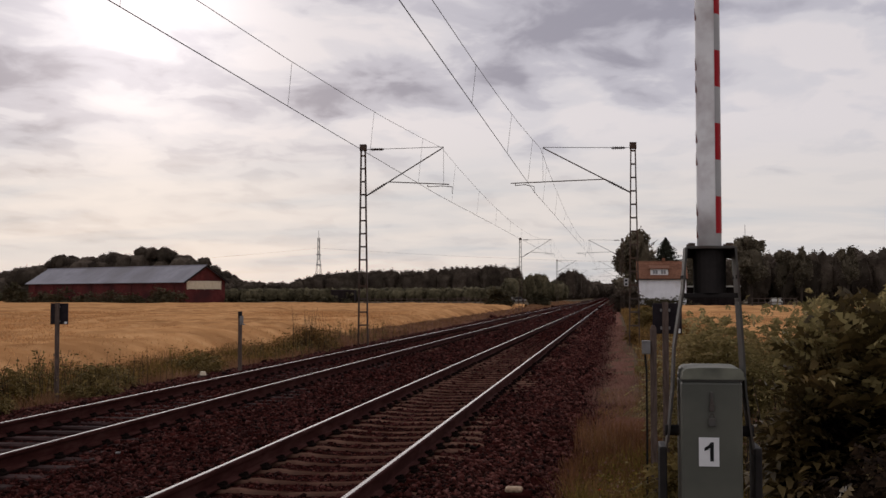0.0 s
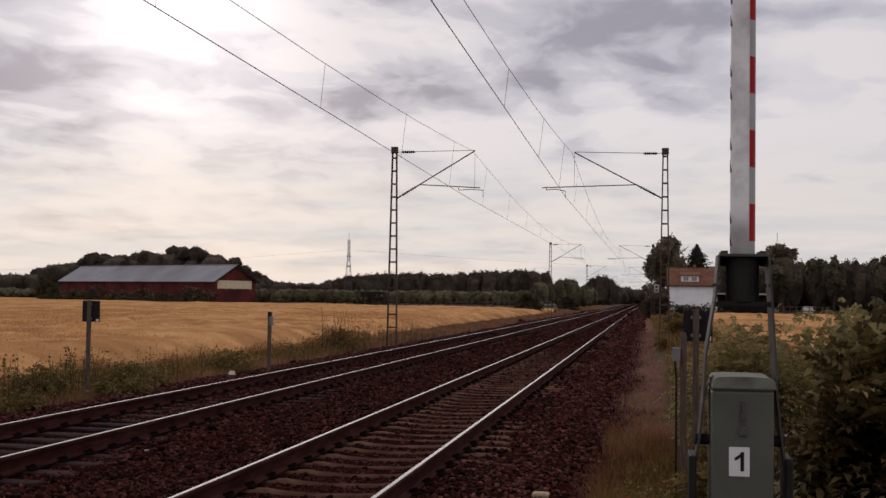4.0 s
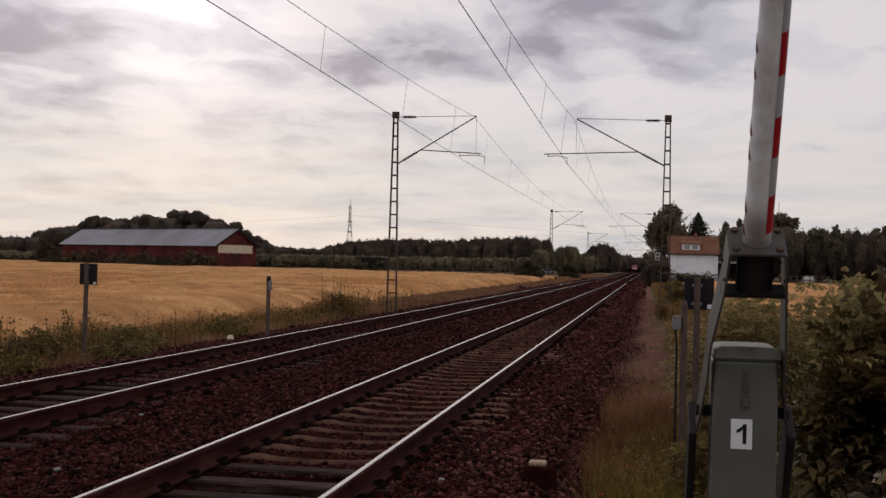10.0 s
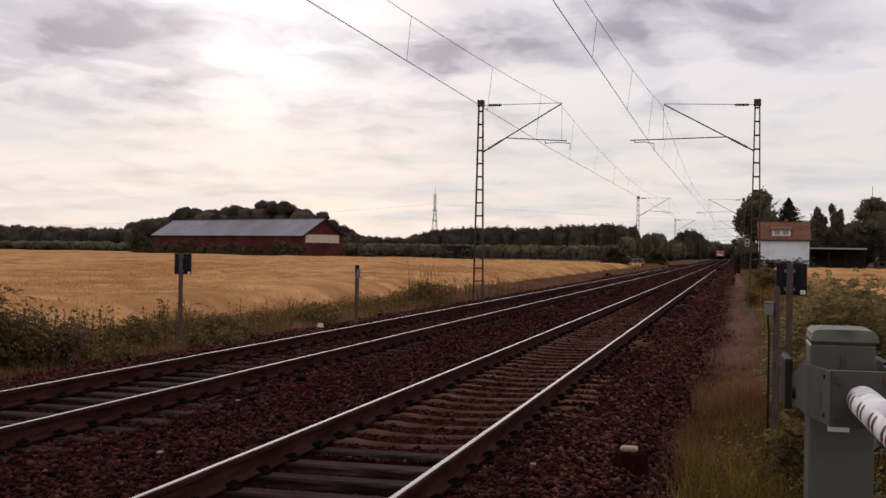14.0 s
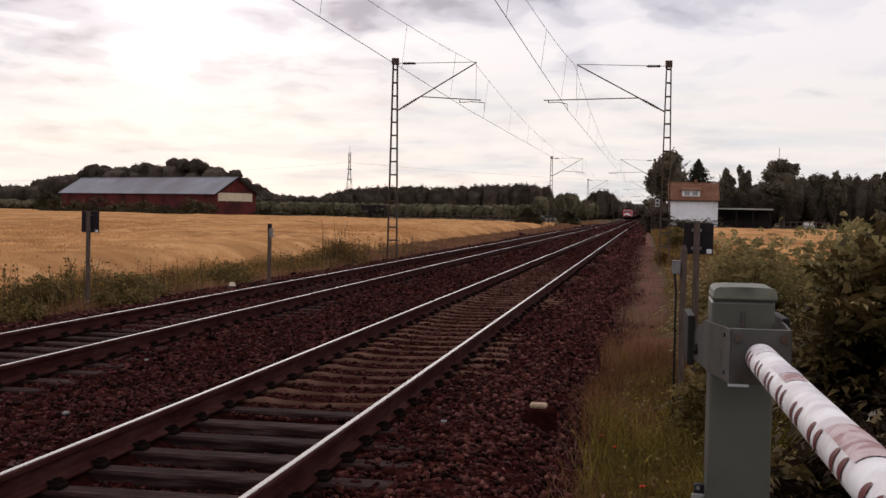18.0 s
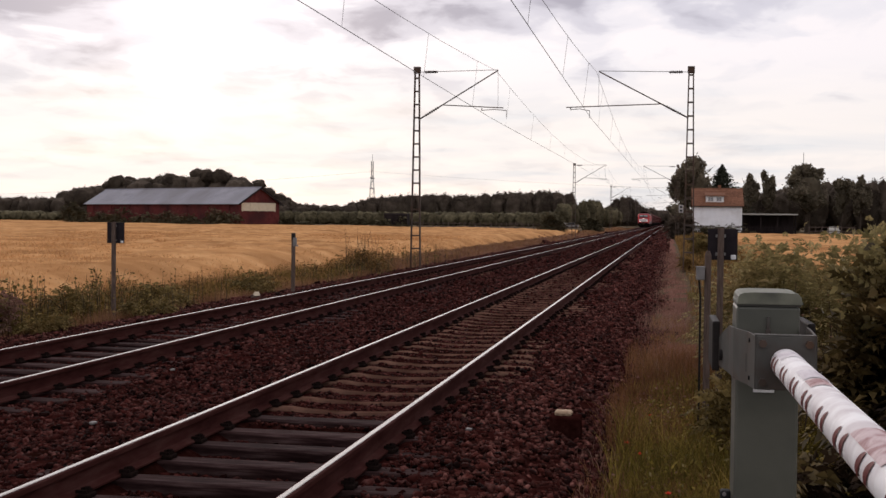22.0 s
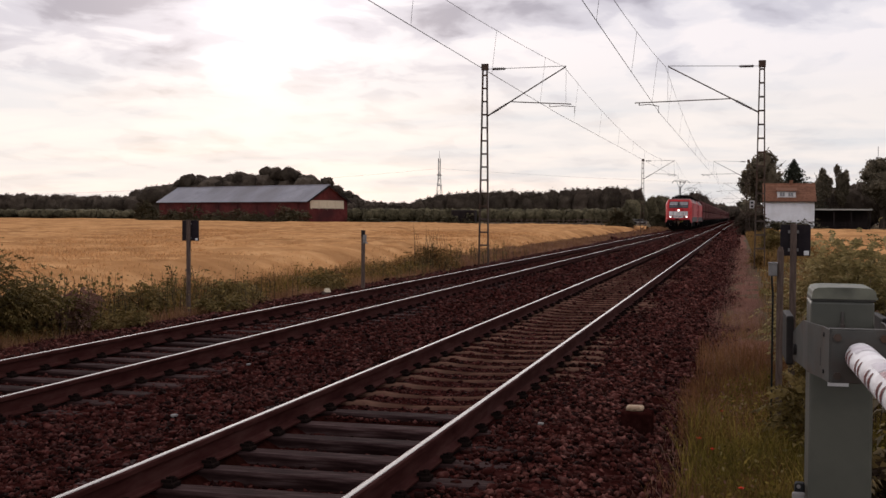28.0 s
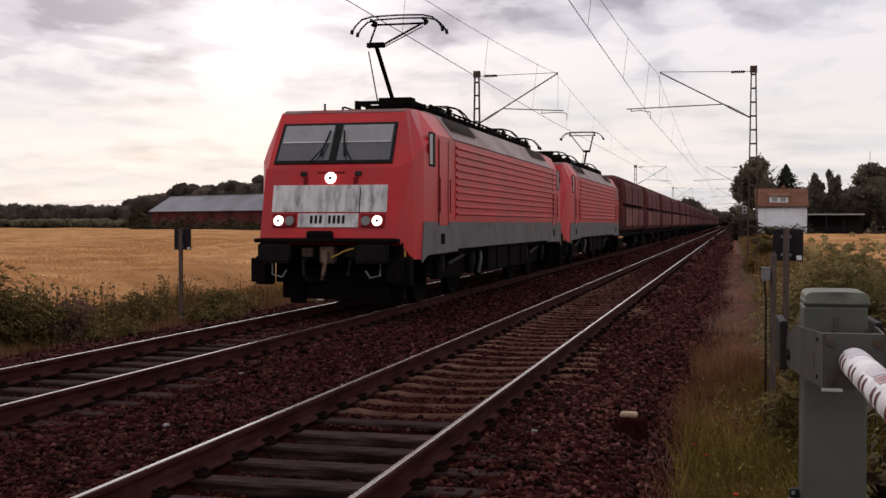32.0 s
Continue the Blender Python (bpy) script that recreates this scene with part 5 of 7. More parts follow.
def build_wagon():
    t = thing("hopper_wagon", (0, 0, 0), "oxide red bulk hopper wagon with sloped upper sides", "freight wagon", "hopper wagons of the train")
    L, Y0, Y1 = 15.4, 1.15, 14.25
    # end-on profile of the hopper: lower flaps, a groove, the leaning upper side and a rounded shoulder
    half = [(1.02, 1.06), (1.36, 1.22), (1.43, 1.40), (1.43, 2.36), (1.34, 2.40), (1.34, 2.52), (1.45, 2.58), (1.42, 3.40), (1.38, 3.62), (1.27, 3.80), (1.08, 3.94), (0.80, 4.02)]
    prof = half + [(-x, z) for x, z in reversed(half)]
    tight = [(x * 0.93, z if z < 3.5 else z - 0.10) for x, z in prof]
    body = B()
    loft(body, [[(x, y, z) for x, z in p] for y, p in ((Y0, tight), (Y0 + 0.22, prof), (Y1 - 0.22, prof), (Y1, tight))])
    for y, way in ((Y0, -1), (Y1, 1)):
        body.faces.new([body.verts.new((x, y + way * 0.002, z)) for x, z in (tight if way < 0 else tight[::-1])])
    part("hopper_body", body, M_WAGON, t)
    span = (Y1 - Y0 - 0.7) / 3
    for y in (0.5, L - 0.5):
        part("end_platform", box(B(), (0, y, 1.16), (2.7, 1.0, 0.12)), M_UNDER, t)
    for s in (-1, 1):
        for k in range(3):
            yc = Y0 + 0.35 + span * (k + 0.5)
            part("side_flap", box(B(), (s * 1.44, yc, 1.86), (0.035, span - 0.22, 0.92), bevel=0.008), M_WAGONLT, t, "scuffed lighter red discharge flap")
        for k in range(4):
            y = Y0 + 0.35 + k * span
            part("rib", box(B(), (s * 1.455, y, 1.84), (0.06, 0.12, 1.1), bevel=0.01), M_WAGON, t)
            part("upper_rib", beam(B(), (s * 1.45, y, 2.60), (s * 1.405, y, 3.50), 0.05, 0.07), M_WAGON, t)
        part("ledge", box(B(), (s * 1.44, (Y0 + Y1) / 2, 2.60), (0.09, Y1 - Y0 - 0.4, 0.06), bevel=0.01), M_WAGONLT, t)
        # near-black strip lines the groove, its shade painted in
        part("groove_shade", box(B(), (s * 1.342, (Y0 + Y1) / 2, 2.46), (0.02, Y1 - Y0 - 0.5, 0.11)), M_UNDER, t)
        part("top_rail", rod(B(), (s * 1.30, Y0 + 0.2, 3.80), (s * 1.30, Y1 - 0.2, 3.80), 0.05, 8), M_WAGONLT, t)
        part("sole_bar", box(B(), (s * 1.1, L / 2, 1.00), (0.10, L - 0.1, 0.26)), M_UNDER, t)
    for y, sg in ((0.06, -1), (L - 0.06, 1)):
        for s in (-1, 1):
            part("ladder_rail", rod(B(), (-1.2 + s * 0.2, y - sg * 0.9, 1.2), (-1.2 + s * 0.2, y - sg * 0.9, 3.6), 0.025, 6), M_UNDER, t)
            part("buffer", rod(B(), (s * 0.875, y, 1.04), (s * 0.875, y + sg * 0.46, 1.04), 0.17, 10), M_UNDER, t)
    for yb in (2.6, L - 2.6):
        for s in (-1, 1):
            part("bogie_frame", prism(B(), [(yb - 1.25, 0.45), (yb - 1.1, 0.75), (yb + 1.1, 0.75), (yb + 1.25, 0.45), (yb + 0.4, 0.35), (yb - 0.4, 0.35)], "x", s * 0.92, s * 1.08), M_UNDER, t)
        for yy in (-0.9, 0.9):
            wheelset(t, yb + yy, 0.46)
    return t, L + 0.92


def build_train():
    train = []
    l1, n1 = build_loco(True, False)
    l2, _ = build_loco(False, True)
    l2.matrix_basis = pose(-4, n1, 0)
    train += [(l1, 0.0), (l2, n1)]
    w, nw = build_wagon()
    y = 2 * n1 + 1.0
    train.append((w, y))
    for k in range(1, 25):
        train.append((copy_thing(w, pose(-4, y + nw * k, 0)), y + nw * k))
    return train


TRAIN = build_train()

# ---- buildings ----
def build_house():
    x0, x1, y0, y1, zg, ze, zr = 6.3, 13.55, 185.0, 193.0, -0.45, 4.15, 6.62
    t = thing("house", (x0, y0, zg), "white rendered house with a red clay tiled roof and a dormer", "house")
    w, d, he, hr = x1 - x0, y1 - y0, ze - zg, zr - zg
    part("wall", prism(B(), [(0, 0), (d, 0), (d, he), (d / 2, hr - 0.12), (0, he)], "x", 0.0, w), M_RENDER, t, "white rendered walls")
    for s, ya in ((1, -0.35), (-1, d + 0.35)):
        sl = B()
        yr = d / 2
        zo = he - 0.35 * (hr - he) / (d / 2)
        prism(sl, [(ya, zo), (yr, hr), (yr, hr + 0.12), (ya, zo + 0.12)], "x", -0.25, w + 0.25)
        roof = part("roof", sl, M_TILE, t, "weathered red clay tile roof slope")
        for k in range(14):
            u = (k + 0.5) / 14
            yy, zz = ya + (yr - ya) * u, zo + (hr - zo) * u
            part("tile_course", box(B(), (w / 2, yy, zz + 0.14), (w + 0.5, 0.34, 0.045), Matrix.Rotation(math.atan2(hr - zo, (yr - ya)), 4, "X")), M_TILE, roof)
    part("ridge", rod(B(), (-0.25, d / 2, hr + 0.12), (w + 0.25, d / 2, hr + 0.12), 0.12, 8), M_TILE, t)
    part("chimney", box(B(), (w * 0.55, d / 2, hr + 0.25), (0.5, 0.5, 0.9), bevel=0.02), M_TILE, t, "small brick chimney")
    dm = part("dormer", box(B(), (3.2, 1.75, 5.35), (2.7, 2.5, 1.30), bevel=0.02), M_FRAME, t, "white dormer with two windows")
    part("dormer_roof", prism(B(), [(0.25, 5.98), (3.6, 6.62), (3.6, 6.74), (0.25, 6.10)], "x", 1.7, 4.75), M_TILE, dm)
    for k in (-1, 1):
        part("window_frame", box(B(), (3.2 + k * 0.62, 0.49, 5.52), (0.92, 0.06, 0.80), bevel=0.01), M_FRAME, dm)
        part("pane", box(B(), (3.2 + k * 0.62, 0.47, 5.52), (0.72, 0.05, 0.60)), M_BLIND, dm)
        part("glazing_bar", box(B(), (3.2 + k * 0.62, 0.44, 5.52), (0.05, 0.03, 0.62)), M_FRAME, dm)
    part("gutter", rod(B(), (-0.25, -0.38, he - 0.2), (w + 0.25, -0.38, he - 0.2), 0.07, 8), M_MAST, t)
    s = thing("open_shed", (13.7, 186, -0.45), "long open-fronted dark wooden shed with a flat pale roof", "shed")
    part("roof", box(B(), (4.0, 2, 3.28), (8.2, 5.0, 0.22), bevel=0.02), M_CONCRETE, s, "pale flat sheet roof")
    # wall colour darkened to paint the shade inside the shed
    part("back_wall", box(B(), (4.0, 4.2, 1.6), (7.8, 0.12, 3.2)), M_DARKWOOD, s)
    for x in (0.2, 2.7, 5.2, 7.8):
        part("post", box(B(), (x, 0, 1.6), (0.18, 0.18, 3.2)), M_DARKWOOD, s)
    for z in (0.5, 0.9, 1.3):
        part("rail", box(B(), (4.0, 0.02, z), (7.6, 0.06, 0.14)), M_DARKWOOD, s)


def build_barn():
    fr = Vector((-74.4, 205.0, -0.45))
    u = Vector((-0.872, 0.489, 0))          # along the long wall
    v = Vector((0.489, 0.872, 0))           # along the gable wall
    L, W, he, hr = 49.0, 9.6, 4.7, 7.5
    t = thing("barn", Matrix.Translation(fr) @ Matrix(((u.x, v.x, 0, 0), (u.y, v.y, 0, 0), (0, 0, 1, 0), (0, 0, 0, 1))), "long dark red barn with a grey sheet metal roof", "barn")
    part("wall", prism(B(), [(0, 0), (W, 0), (W, he), (W / 2, hr - 0.1), (0, he)], "x", 0, L), M_BRICK_BARN, t, "dark red clad walls")
    for s, ya in ((1, -0.6), (-1, W + 0.6)):
        zo = he - 0.6 * (hr - he) / (W / 2)
        rf = part("roof", prism(B(), [(ya, zo), (W / 2, hr), (W / 2, hr + 0.1), (ya, zo + 0.1)], "x", -0.5, L + 0.4), M_BARNROOF, t, "grey profiled sheet roof slope")
        for k in range(25):
            x = k * 2.04
            part("roof_seam", beam(B(), (x, ya, zo + 0.12), (x, W / 2, hr + 0.12), 0.05, 0.02), M_BARNROOF, rf)
    part("ridge_cap", rod(B(), (-0.5, W / 2, hr + 0.1), (L + 0.4, W / 2, hr + 0.1), 0.14, 6), M_BARNROOF, t)
    for s in (0, 1):
        part("verge_board", beam(B(), (-0.52, W / 2, hr), (-0.52, (-0.6 if s == 0 else W + 0.6), he - 0.4), 0.06, 0.3), M_DARKWOOD, t)
    wn = part("window", box(B(), (-0.03, W * 0.47, 3.95), (0.08, W * 0.86, 1.5)), M_CREAM, t, "row of cream-coloured boarded openings")
    for k in range(5):
        part("mullion", box(B(), (-0.09, W * (0.06 + 0.205 * k), 3.85), (0.06, 0.12, 1.6)), M_CREAM, wn)
    for k in range(8):
        part("wall_post", box(B(), (3 + k * 6.2, -0.06, he / 2 - 0.1), (0.2, 0.1, he - 0.3)), M_BRICK_BARN, t)


build_house()
build_barn()


# ---- woods and trees ----
def build_tree(name, at, height, radius, n, leaf, seed, label, material=None, trunk_h=0.25, narrow=False):
    rng = np.random.default_rng(seed)
    t = thing(name, (at[0], at[1], -0.5), label, "tree", "")
    bm = B()
    tube(bm, [(0, 0, 0), (0.1, 0, height * 0.3), (0.0, 0.1, height * 0.6), (0.1, 0, height * 0.9)], radius * 0.10 + 0.06, 7, 0.04)
    for k in range(9):
        a = rng.uniform(0, 6.28)
        z = height * rng.uniform(0.25, 0.7)
        e = np.array([math.cos(a), math.sin(a), 0]) * radius * rng.uniform(0.5, 0.85)
        tube(bm, [(0, 0, z), (e[0] * 0.5, e[1] * 0.5, z + height * 0.08), (e[0], e[1], z + height * 0.2)], radius * 0.035 + 0.02, 5, 0.015)
    part("trunk", bm, M_BARK, t)
    zc = height * (1 + trunk_h) / 2
    crown = np.array([radius, radius, height * (1 - trunk_h) / 2])
    lumps = [((0.0, 0.0, zc), crown * (0.6 if narrow else 0.72))]
    for k in range(14 if not narrow else 9):
        d = rng.normal(size=3)
        d /= np.linalg.norm(d)
        lumps.append((tuple(np.array([0, 0, zc]) + d * crown * 0.66), crown * rng.uniform(0.26, 0.42) * np.array([1, 1, 0.85])))
    p = np.concatenate([coat(n // len(lumps), c, r, rng, 0.24) for c, r in lumps])
    v, f = joined(leaves(p, leaf, rng=rng), *[heart(c, r * 0.84, rng) for c, r in lumps])
    part("crown", quick_mesh("crown", v, f, material or M_WOODS_LIT), None, t)
    return t


def build_conifer(at, height, radius, seed, label):
    rng = np.random.default_rng(seed)
    t = thing("conifer", (at[0], at[1], -0.5), label, "tree")
    part("trunk", tube(B(), [(0, 0, 0), (0, 0, height)], 0.22, 6, 0.03), M_BARK, t)
    n = 7000
    z = rng.uniform(0.12, 1.0, n)
    tier = np.floor(z * 13) / 13
    r = radius * np.maximum(1.0 - z, 0.0) ** 0.85 * (0.55 + 0.45 * (1 - (z - tier) * 13)) * rng.uniform(0.25, 1.08, n) * (0.8 + 0.35 * np.sin(rng.integers(0, 9, n) * 1.7))
    a = rng.uniform(0, 6.28, n)
    p = np.stack([r * np.cos(a), r * np.sin(a), z * height - r * 0.18], 1)
    v, f = leaves(p, 0.55, up=0.8, slim=0.4, rng=rng)
    part("crown", quick_mesh("crown", v, f, M_CONIFER), None, t)


def lump(p, c):
    """How far an uneven crown reaches in the directions p."""
    q = np.sign(p) * np.abs(p) ** 0.95
    k = 0.90 + 0.10 * np.sin(p[:, 0] * 5 + c[0]) * np.sin(p[:, 2] * 4 + c[1]) + 0.07 * np.sin(p[:, 1] * 7 + c[0] * 3) + 0.05 * np.sin(p[:, 0] * 11 + p[:, 2] * 9 + c[1] * 2)
    return q * k[:, None]


def heart(c, r, rng):
    """A rough closed lump of foliage in quads."""
    vs, fs = [], []
    g = np.linspace(-1, 1, 8)
    for ax in range(3):
        for sg in (-1, 1):
            b = len(vs)
            for u in g:
                for w in g:
                    p = np.zeros(3)
                    p[ax], p[(ax + 1) % 3], p[(ax + 2) % 3] = sg, u, w
                    vs.append(p / np.linalg.norm(p))
            for i in range(7):
                for j in range(7):
                    q = b + i * 8 + j
                    fs.append((q, q + 1, q + 9, q + 8))
    vs = np.array(vs)
    knob = 0.92 + 0.03 * np.sin(vs[:, 0] * 13 + c[1]) * np.sin(vs[:, 1] * 15 + c[0]) * np.cos(vs[:, 2] * 14)
    return np.array(c) + lump(vs, c) * np.array(r) * knob[:, None], np.array(fs)


def coat(n, c, r, rng, depth=0.085):
    """Leaf places over the surface of such a lump, gathered in small sprays."""
    d = rng.normal(size=(max(8, n // 9), 3))
    d /= np.linalg.norm(d, axis=1, keepdims=True)
    d = d[rng.integers(0, len(d), n)] + rng.normal(0, 0.12, (n, 3))
    d /= np.linalg.norm(d, axis=1, keepdims=True)
    return np.array(c) + lump(d, c) * np.array(r) * (0.955 + rng.normal(0, depth, (n, 1)) * 0.45)


def build_woods(name, spots, label, seed, leaf=0.42, per=1300, material=None, domed=False):
    """A far wood: the crowns of many trees in one sheet of foliage. spots: x, y, height, radius."""
    rng = np.random.default_rng(seed)
    pts, hearts = [], []
    for x, y, h, r in spots:
        lumps = [((x, y, h * 0.46 - 0.3), (r * 1.05, r * 1.05, h * 0.54))]
        if domed:
            # a broad lower body under rounded tops of uneven size
            lumps = [((x, y, h * 0.36), (r * 1.3, r * 1.3, h * 0.44))]
            for k in range(2):
                q = r * rng.uniform(0.55, 0.95)
                lumps.append(((x + rng.normal(0, r * 0.5), y + rng.normal(0, r * 0.5), h - q * rng.uniform(1.0, 1.7)), (q * 1.15, q * 1.15, q)))
        for c, rr in lumps:
            pts.append(coat(per, c, rr, rng, 0.14 if domed else 0.085))
            hearts.append(heart(c, rr, rng))
    p = np.concatenate(pts)
    p[:, 2] = np.maximum(p[:, 2], -0.3)
    v, f = joined(leaves(p, leaf, rng=rng), *hearts)
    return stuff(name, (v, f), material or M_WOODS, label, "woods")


def row_of(points, step, jitter, h_j, r, rng, depth=1):
    """Tree spots along a line of (x, y, height)."""
    out = []
    for (xa, ya, ha), (xb, yb, hb) in zip(points, points[1:]):
        n = max(1, int(math.hypot(xb - xa, yb - ya) / step))
        for k in range(n):
            for dd in range(depth):
                s = (k + rng.uniform(-0.4, 0.4)) / n
                out.append((xa + (xb - xa) * s + rng.normal(0, jitter), ya + (yb - ya) * s + dd * 7 + rng.normal(0, jitter), (ha + (hb - ha) * s + 0.5) * rng.uniform(1 - h_j, 1 + h_j * 0.4), r * rng.uniform(0.8, 1.25)))
    return out


WR = np.random.default_rng(77)
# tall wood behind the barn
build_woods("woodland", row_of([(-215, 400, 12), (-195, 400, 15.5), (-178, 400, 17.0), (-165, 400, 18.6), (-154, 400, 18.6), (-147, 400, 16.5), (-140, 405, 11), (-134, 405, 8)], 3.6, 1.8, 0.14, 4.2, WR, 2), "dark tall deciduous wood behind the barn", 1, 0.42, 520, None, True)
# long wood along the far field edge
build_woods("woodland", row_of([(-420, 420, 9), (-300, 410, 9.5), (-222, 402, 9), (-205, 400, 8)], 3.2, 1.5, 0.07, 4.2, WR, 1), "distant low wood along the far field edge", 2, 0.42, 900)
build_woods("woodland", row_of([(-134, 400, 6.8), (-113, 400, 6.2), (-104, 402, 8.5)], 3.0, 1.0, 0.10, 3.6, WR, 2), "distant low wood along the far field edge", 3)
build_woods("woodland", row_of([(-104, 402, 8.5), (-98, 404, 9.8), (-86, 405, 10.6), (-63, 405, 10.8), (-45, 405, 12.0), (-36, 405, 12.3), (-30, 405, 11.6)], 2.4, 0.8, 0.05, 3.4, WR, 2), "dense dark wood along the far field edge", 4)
# plantation hedge in front of the wood
build_woods("hedgerow", row_of([(-132, 362, 3.9), (-90, 355, 3.9), (-50, 350, 4.0), (-25, 345, 4.2)], 1.3, 0.8, 0.06, 2.2, WR, 1), "even young plantation in front of the wood", 5, 0.45, 200, M_HEDGE)
build_woods("hedgerow", row_of([(-330, 372, 3.0), (-225, 360, 3.0), (-140, 358, 3.0)], 1.7, 0.8, 0.05, 2.8, WR, 1), "low dark hedge along the far field edge", 6, 0.45, 130, M_HEDGE)
# trees beside the line in the distance
build_woods("woodland", row_of([(-26, 330, 7.0), (-22, 335, 8.0), (-18, 340, 7.5), (-14.5, 345, 6.0), (-12.5, 350, 5.0)], 2.6, 0.8, 0.12, 2.4, WR, 1), "clump of trees beside the distant track", 7, 0.4, 700, M_HEDGE)
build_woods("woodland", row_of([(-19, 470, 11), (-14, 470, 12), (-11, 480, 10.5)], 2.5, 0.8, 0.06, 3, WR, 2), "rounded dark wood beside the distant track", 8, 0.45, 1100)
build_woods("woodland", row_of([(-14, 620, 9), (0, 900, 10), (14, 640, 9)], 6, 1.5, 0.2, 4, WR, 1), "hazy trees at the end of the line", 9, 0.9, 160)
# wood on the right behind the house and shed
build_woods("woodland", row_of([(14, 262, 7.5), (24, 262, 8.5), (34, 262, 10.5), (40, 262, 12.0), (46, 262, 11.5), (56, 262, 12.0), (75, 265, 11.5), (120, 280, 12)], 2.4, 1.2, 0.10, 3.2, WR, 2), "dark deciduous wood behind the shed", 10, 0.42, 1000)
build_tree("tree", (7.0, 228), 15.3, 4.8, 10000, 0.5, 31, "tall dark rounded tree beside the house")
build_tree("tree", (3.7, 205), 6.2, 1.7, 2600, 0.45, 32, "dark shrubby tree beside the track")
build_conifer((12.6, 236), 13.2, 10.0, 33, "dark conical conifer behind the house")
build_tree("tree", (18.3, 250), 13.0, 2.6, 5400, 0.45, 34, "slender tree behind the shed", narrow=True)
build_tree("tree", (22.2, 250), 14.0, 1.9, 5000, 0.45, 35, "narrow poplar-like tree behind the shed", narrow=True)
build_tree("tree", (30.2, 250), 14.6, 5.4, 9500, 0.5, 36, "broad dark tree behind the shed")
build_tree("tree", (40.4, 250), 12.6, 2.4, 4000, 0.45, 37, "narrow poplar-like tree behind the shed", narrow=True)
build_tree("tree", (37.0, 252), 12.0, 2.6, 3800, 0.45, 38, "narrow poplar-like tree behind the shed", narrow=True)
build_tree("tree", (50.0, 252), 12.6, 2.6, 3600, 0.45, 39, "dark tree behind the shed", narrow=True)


# ---- wheat ----
def inside(poly, x, y):
    ok = np.zeros(len(x), bool)
    n = len(poly)
    for i in range(n):
        (xa, ya), (xb, yb) = poly[i], poly[(i + 1) % n]
        c = ((ya > y) != (yb > y)) & (x < (xb - xa) * (y - ya) / (yb - ya + 1e-12) + xa)
        ok ^= c
    return ok


LEFT_FIELD = [(-10.3, 6), (-10.3, 178), (-18.7, 186), (-58, 210), (-73, 201), (-118, 226), (-140, 268), (-300, 300), (-300, 6)]
RIGHT_FIELD = [(7.5, 26), (7.0, 60), (6.8, 120), (7.2, 150), (40, 152), (120, 160), (120, 26)]


def build_field(poly, label, seed, x0, x1, y0, y1):
    rng = np.random.default_rng(seed)
    step = 0.45 if x0 < 0 else 0.9
    xs = np.concatenate([np.arange(max(x0, -60), min(x1, 40), step)]) if x0 > -61 else np.concatenate([np.arange(x0, -60, 4.0), np.arange(-60, x1 + 0.1, step)])
    if x1 > 41:
        xs = np.concatenate([xs, np.arange(40, x1, 4.0)])
    ys = np.concatenate([np.arange(y0, min(70, y1), step), np.arange(70, y1 + 2.5, 2.5)])
    X, Y = np.meshgrid(xs, ys)
    ok = inside(poly, X.ravel(), Y.ravel()).reshape(X.shape)
    Z = 0.24 + rng.normal(0, 0.045, X.shape) + 0.05 * np.sin(X * 0.31 + Y * 0.12) + 0.03 * np.sin(Y * 0.5)
    edge = np.clip((-10.3 - X) / 1.9, 0, 1) if x0 < 0 else np.ones_like(X)
    Z = np.where(Y < 175, -0.42 + (Z + 0.42) * edge * (2 - edge), Z)
    Z[~ok] = -0.5
    v = np.stack([X.ravel(), Y.ravel(), Z.ravel()], 1)
    nx = len(xs)
    i = (np.arange(len(ys) - 1)[:, None] * nx + np.arange(nx - 1)[None, :]).ravel()
    f = np.stack([i, i + 1, i + nx + 1, i + nx], 1)
    f = f[ok.ravel()[f].any(1)]
    stuff("wheat_field", (v, f), M_WHEAT, label, "wheat field")
    n = 200000
    y = y0 + (min(y1, 95) - y0) * rng.uniform(0, 1, n) ** 1.35
    x = rng.uniform(max(x0, -75), min(x1, 45), n)
    keep = inside(poly, x, y) & (np.abs(x - 2.8) < 0.55 * y + 6)
    most = 60000 if x0 < 0 else 14000
    x, y = x[keep][:most], y[keep][:most]
    z = np.full(len(x), -0.05)
    if x0 < 0:
        ed_ = np.clip((-10.3 - x) / 1.9, 0, 1)
        z = -0.05 - 0.62 * (1 - ed_) ** 2
    ne = 9000
    ye = y0 + (min(y1, 120) - y0) * rng.uniform(0, 1, ne) ** 1.6
    xe = (-11.0 + rng.normal(0, 0.3, ne)) if x0 < 0 else (7.2 + rng.normal(0, 0.2, ne))
    ed = blades(xe, ye, np.full(ne, -0.32), 0.55, 0.014 + 0.0004 * ye, 0.25, rng)
    if x0 > 0:
        stuff("wheat_stalks", ed, M_STALK, "standing wheat stalks at the field edge", "wheat")
    b = blades(x, y, z + 0.19, 0.16, 0.012 + 0.0004 * y, 0.9, rng)
    stuff("wheat_ears", b, M_STALK, "ripe golden wheat stalks and ears", "wheat")


build_field(LEFT_FIELD, "ripe golden wheat field", 51, -300, -10.2, 6, 300)
build_field(RIGHT_FIELD, "ripe golden wheat field behind the bushes", 52, 6.8, 120, 26, 160)

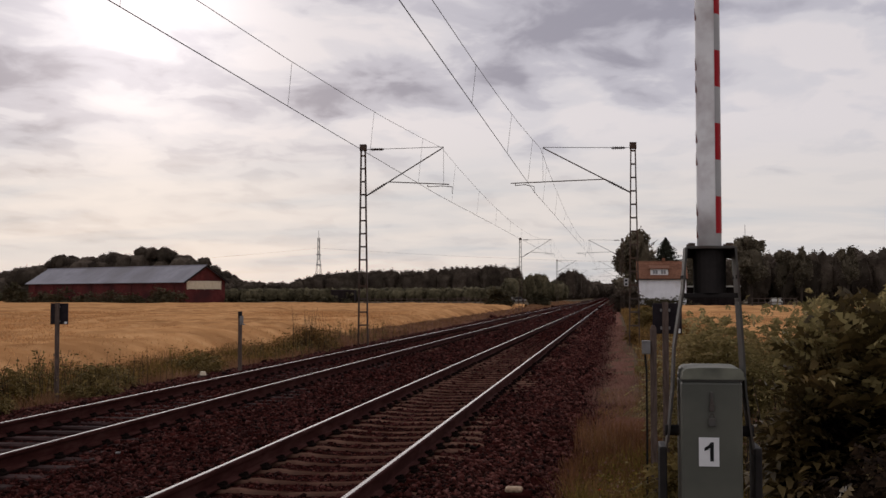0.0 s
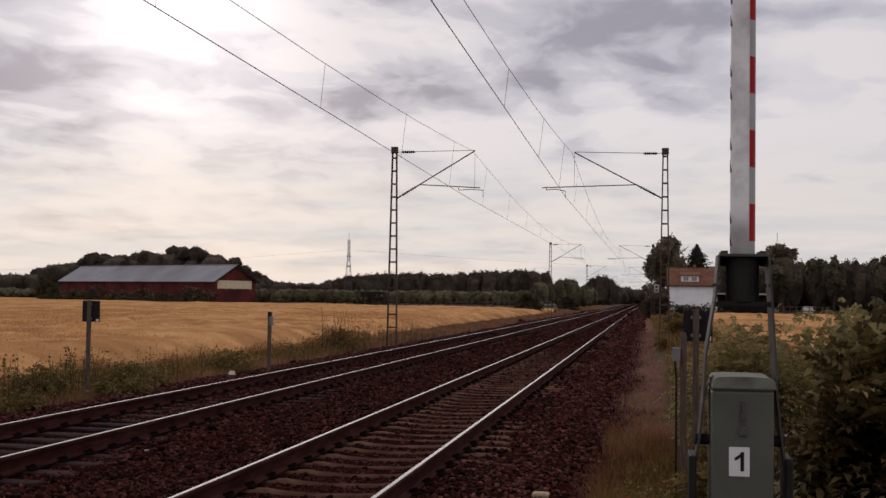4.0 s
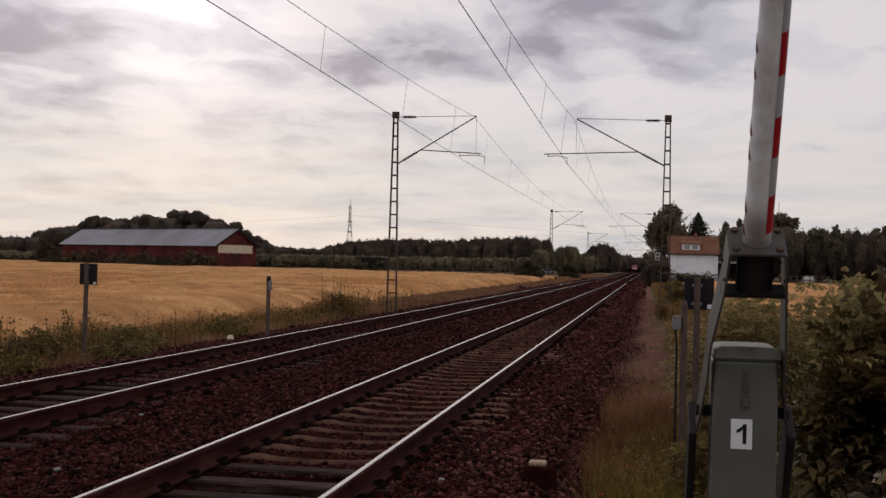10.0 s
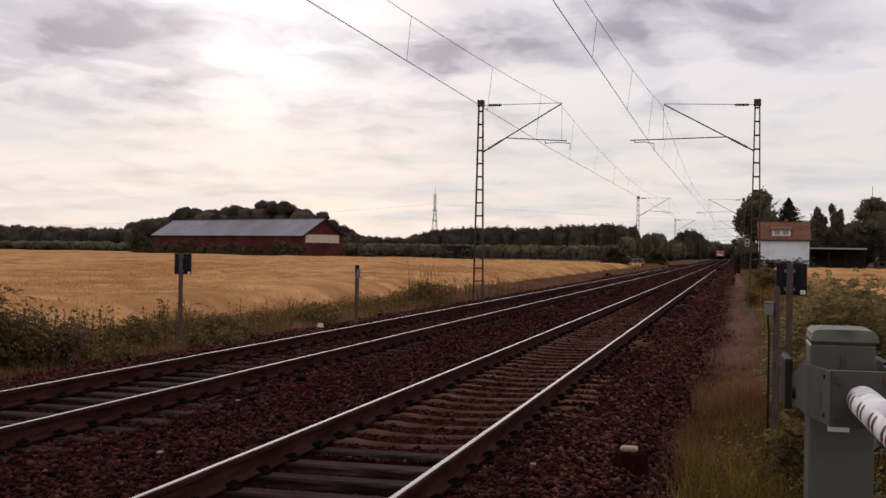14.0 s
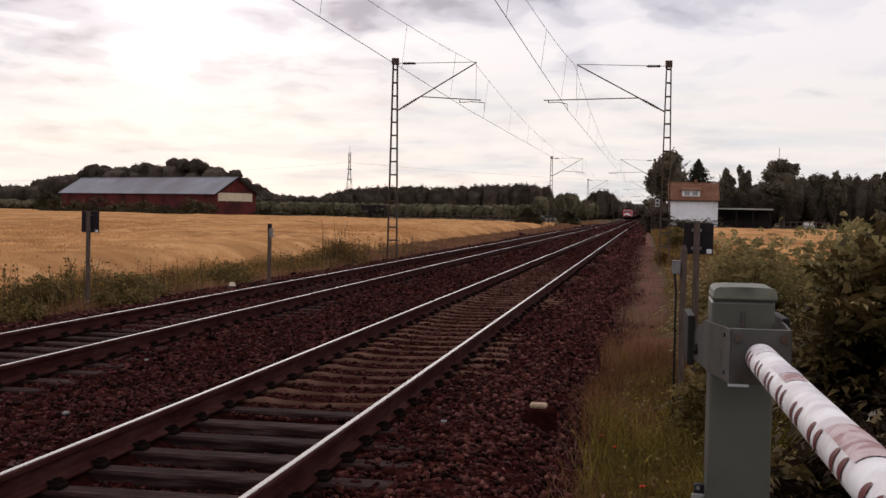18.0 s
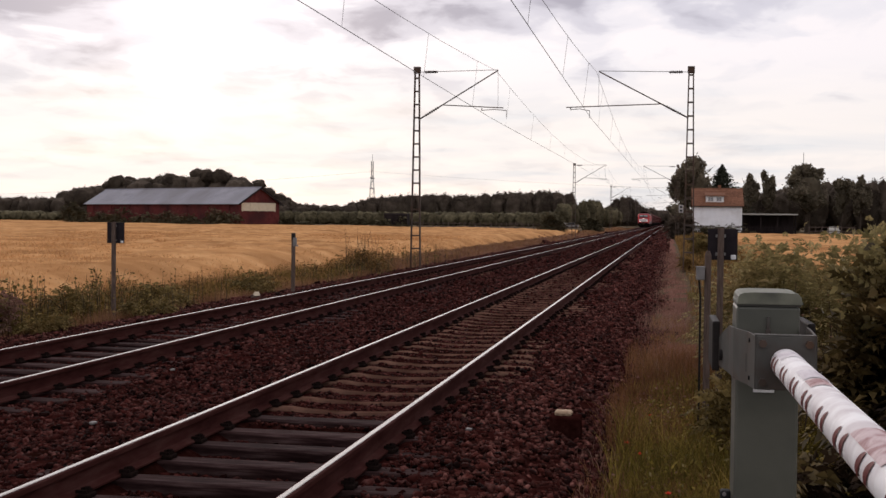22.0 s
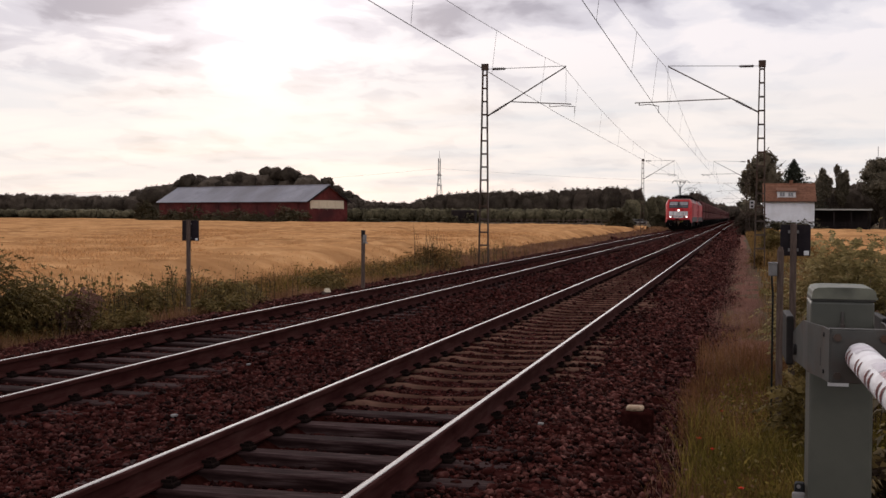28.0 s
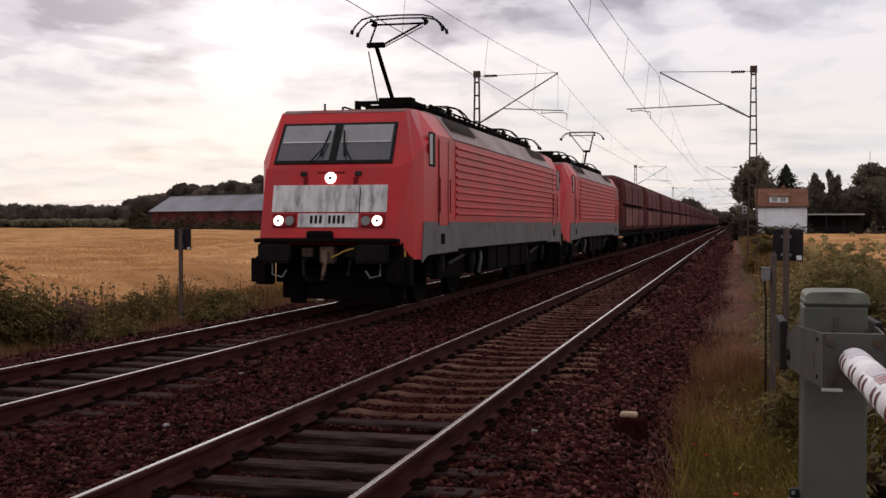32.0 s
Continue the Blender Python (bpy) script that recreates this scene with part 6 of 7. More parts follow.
# ---- plants beside the line ----
def clumped(n, x0, x1, y0, y1, rng, clumps=60, spread=0.25, even=0.4):
    """Points over a strip, part even and part in clumps."""
    k = int(n * even)
    x = [rng.uniform(x0, x1, k)]
    y = [rng.uniform(y0, y1, k)]
    cx, cy = rng.uniform(x0, x1, clumps), rng.uniform(y0, y1, clumps)
    w = rng.integers(0, clumps, n - k)
    sx = cx[w] + rng.normal(0, spread, n - k)
    sx = np.where(sx < x0, 2 * x0 - sx, sx)
    x.append(np.where(sx > x1, 2 * x1 - sx, sx))
    y.append(cy[w] + rng.normal(0, spread * 1.6, n - k))
    return np.concatenate(x), np.concatenate(y)


def sward(name, n, area, h, w, material, label, seed, clumps=60, spread=0.25, even=0.4, lean=0.45, edge=None):
    rng = np.random.default_rng(seed)
    x, y = clumped(n, *area, rng, clumps, spread, even)
    if edge is not None:
        keep = edge(x, y)
        x, y = x[keep], y[keep]
    z = np.maximum(ground_z(x), np.where((x > -8.7) & (x < 2.85), bed_z(x), -9)) - 0.03
    hh = h * (0.65 + 0.5 * (np.sin(x * 2.1 + y * 0.9) * 0.5 + 0.5) + rng.normal(0, 0.1, len(x)))
    return stuff(name, blades(x, y, z, hh, w * (1 + np.maximum(0, y - 8) * 0.018), lean, rng), material, label, "grass")


def compound_leaves(p, out, size, rng, pairs=3):
    """Pinnate leaves: leaflets in pairs along a drooping stalk, each of two folded quads."""
    n = len(p)
    out = out / np.linalg.norm(out, axis=1, keepdims=True)
    side = np.cross(out, np.array([0, 0, 1.0]) + rng.normal(0, 0.25, (n, 3)))
    side /= np.linalg.norm(side, axis=1, keepdims=True) + 1e-9
    up = np.cross(side, out)
    s = (size * rng.uniform(0.7, 1.3, n))[:, None]
    vs = []

    def leaflet(base, d, s2):
        wv = np.cross(d, up)
        wv /= np.linalg.norm(wv, axis=1, keepdims=True) + 1e-9
        tip = base + d * s2 + np.array([0, 0, -0.34]) * s2
        mid = base + d * s2 * 0.45
        vs.append(np.stack([base, mid + wv * s2 * 0.27 + up * s2 * 0.06, tip, mid - wv * s2 * 0.27 + up * s2 * 0.06], 1))

    for k in range(pairs):
        u = (k + 0.6) / pairs
        c = p + out * s * u + np.array([0, 0, -0.50]) * s * u * u
        for sg in (-1, 1):
            d = side * sg + out * 0.45 + rng.normal(0, 0.12, (n, 3))
            d /= np.linalg.norm(d, axis=1, keepdims=True)
            leaflet(c, d, s * 0.52)
    leaflet(p + out * s + np.array([0, 0, -0.50]) * s, out, s * 0.55)
    v = np.concatenate(vs).reshape(-1, 3)
    return v, np.arange(len(v)).reshape(-1, 4)


def build_bush(name, at, radius, height, n, size, material, seed, label, clumps=22, low=0.1, stems=9, pairs=3, squash=1.0, inner=False):
    rng = np.random.default_rng(seed)
    zg = float(ground_z(at[0]))
    t = thing(name, (at[0], at[1], zg), label, "bush")
    bm = B()
    d = rng.normal(size=(clumps, 3))
    d /= np.linalg.norm(d, axis=1, keepdims=True)
    cc = d * rng.uniform(0.35, 0.95, (clumps, 1)) * np.array([radius, radius * squash, height * (1 - low) / 2]) + np.array([0, 0, height * (1 + low) / 2])
    for k in range(stems):
        e = cc[k % clumps]
        tube(bm, [(e[0] * 0.12, e[1] * 0.12, -0.05), (e[0] * 0.4, e[1] * 0.4, e[2] * 0.55), tuple(e)], 0.022, 5, 0.006)
    part("stem", bm, M_BARK, t)
    w = rng.integers(0, clumps, n)
    p = cc[w] + rng.normal(size=(n, 3)) * np.array([radius, radius * squash, height * 0.5]) * 0.20
    keep = p[:, 2] > 0.05
    p = p[keep]
    out = p - np.array([0, 0, height * 0.42]) + rng.normal(0, 0.35 * radius, p.shape)
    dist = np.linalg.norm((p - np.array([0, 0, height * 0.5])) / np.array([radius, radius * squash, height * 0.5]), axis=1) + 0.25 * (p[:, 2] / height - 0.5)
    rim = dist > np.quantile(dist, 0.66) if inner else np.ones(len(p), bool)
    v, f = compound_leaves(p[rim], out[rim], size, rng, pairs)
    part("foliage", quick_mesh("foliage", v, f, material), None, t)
    # leaves deep in the bush take the darker colour, as painted shade
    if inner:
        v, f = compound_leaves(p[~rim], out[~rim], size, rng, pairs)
        part("inner_foliage", quick_mesh("inner_foliage", v, f, M_INNERLEAF), None, t, "brownish inner leaves with shade painted in")
    return t


def build_weed(name, at, n, h, material, seed, label, leaf=0.07, spread=0.35):
    """A stand of upright weeds: stems with leaves up their length."""
    rng = np.random.default_rng(seed)
    zg = float(ground_z(at[0]))
    t = thing(name, (at[0], at[1], zg), label, "weeds")
    bm = B()
    ps = []
    for k in range(n):
        x, y = np.clip(rng.normal(0, spread, 2), -1.6 * spread, 1.6 * spread)
        hh = h * rng.uniform(0.6, 1.15)
        lx, ly = rng.normal(0, 0.10, 2) * hh
        tube(bm, [(x, y, -0.05), (x + lx * 0.4, y + ly * 0.4, hh * 0.6), (x + lx, y + ly, hh)], 0.007, 4, 0.003)
        m = int(16 * hh / 0.8)
        u = rng.uniform(0.15, 1.0, m)
        q = np.stack([x + lx * u, y + ly * u, hh * u], 1) + rng.normal(0, 0.045, (m, 3))
        ps.append(q)
    part("stem", bm, M_BARK, t)
    p = np.concatenate(ps)
    v, f = leaves(p, leaf, up=0.2, slim=0.5, rng=rng)
    part("foliage", quick_mesh("foliage", v, f, material), None, t)
    return t


# near verge beside the barrier
scatter = lambda x, y: (np.sin(x * 917.3 + y * 431.7) * 4375.85) % 1.0
right_edge = lambda x, y: x > 2.58 + 0.16 * np.sin(y * 1.3) + 0.12 * np.sin(y * 3.1) - 0.42 * scatter(x, y) ** 3
strip = lambda x, y: np.abs(x - 2.90 - 0.06 * np.sin(y * 0.8)) < 0.64 * scatter(x, y) ** 0.7
sward("grass", 30000, (2.55, 4.4, 4.4, 12.5), 0.155, 0.008, M_GRASSDK, "lush green verge grass beside the barrier", 61, 130, 0.15, 0.16, 0.9, right_edge)
sward("grass", 9000, (2.4, 4.4, 4.4, 14), 0.16, 0.005, M_GRASS, "yellowing verge grass beside the barrier", 62, 110, 0.10, 0.10, 0.8, right_edge)
sward("dry_grass", 2600, (2.2, 3.4, 4.6, 13), 0.12, 0.0035, M_DRYGRASS, "dry straw-coloured grass at the ballast edge", 63, 80, 0.15, 0.3, 0.9, right_edge)
sward("dry_grass", 5200, (2.1, 3.1, 4.6, 12.5), 0.13, 0.004, M_REDGRASS, "reddish dry stalks at the ballast edge", 64, 60, 0.14, 0.3, 0.9, right_edge)
sward("dry_grass", 13000, (2.1, 3.6, 10.5, 28), 0.22, 0.0024, M_REDGRASS, "hazy reddish seeding grass on the trodden strip", 65, 90, 0.3, 0.4, 0.8, strip)
sward("dry_grass", 7000, (2.1, 3.4, 26, 75), 0.22, 0.004, M_REDGRASS, "hazy reddish seeding grass on the trodden strip", 66, 90, 0.35, 0.5, 0.7, strip)
sward("grass", 3500, (2.5, 3.5, 10, 24), 0.17, 0.005, M_GRASS, "green tufts on the trodden strip", 166, 40, 0.18, 0.15, 0.8)
sward("grass", 8000, (3.3, 8.5, 11, 34), 0.26, 0.008, M_GRASS, "yellowing tall grass behind the barrier", 67, 120, 0.4, 0.6, 0.4)
sward("grass", 12000, (3.45, 9, 30, 120), 0.55, 0.012, M_GRASS, "tall rough grass along the right of the line", 68, 120, 0.7, 0.6, 0.4)
sward("grass", 6000, (3.4, 7.5, 4.2, 10), 0.24, 0.007, M_GRASSDK, "dark green grass under the elder bush", 69, 60, 0.3, 0.6, 0.5)
sward("grass", 9000, (3.4, 7, 120, 190), 0.45, 0.03, M_GRASS, "rough grass beside the distant track", 70, 60, 1.2, 0.6, 0.4)
# verge across the tracks
far_edge = lambda x, y: x < -8.5 + 0.18 * np.sin(y * 0.9) + 0.12 * np.sin(y * 2.3)
sward("grass", 26000, (-10.9, -8.0, 9, 48), 0.22, 0.009, M_GRASS, "rough yellow-green verge grass along the wheat", 71, 160, 0.35, 0.35, 0.4, far_edge)
sward("grass", 14000, (-10.8, -8.4, 9, 48), 0.25, 0.011, M_GRASSDK, "darker green weeds and grass along the wheat", 72, 110, 0.3, 0.2, 0.4, far_edge)
sward("dry_grass", 16000, (-9.1, -8.0, 9, 60), 0.22, 0.007, M_DRYGRASS, "reddish dry grass at the far ballast edge", 73, 90, 0.2, 0.5, 0.5)
sward("dry_grass", 7000, (-10.9, -9.0, 9, 48), 0.26, 0.006, M_DRYGRASS, "straw-coloured seeding grass along the wheat", 74, 80, 0.3, 0.3, 0.35)
sward("dry_grass", 12000, (-11.3, -10.0, 8, 60), 0.30, 0.010, M_STALK, "straw fringe where the wheat meets the verge", 78, 120, 0.4, 0.6, 0.5)
sward("grass", 16000, (-10.4, -8.0, 46, 110), 0.24, 0.013, M_DRYGRASS, "rough verge grass along the distant wheat", 75, 120, 0.5, 0.4, 0.4)
sward("dry_grass", 11000, (-10.6, -7.8, 46, 180), 0.22, 0.014, M_REDGRASS, "dry grass along the distant ballast", 76, 120, 0.6, 0.5, 0.4)
sward("grass", 9000, (-12, -7, 110, 330), 0.26, 0.05, M_DRYGRASS, "rough verge along the far track", 77, 90, 2.0, 0.5, 0.4)

sward("dry_grass", 11000, (2.2, 3.2, 5.0, 15), 0.17, 0.0045, M_RUSSET, "russet tufts in the verge grass", 167, 46, 0.13, 0.12, 0.8, right_edge)
sward("dry_grass", 5000, (2.3, 3.6, 10, 17), 0.30, 0.005, M_RUSSET, "tall russet grass beside the post", 168, 40, 0.2, 0.2, 0.6)
sward("grass", 5000, (2.4, 3.5, 8, 14), 0.26, 0.007, M_GRASSDK, "green tufts round the post foot", 169, 40, 0.16, 0.15, 0.8)
# low broad-leaved weeds in the near verge
for nm, n, area, size, m, lab, sd in (("low_weeds", 9000, (2.65, 4.2, 4.4, 13), 0.035, M_GRASSDK, "low broad-leaved weeds in the verge grass", 171), ("low_weeds", 1100, (2.65, 4.4, 4.4, 12.5), 0.04, M_LEAFLT, "pale low weeds in the verge grass", 172), ("low_weeds", 16000, (-10.8, -8.5, 10, 46), 0.075, M_GRASS, "low broad-leaved weeds along the wheat", 173), ("dry_litter", 500, (2.2, 3.0, 4.5, 14), 0.04, M_REDGRASS, "brown dead leaves at the ballast edge", 174)):
    wr = np.random.default_rng(sd)
    wx, wy = clumped(n, *area, wr, 70, 0.18, 0.25)
    wz = ground_z(wx) + wr.gamma(2.0, 0.05, n)
    stuff(nm, leaves(np.stack([wx, wy, wz], 1), size, up=0.1, slim=0.6, rng=wr), m, lab, "weeds")

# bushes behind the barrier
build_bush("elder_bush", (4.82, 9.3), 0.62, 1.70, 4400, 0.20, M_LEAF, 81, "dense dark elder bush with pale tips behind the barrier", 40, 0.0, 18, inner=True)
# pale shoots over the dark bush, partly sky light put into their colour
build_bush("elder_bush", (4.86, 9.3), 0.60, 1.62, 1100, 0.16, M_LEAFLT, 82, "pale green upper shoots of an elder bush", 16, 0.72, 10)
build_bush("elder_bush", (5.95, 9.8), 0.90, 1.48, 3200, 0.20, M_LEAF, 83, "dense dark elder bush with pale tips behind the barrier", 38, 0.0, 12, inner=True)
build_bush("shrub", (4.02, 13.6), 0.72, 1.76, 3800, 0.10, M_LEAFLT, 84, "pale green feathery shrub in front of the wheat", 24, 0.05, 14)
build_bush("shrub", (4.80, 14.4), 0.78, 1.76, 3800, 0.10, M_LEAFLT, 85, "pale green feathery shrub in front of the wheat", 24, 0.05, 14)
build_bush("shrub", (5.9, 15.2), 0.8, 1.72, 3200, 0.11, M_LEAFLT, 86, "green feathery shrub in front of the wheat", 22, 0.05, 14)
build_bush("shrub", (3.75, 11.9), 0.40, 0.85, 520, 0.09, M_NETTLE, 287, "low green shrub behind the sign post", 14, 0.0, 8)
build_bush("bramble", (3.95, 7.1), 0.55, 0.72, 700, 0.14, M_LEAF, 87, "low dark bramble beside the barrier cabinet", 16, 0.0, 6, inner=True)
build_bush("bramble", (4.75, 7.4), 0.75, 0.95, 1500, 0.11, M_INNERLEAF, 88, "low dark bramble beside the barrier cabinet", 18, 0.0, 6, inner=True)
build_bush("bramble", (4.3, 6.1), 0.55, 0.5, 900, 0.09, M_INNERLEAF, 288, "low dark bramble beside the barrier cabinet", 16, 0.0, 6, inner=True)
build_bush("bramble", (3.45, 10.3), 0.35, 0.6, 360, 0.12, M_NETTLE, 89, "low green bramble at the foot of the post", 12, 0.0, 5)
build_weed("dock_weeds", (4.55, 11.6), 26, 1.05, M_REDGRASS, 289, "brown dead dock stalks between the bushes", 0.03, 0.35)
build_weed("dock_weeds", (4.3, 13.0), 30, 1.25, M_DRYGRASS, 291, "pale dead stalks standing in the feathery shrub", 0.03, 0.4)
build_weed("dock_weeds", (5.1, 13.5), 30, 1.25, M_DRYGRASS, 292, "pale dead stalks standing in the feathery shrub", 0.03, 0.4)
build_weed("dock_weeds", (5.2, 12.4), 26, 1.1, M_DRYGRASS, 290, "straw-coloured dead stalks between the bushes", 0.03, 0.4)
build_bush("shrub", (3.6, 48.5), 0.45, 0.6, 400, 0.13, M_GRASS, 90, "small bush at the foot of the mast", 12, 0.1, 5)
build_bush("shrub", (4.3, 62), 0.6, 0.95, 500, 0.18, M_NETTLE, 91, "small bush beside the distant track", 12, 0.1, 5)
build_bush("shrub", (5.4, 95), 1.1, 0.9, 700, 0.3, M_NETTLE, 92, "bush beside the distant track", 14, 0.1, 5)
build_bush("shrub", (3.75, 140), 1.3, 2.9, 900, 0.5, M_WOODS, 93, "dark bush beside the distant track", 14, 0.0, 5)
build_bush("shrub", (9.5, 176), 4.5, 1.45, 900, 0.5, M_HEDGE, 94, "low garden hedge in front of the house", 24, 0.0, 5, squash=0.4)
# across the tracks
build_bush("nettle_clump", (-9.2, 17.9), 0.7, 0.8, 700, 0.15, M_NETTLE, 95, "tall green nettle clump at the edge of the wheat", 24, 0.0, 10)
build_bush("shrub", (-9.6, 16.5), 1.15, 1.58, 4200, 0.11, M_NETTLE, 96, "dense green shrub at the edge of the wheat", 44, 0.0, 12)
build_weed("dock_weeds", (-9.1, 18.3), 44, 0.95, M_NETTLE, 396, "dense stand of upright dark weeds along the wheat", 0.085, 0.42)
build_weed("dock_weeds", (-9.0, 19.5), 44, 0.90, M_NETTLE, 397, "dense stand of upright dark weeds along the wheat", 0.085, 0.42)
build_weed("dock_weeds", (-8.9, 23.6), 30, 0.95, M_NETTLE, 398, "upright green weeds beyond the sign post", 0.085, 0.4)
build_bush("shrub", (-8.6, 44.2), 1.05, 0.95, 1300, 0.12, M_GRASS, 97, "olive weedy mound beside the catenary mast", 30, 0.0, 12)
build_weed("dock_weeds", (-8.6, 41.0), 40, 0.60, M_NETTLE, 497, "dense upright weeds beside the mast", 0.08, 0.8)
build_weed("dock_weeds", (-8.5, 49.5), 40, 0.95, M_NETTLE, 498, "dense upright weeds beside the mast", 0.08, 0.9)
build_bush("nettle_clump", (-8.95, 21.7), 0.45, 0.70, 480, 0.12, M_NETTLE, 297, "leafy green nettle clump beside the sign post", 16, 0.0, 7)
build_bush("nettle_clump", (-8.75, 25.6), 0.65, 0.55, 520, 0.13, M_NETTLE, 298, "leafy green nettle clump along the wheat", 18, 0.0, 7)
build_bush("nettle_clump", (-7.9, 23.2), 0.45, 0.42, 420, 0.11, M_NETTLE, 299, "low leafy weeds beside the ballast", 14, 0.0, 6)
build_bush("nettle_clump", (-8.1, 19.2), 0.60, 0.42, 520, 0.10, M_NETTLE, 300, "low leafy weeds beside the ballast", 16, 0.0, 6)
build_bush("nettle_clump", (-8.8, 18.9), 0.55, 0.75, 620, 0.11, M_REDGRASS, 301, "brown withered weed clump along the wheat", 16, 0.0, 7)
build_bush("nettle_clump", (-8.5, 31.0), 0.65, 0.55, 460, 0.15, M_NETTLE, 302, "leafy green nettle clump along the wheat", 18, 0.0, 7)
build_weed("dock_weeds", (-8.5, 36.5), 30, 0.55, M_NETTLE, 98, "stand of upright green weeds beside the mast", 0.07, 0.7)
build_weed("dock_weeds", (-8.6, 43.6), 40, 1.6, M_GRASS, 99, "tall dead weed stalks above a shrub", 0.035, 0.4)
build_weed("dock_weeds", (-8.9, 22.2), 16, 0.85, M_NETTLE, 100, "upright green weeds beside the sign post", 0.075, 0.45)
build_weed("dock_weeds", (-7.9, 24.0), 14, 0.62, M_NETTLE, 101, "upright green weeds beside the sign post", 0.075, 0.45)
build_weed("dock_weeds", (-9.2, 20.2), 30, 0.75, M_GRASS, 102, "stand of olive dock weeds along the wheat", 0.065, 0.7)
build_weed("dock_weeds", (-8.7, 26.5), 22, 0.8, M_GRASS, 103, "stand of olive dock weeds along the wheat", 0.065, 0.7)
build_weed("dock_weeds", (-8.6, 53.0), 30, 0.7, M_GRASS, 104, "stand of olive dock weeds along the wheat", 0.075, 1.1)
build_weed("dock_weeds", (-8.7, 60.0), 26, 0.6, M_GRASS, 105, "stand of olive dock weeds along the wheat", 0.075, 1.1)
build_bush("shrub", (-12.9, 160), 1.5, 2.5, 1100, 0.4, M_HEDGE, 106, "rounded green shrub at the corner of the wheat", 20, 0.0, 6)
build_bush("shrub", (-11.5, 215), 2.2, 2.4, 700, 0.6, M_HEDGE, 107, "low shrub beside the distant track", 16, 0.0, 5)
for k in range(11):
    s = k / 10
    build_bush("shrub", (-75 - 40 * s + 1.2 * math.sin(k * 2.3), 200.5 + 22.5 * s), 2.5, 2.5 + 0.7 * math.sin(k * 1.9), 420, 0.5, M_HEDGE, 110 + k, "rounded shrub in front of the barn", 14, 0.0, 4)
build_bush("shrub", (-120.5, 230), 2.4, 4.0, 600, 0.6, M_HEDGE, 125, "tall shrub at the end of the barn", 14, 0.0, 4)
for x, h in ((-68, 1.5), (-64.5, 1.2), (-54, 1.6), (-50, 1.9), (-46, 2.2)):
    build_bush("shrub", (x, 214), 1.7, h, 260, 0.5, M_HEDGE, 130 + int(-x), "low shrub along the far wheat edge", 10, 0.0, 4)


# ---- poppies ----
def build_poppy(at, h, seed):
    rng = np.random.default_rng(seed)
    t = thing("poppy", (at[0], at[1], float(ground_z(at[0]))), "red field poppy in the verge grass", "flower", "poppies in the verge")
    part("stem", tube(B(), [(0, 0, 0), (0.02, 0.01, h * 0.6), (0.01, 0.0, h)], 0.003, 4), M_GRASS, t)
    for k in range(4):
        bm = B()
        a = k * math.pi / 2 + rng.uniform(-0.2, 0.2)
        c, s = math.cos(a), math.sin(a)
        q = [(0, 0, 0), (0.014, 0.012, 0.010), (0.024, 0.0, 0.018), (0.014, -0.012, 0.010)]
        vs = [bm.verts.new((0.01 + x * c - y * s, x * s + y * c, h + z)) for x, y, z in q]
        vs += [bm.verts.new(v.co + Vector((0, 0, -0.002))) for v in vs]
        bm.faces.new(vs[:4])
        bm.faces.new(vs[7:3:-1])
        for i in range(4):
            bm.faces.new((vs[i], vs[(i + 1) % 4], vs[4 + (i + 1) % 4], vs[4 + i]))
        part("petal", bm, M_POPPY, t)


for i, (x, y, h) in enumerate(((2.62, 9.3, 0.20), (2.84, 7.9, 0.20), (2.80, 7.4, 0.19), (2.50, 9.9, 0.18), (2.66, 11.2, 0.2))):
    build_poppy((x, y), h, 200 + i)


# ---- posts, signs and small trackside things ----
def build_sign(at, foot, top, board, label, wide):
    """A board seen from the back on a square post."""
    t = thing("track_sign", (at[0], at[1], foot), label, "sign", "signs turned away from the crossing")
    H = top - foot
    part("post", box(B(), (0, -0.03, H / 2), (wide, 0.05, H), bevel=0.006), M_POST, t, "grey weathered post")
    b = part("board", box(B(), (board[2], 0.02, H - board[1] / 2 - 0.01), (board[0], 0.03, board[1]), bevel=0.006), M_SIGNBACK, t, "dark board seen from the back")
    part("clamp", box(B(), (0, -0.005, H - 0.08), (0.10, 0.02, 0.03)), M_GALV, b)
    part("clamp", box(B(), (0, -0.005, H - board[1] + 0.05), (0.10, 0.02, 0.03)), M_GALV, b)
    part("reflector", box(B(), (board[2] + board[0] / 2 - 0.04, 0.0, H - board[1] + 0.02), (0.05, 0.03, 0.045), bevel=0.006), M_WHITE, b, "small white reflector")


build_sign((3.332, 12.0), -0.46, 1.485, (0.29, 0.31, 0.02), "dark signboard on a weathered post, seen from behind", 0.062)
build_sign((-8.22, 22.2), -0.60, 1.42, (0.37, 0.42, 0.02), "dark signboard on a weathered post beside the wheat", 0.082)


def build_contact_post(at, foot, top):
    t = thing("cable_post", (at[0], at[1], foot), "round-topped weathered post with a grey junction box and cable", "post")
    H = top - foot
    p = rod(B(), (0, 0, 0), (0, 0, H - 0.04), 0.031, 12)
    rod(p, (0, 0, H - 0.04), (0, 0, H), 0.031, 12, 0.016)
    part("post", p, M_POST, t)
    bx = part("junction_box", box(B(), (-0.068, -0.02, H - 0.215), (0.078, 0.08, 0.115), bevel=0.008), M_GALV, t, "grey cast junction box")
    part("lid", box(B(), (-0.068, -0.02, H - 0.152), (0.084, 0.09, 0.015), bevel=0.004), M_GALV, bx)
    part("cable", tube(B(), [(-0.078, -0.02, H - 0.27), (-0.074, -0.02, H - 0.34), (-0.065, -0.02, H - 0.44), (-0.065, -0.02, 0.3), (-0.075, -0.02, 0.0)], 0.011, 6), M_BLACK, t)


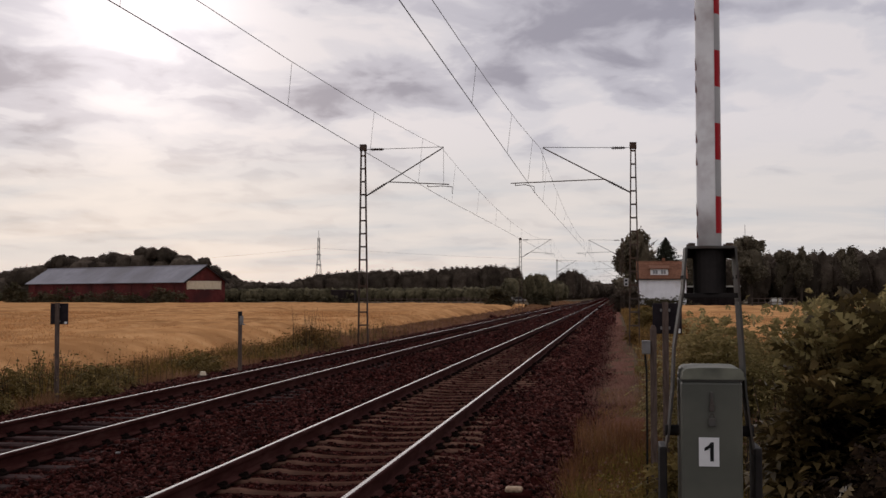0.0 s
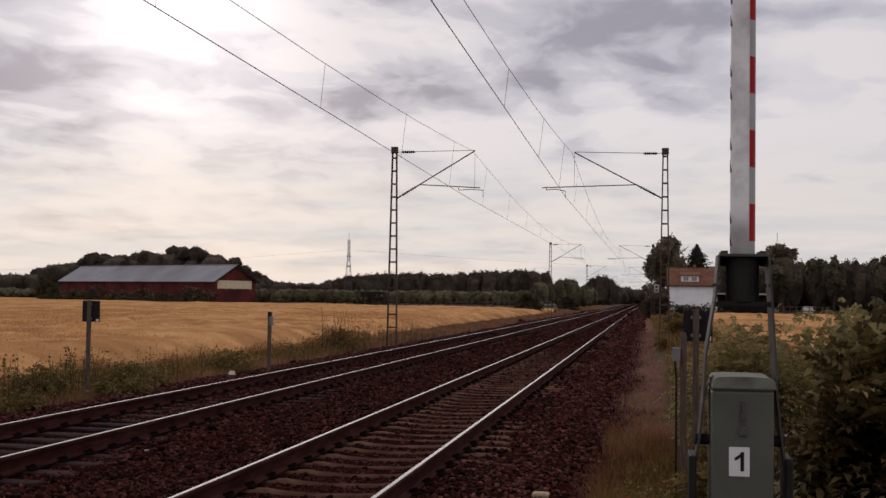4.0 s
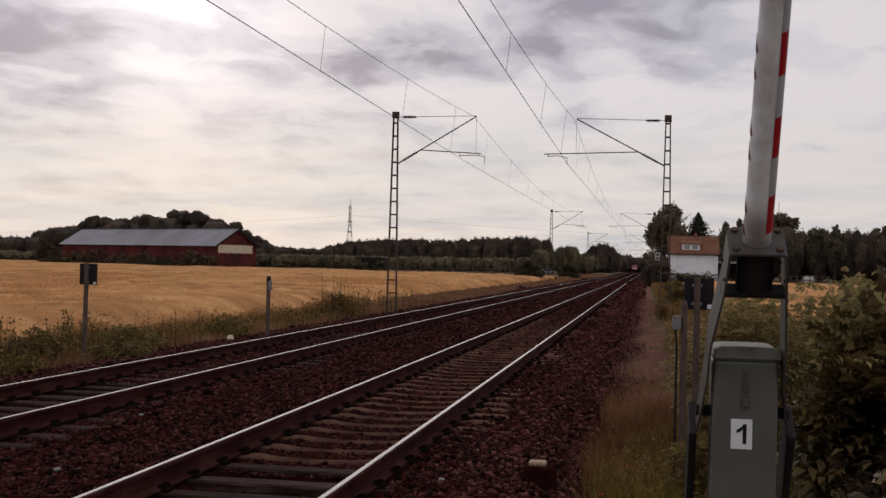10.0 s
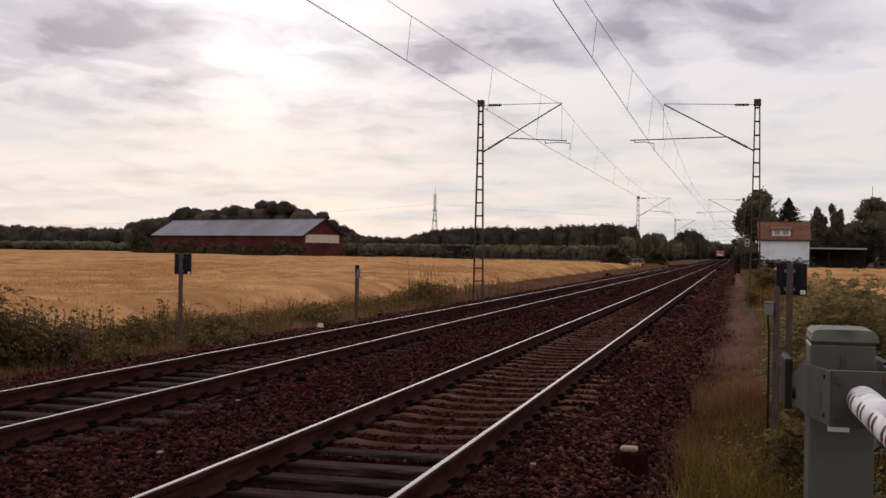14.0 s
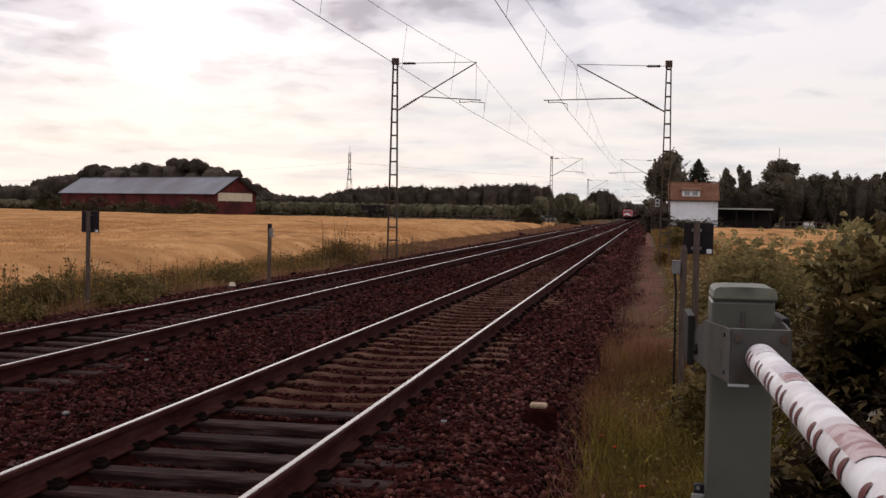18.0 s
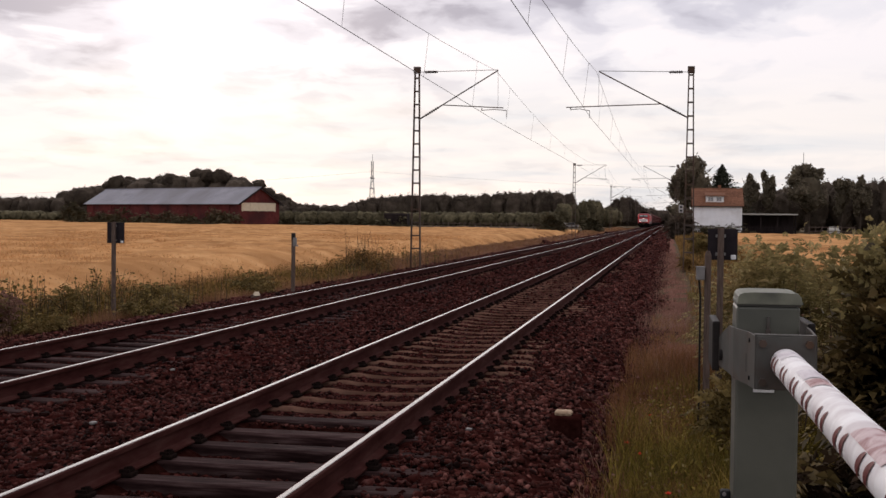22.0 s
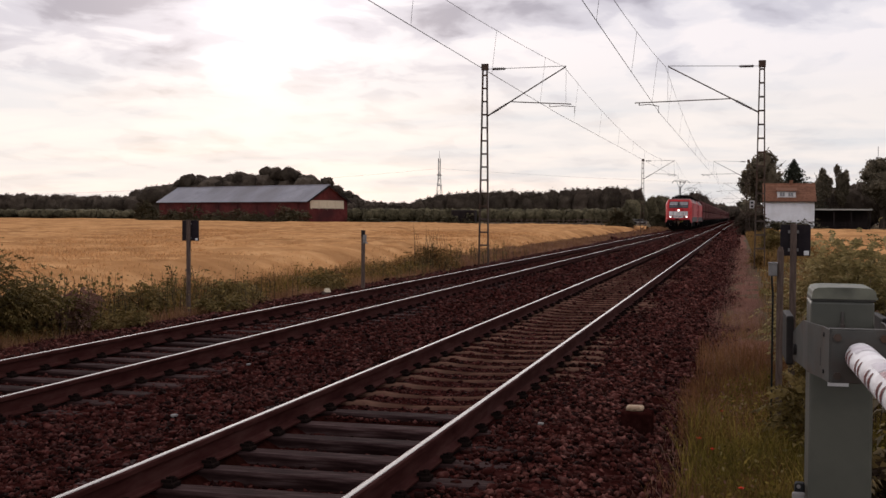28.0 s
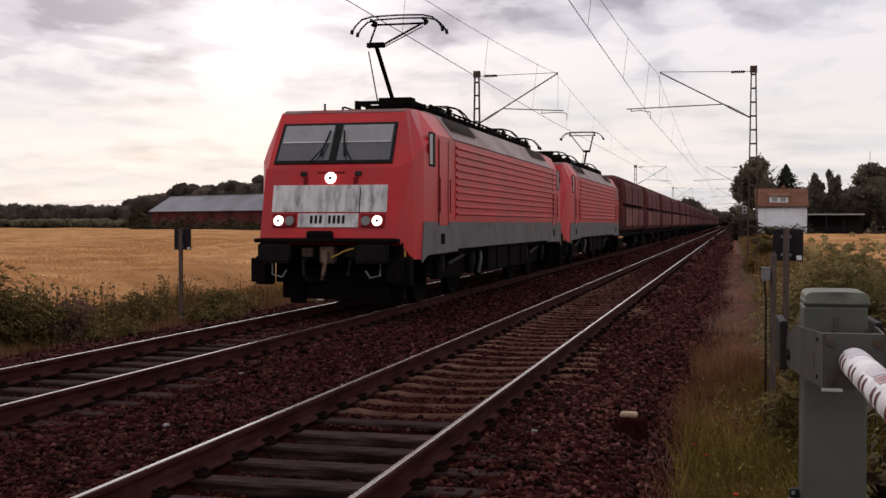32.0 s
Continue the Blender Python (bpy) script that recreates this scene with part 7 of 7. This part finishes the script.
build_contact_post((3.19, 11.3), -0.46, 1.27)


def build_marker_post():
    t = thing("marker_post", (-6.98, 30.0, -0.60), "thin weathered post with a black cap and small grey lamp", "post")
    part("post", box(B(), (0, 0, 0.85), (0.092, 0.075, 1.70), bevel=0.008), M_POST, t)
    part("cap", box(B(), (0, 0, 1.65), (0.10, 0.085, 0.18), bevel=0.012), M_BLACKSTEEL, t, "black cap")
    lp = part("lamp_housing", rod(B(), (0.05, -0.03, 1.42), (0.05, -0.03, 1.62), 0.05, 10), M_GALV, t, "small grey lamp housing")
    part("bracket", box(B(), (0.07, -0.03, 1.40), (0.14, 0.03, 0.03)), M_GALV, lp)


build_marker_post()

w = thing("dark_post", (4.90, 9.0, -0.45), "tall dark pole behind the elder bush", "post")
part("pole", rod(B(), (0, 0, 0), (0, 0, 3.85), 0.036, 10), M_MAST, w)
part("cap", rod(B(), (0, 0, 3.85), (0, 0, 3.9), 0.04, 10, 0.02), M_BLACKSTEEL, w)

s = thing("ballast_marker", (1.97, 10.2, -0.37), "pale painted block on a dark concrete stub in the ballast", "marker block")
part("stub", box(B(), (0, 0, 0.10), (0.27, 0.22, 0.24), bevel=0.02), M_BED, s)
part("block", box(B(), (-0.02, 0, 0.24), (0.15, 0.12, 0.045), bevel=0.018), M_PALESTONE, s, "pale yellow worn top")

s = thing("white_marker", (-7.4, 28.2, -0.62), "low pale-capped marker stone at the ballast edge", "marker stone")
part("stone", rod(B(), (0, 0, 0), (0, 0, 0.22), 0.10, 12, 0.085), M_POST, s)
part("cap", rod(B(), (0.05, 0, 0.20), (0.05, 0, 0.29), 0.095, 14, 0.06), M_CREAM, s, "pale rounded cap")

for x, y, r, rz in ((-1.9, 9.1, 0.026, 70), (1.25, 9.4, 0.022, 10), (-2.6, 12.3, 0.022, 60)):
    st = thing("pale_stone", (x, y, float(bed_z(x)) + 0.02), "pale broken stone lying on the rusty ballast", "stone", "pale stones on the ballast")
    part("stone", box(B(), (0, 0, r * 0.5), (r * 2.4, r * 1.6, r), Matrix.Rotation(radians(rz), 4, "Z"), bevel=r * 0.4), M_GALV, st)

# mast plate, as on the right-hand mast
pl = thing("mast_plate", (3.24, FIRST - 0.1, 2.05), "small white number plate hung beside the mast", "sign")
part("plate", box(B(), (0, 0, 0), (0.17, 0.02, 0.30), bevel=0.008), M_REFLWHITE, pl)
for k in range(2):
    part("number_bar", box(B(), (0, -0.014, 0.07 - 0.14 * k), (0.09, 0.008, 0.08)), M_BLACK, pl)
part("bracket", beam(B(), (0.0, 0.02, 0), (0.30, 0.06, 0), 0.03, 0.03), M_MAST, pl)


# ---- far things along the fields ----
def build_trailer(at, w, h, label):
    t = thing("farm_trailer", (at[0], at[1], -0.45), label, "trailer")
    part("body", box(B(), (0, 0, 0.5 + h / 2), (w, 2.2, h), bevel=0.05), M_DARKWOOD, t)
    part("roof", prism(B(), [(-1.2, 0.5 + h), (1.2, 0.5 + h), (1.0, 0.75 + h), (-1.0, 0.75 + h)], "x", -w / 2, w / 2), M_DARKWOOD, t)
    for x in (-w * 0.32, w * 0.32):
        for y in (-1.0, 1.0):
            part("wheel", rod(B(), (x, y - 0.12, 0.45), (x, y + 0.12, 0.45), 0.45, 14), M_BLACK, t)


build_trailer((-47.5, 216), 4.4, 2.3, "dark farm trailer parked at the far wheat edge")


def build_car(at, rz, material, label):
    t = thing("parked_car", pose(at[0], at[1], -0.4, 0, 0, rz), label, "car")
    part("body", prism(B(), [(-2.1, 0.3), (2.1, 0.3), (2.1, 0.75), (1.3, 0.85), (0.7, 1.4), (-1.3, 1.42), (-2.0, 0.9)], "y", -0.85, 0.85), material, t)
    part("glass", prism(B(), [(1.1, 0.9), (0.62, 1.34), (-1.25, 1.35), (-1.7, 0.92)], "y", -0.87, 0.87), M_GLASS, t)
    for x in (-1.3, 1.3):
        for y in (-0.8, 0.8):
            part("wheel", rod(B(), (x, y - 0.1, 0.32), (x, y + 0.1, 0.32), 0.32, 12), M_BLACK, t)


build_car((29.6, 205), 78, M_CONCRETE, "pale car parked beside the shed")
build_car((-23.5, 318), 30, M_GALV, "grey car beside the distant trees")

fence = thing("paddock_fence", (-44, 218, -0.45), "pale wooden paddock fence along the far wheat edge", "fence")
for k in range(34):
    part("post", box(B(), (k * 1.0, 0.25 * math.sin(k), 0.75), (0.12, 0.12, 1.5)), M_POST, fence)
for z in (0.7, 1.25):
    part("rail", box(B(), (16.5, 0.1, z), (33.5, 0.05, 0.10)), M_POST, fence)
gate = thing("paddock_gate", (-24.0, 200, -0.45), "small weathered gate in the paddock fence", "gate")
for x in (0, 1.0, 2.0):
    part("post", box(B(), (x, 0, 0.85), (0.12, 0.1, 1.7)), M_POST, gate)
for z in (0.6, 1.5):
    part("rail", box(B(), (1.0, 0, z), (2.0, 0.06, 0.10)), M_POST, gate)
fence = thing("garden_fence", (22.6, 178, -0.42), "low pale fence beside the shed", "fence")
for k in range(8):
    part("post", box(B(), (k * 0.9, 0, 0.75), (0.12, 0.1, 1.5)), M_POST, fence)
for z in (0.8, 1.4):
    part("rail", box(B(), (3.2, 0, z), (6.4, 0.06, 0.10)), M_POST, fence)


# ---- power line ----
def build_pylon(at, H, label):
    t = thing("electricity_pylon", (at[0], at[1], -0.5), label, "pylon", "pylons of the power line")
    wb, wt = 3.4, 0.7
    wd = lambda z: max(wt, wb + (wt - wb) * z / (H * 0.72))
    for sx in (-1, 1):
        for sy in (-1, 1):
            bm = B()
            loft(bm, [[(sx * wd(z) + a * 0.14, sy * wd(z) + b * 0.14, z) for a, b in ((-1, -1), (1, -1), (1, 1), (-1, 1))] for z in [H * k / 10 for k in range(11)]])
            part("leg", bm, M_GALV, t)
    zs = [H * k / 10 for k in range(11)]
    for i, (a, b) in enumerate(zip(zs, zs[1:])):
        for sy in (-1, 1):
            s = 1 if i % 2 else -1
            part("brace", beam(B(), (s * wd(a), sy * wd(a), a), (-s * wd(b), sy * wd(b), b), 0.14, 0.14), M_GALV, t)
    for z, w in ((H * 0.55, 2.4), (H * 0.72, 2.4)):
        part("cross_arm", box(B(), (0, 0, z), (1.6, w * 4, 0.7)), M_GALV, t)
    part("tip", rod(B(), (0, 0, H), (0, 0, H * 1.12), 0.15, 6), M_GALV, t)


build_pylon((-227, 900), 47.0, "slender grey lattice electricity pylon beyond the wood")
pw = thing("power_line", (-227, 900, 0), "thin power line strung over the fields", "power line")
for dx, dz in ((-420, 14), (420, 22)):
    for zo in (38.5,):
        pts = []
        for k in range(15):
            u = k / 14
            pts.append((dx * u, -60 * u, zo + (dz - zo) * u - 16 * u * (1 - u)))
        part("cable", tube(B(), pts, 0.05, 4), M_GALV, pw)
an = thing("radio_mast", (-150, 800, 0), "thin distant radio mast", "mast")
part("pole", rod(B(), (0, 0, 0), (0, 0, 16), 0.25, 6), M_GALV, an)
an = thing("radio_mast", (66.3, 600, 0), "thin distant radio mast above the trees", "mast")
part("pole", rod(B(), (0, 0, 0), (0, 0, 36), 0.14, 6), M_GALV, an)

# ---- what moves ----
BOOM_UP = [(0, 90), (8.0, 90), (8.5, 85), (9.0, 75.5), (9.5, 66), (10.0, 57.5), (10.5, 49.5), (11.0, 41.5), (11.5, 35), (12.0, 27.9), (12.6, 17.8), (13.0, 9.9), (13.5, 3.6), (14.2, 1.3), (15.5, 1.0), (32, 1.0)]
LAMP_Y, SPEED = 19.44, 29.2


def motions():
    walk(barrier_arm, [(t, pose(0, 0, PIVOT.z, -a)) for t, a in BOOM_UP])
    for ob, back in TRAIN:
        walk(ob, [(t, pose(-4.0, LAMP_Y + back + SPEED * (32.0 - t), -0.02)) for t in (0.0, 16.0, 32.0)])
    # the locomotives' wheels roll at the train's speed
    for ob, y, r in ROLLING:
        turn = math.degrees(SPEED / r)
        steps = int(32.0 * turn / 80.0) + 1
        walk(ob, [(32.0 * k / steps, pose(0, y, r, turn * 32.0 * k / steps)) for k in range(steps + 1)])


motions()
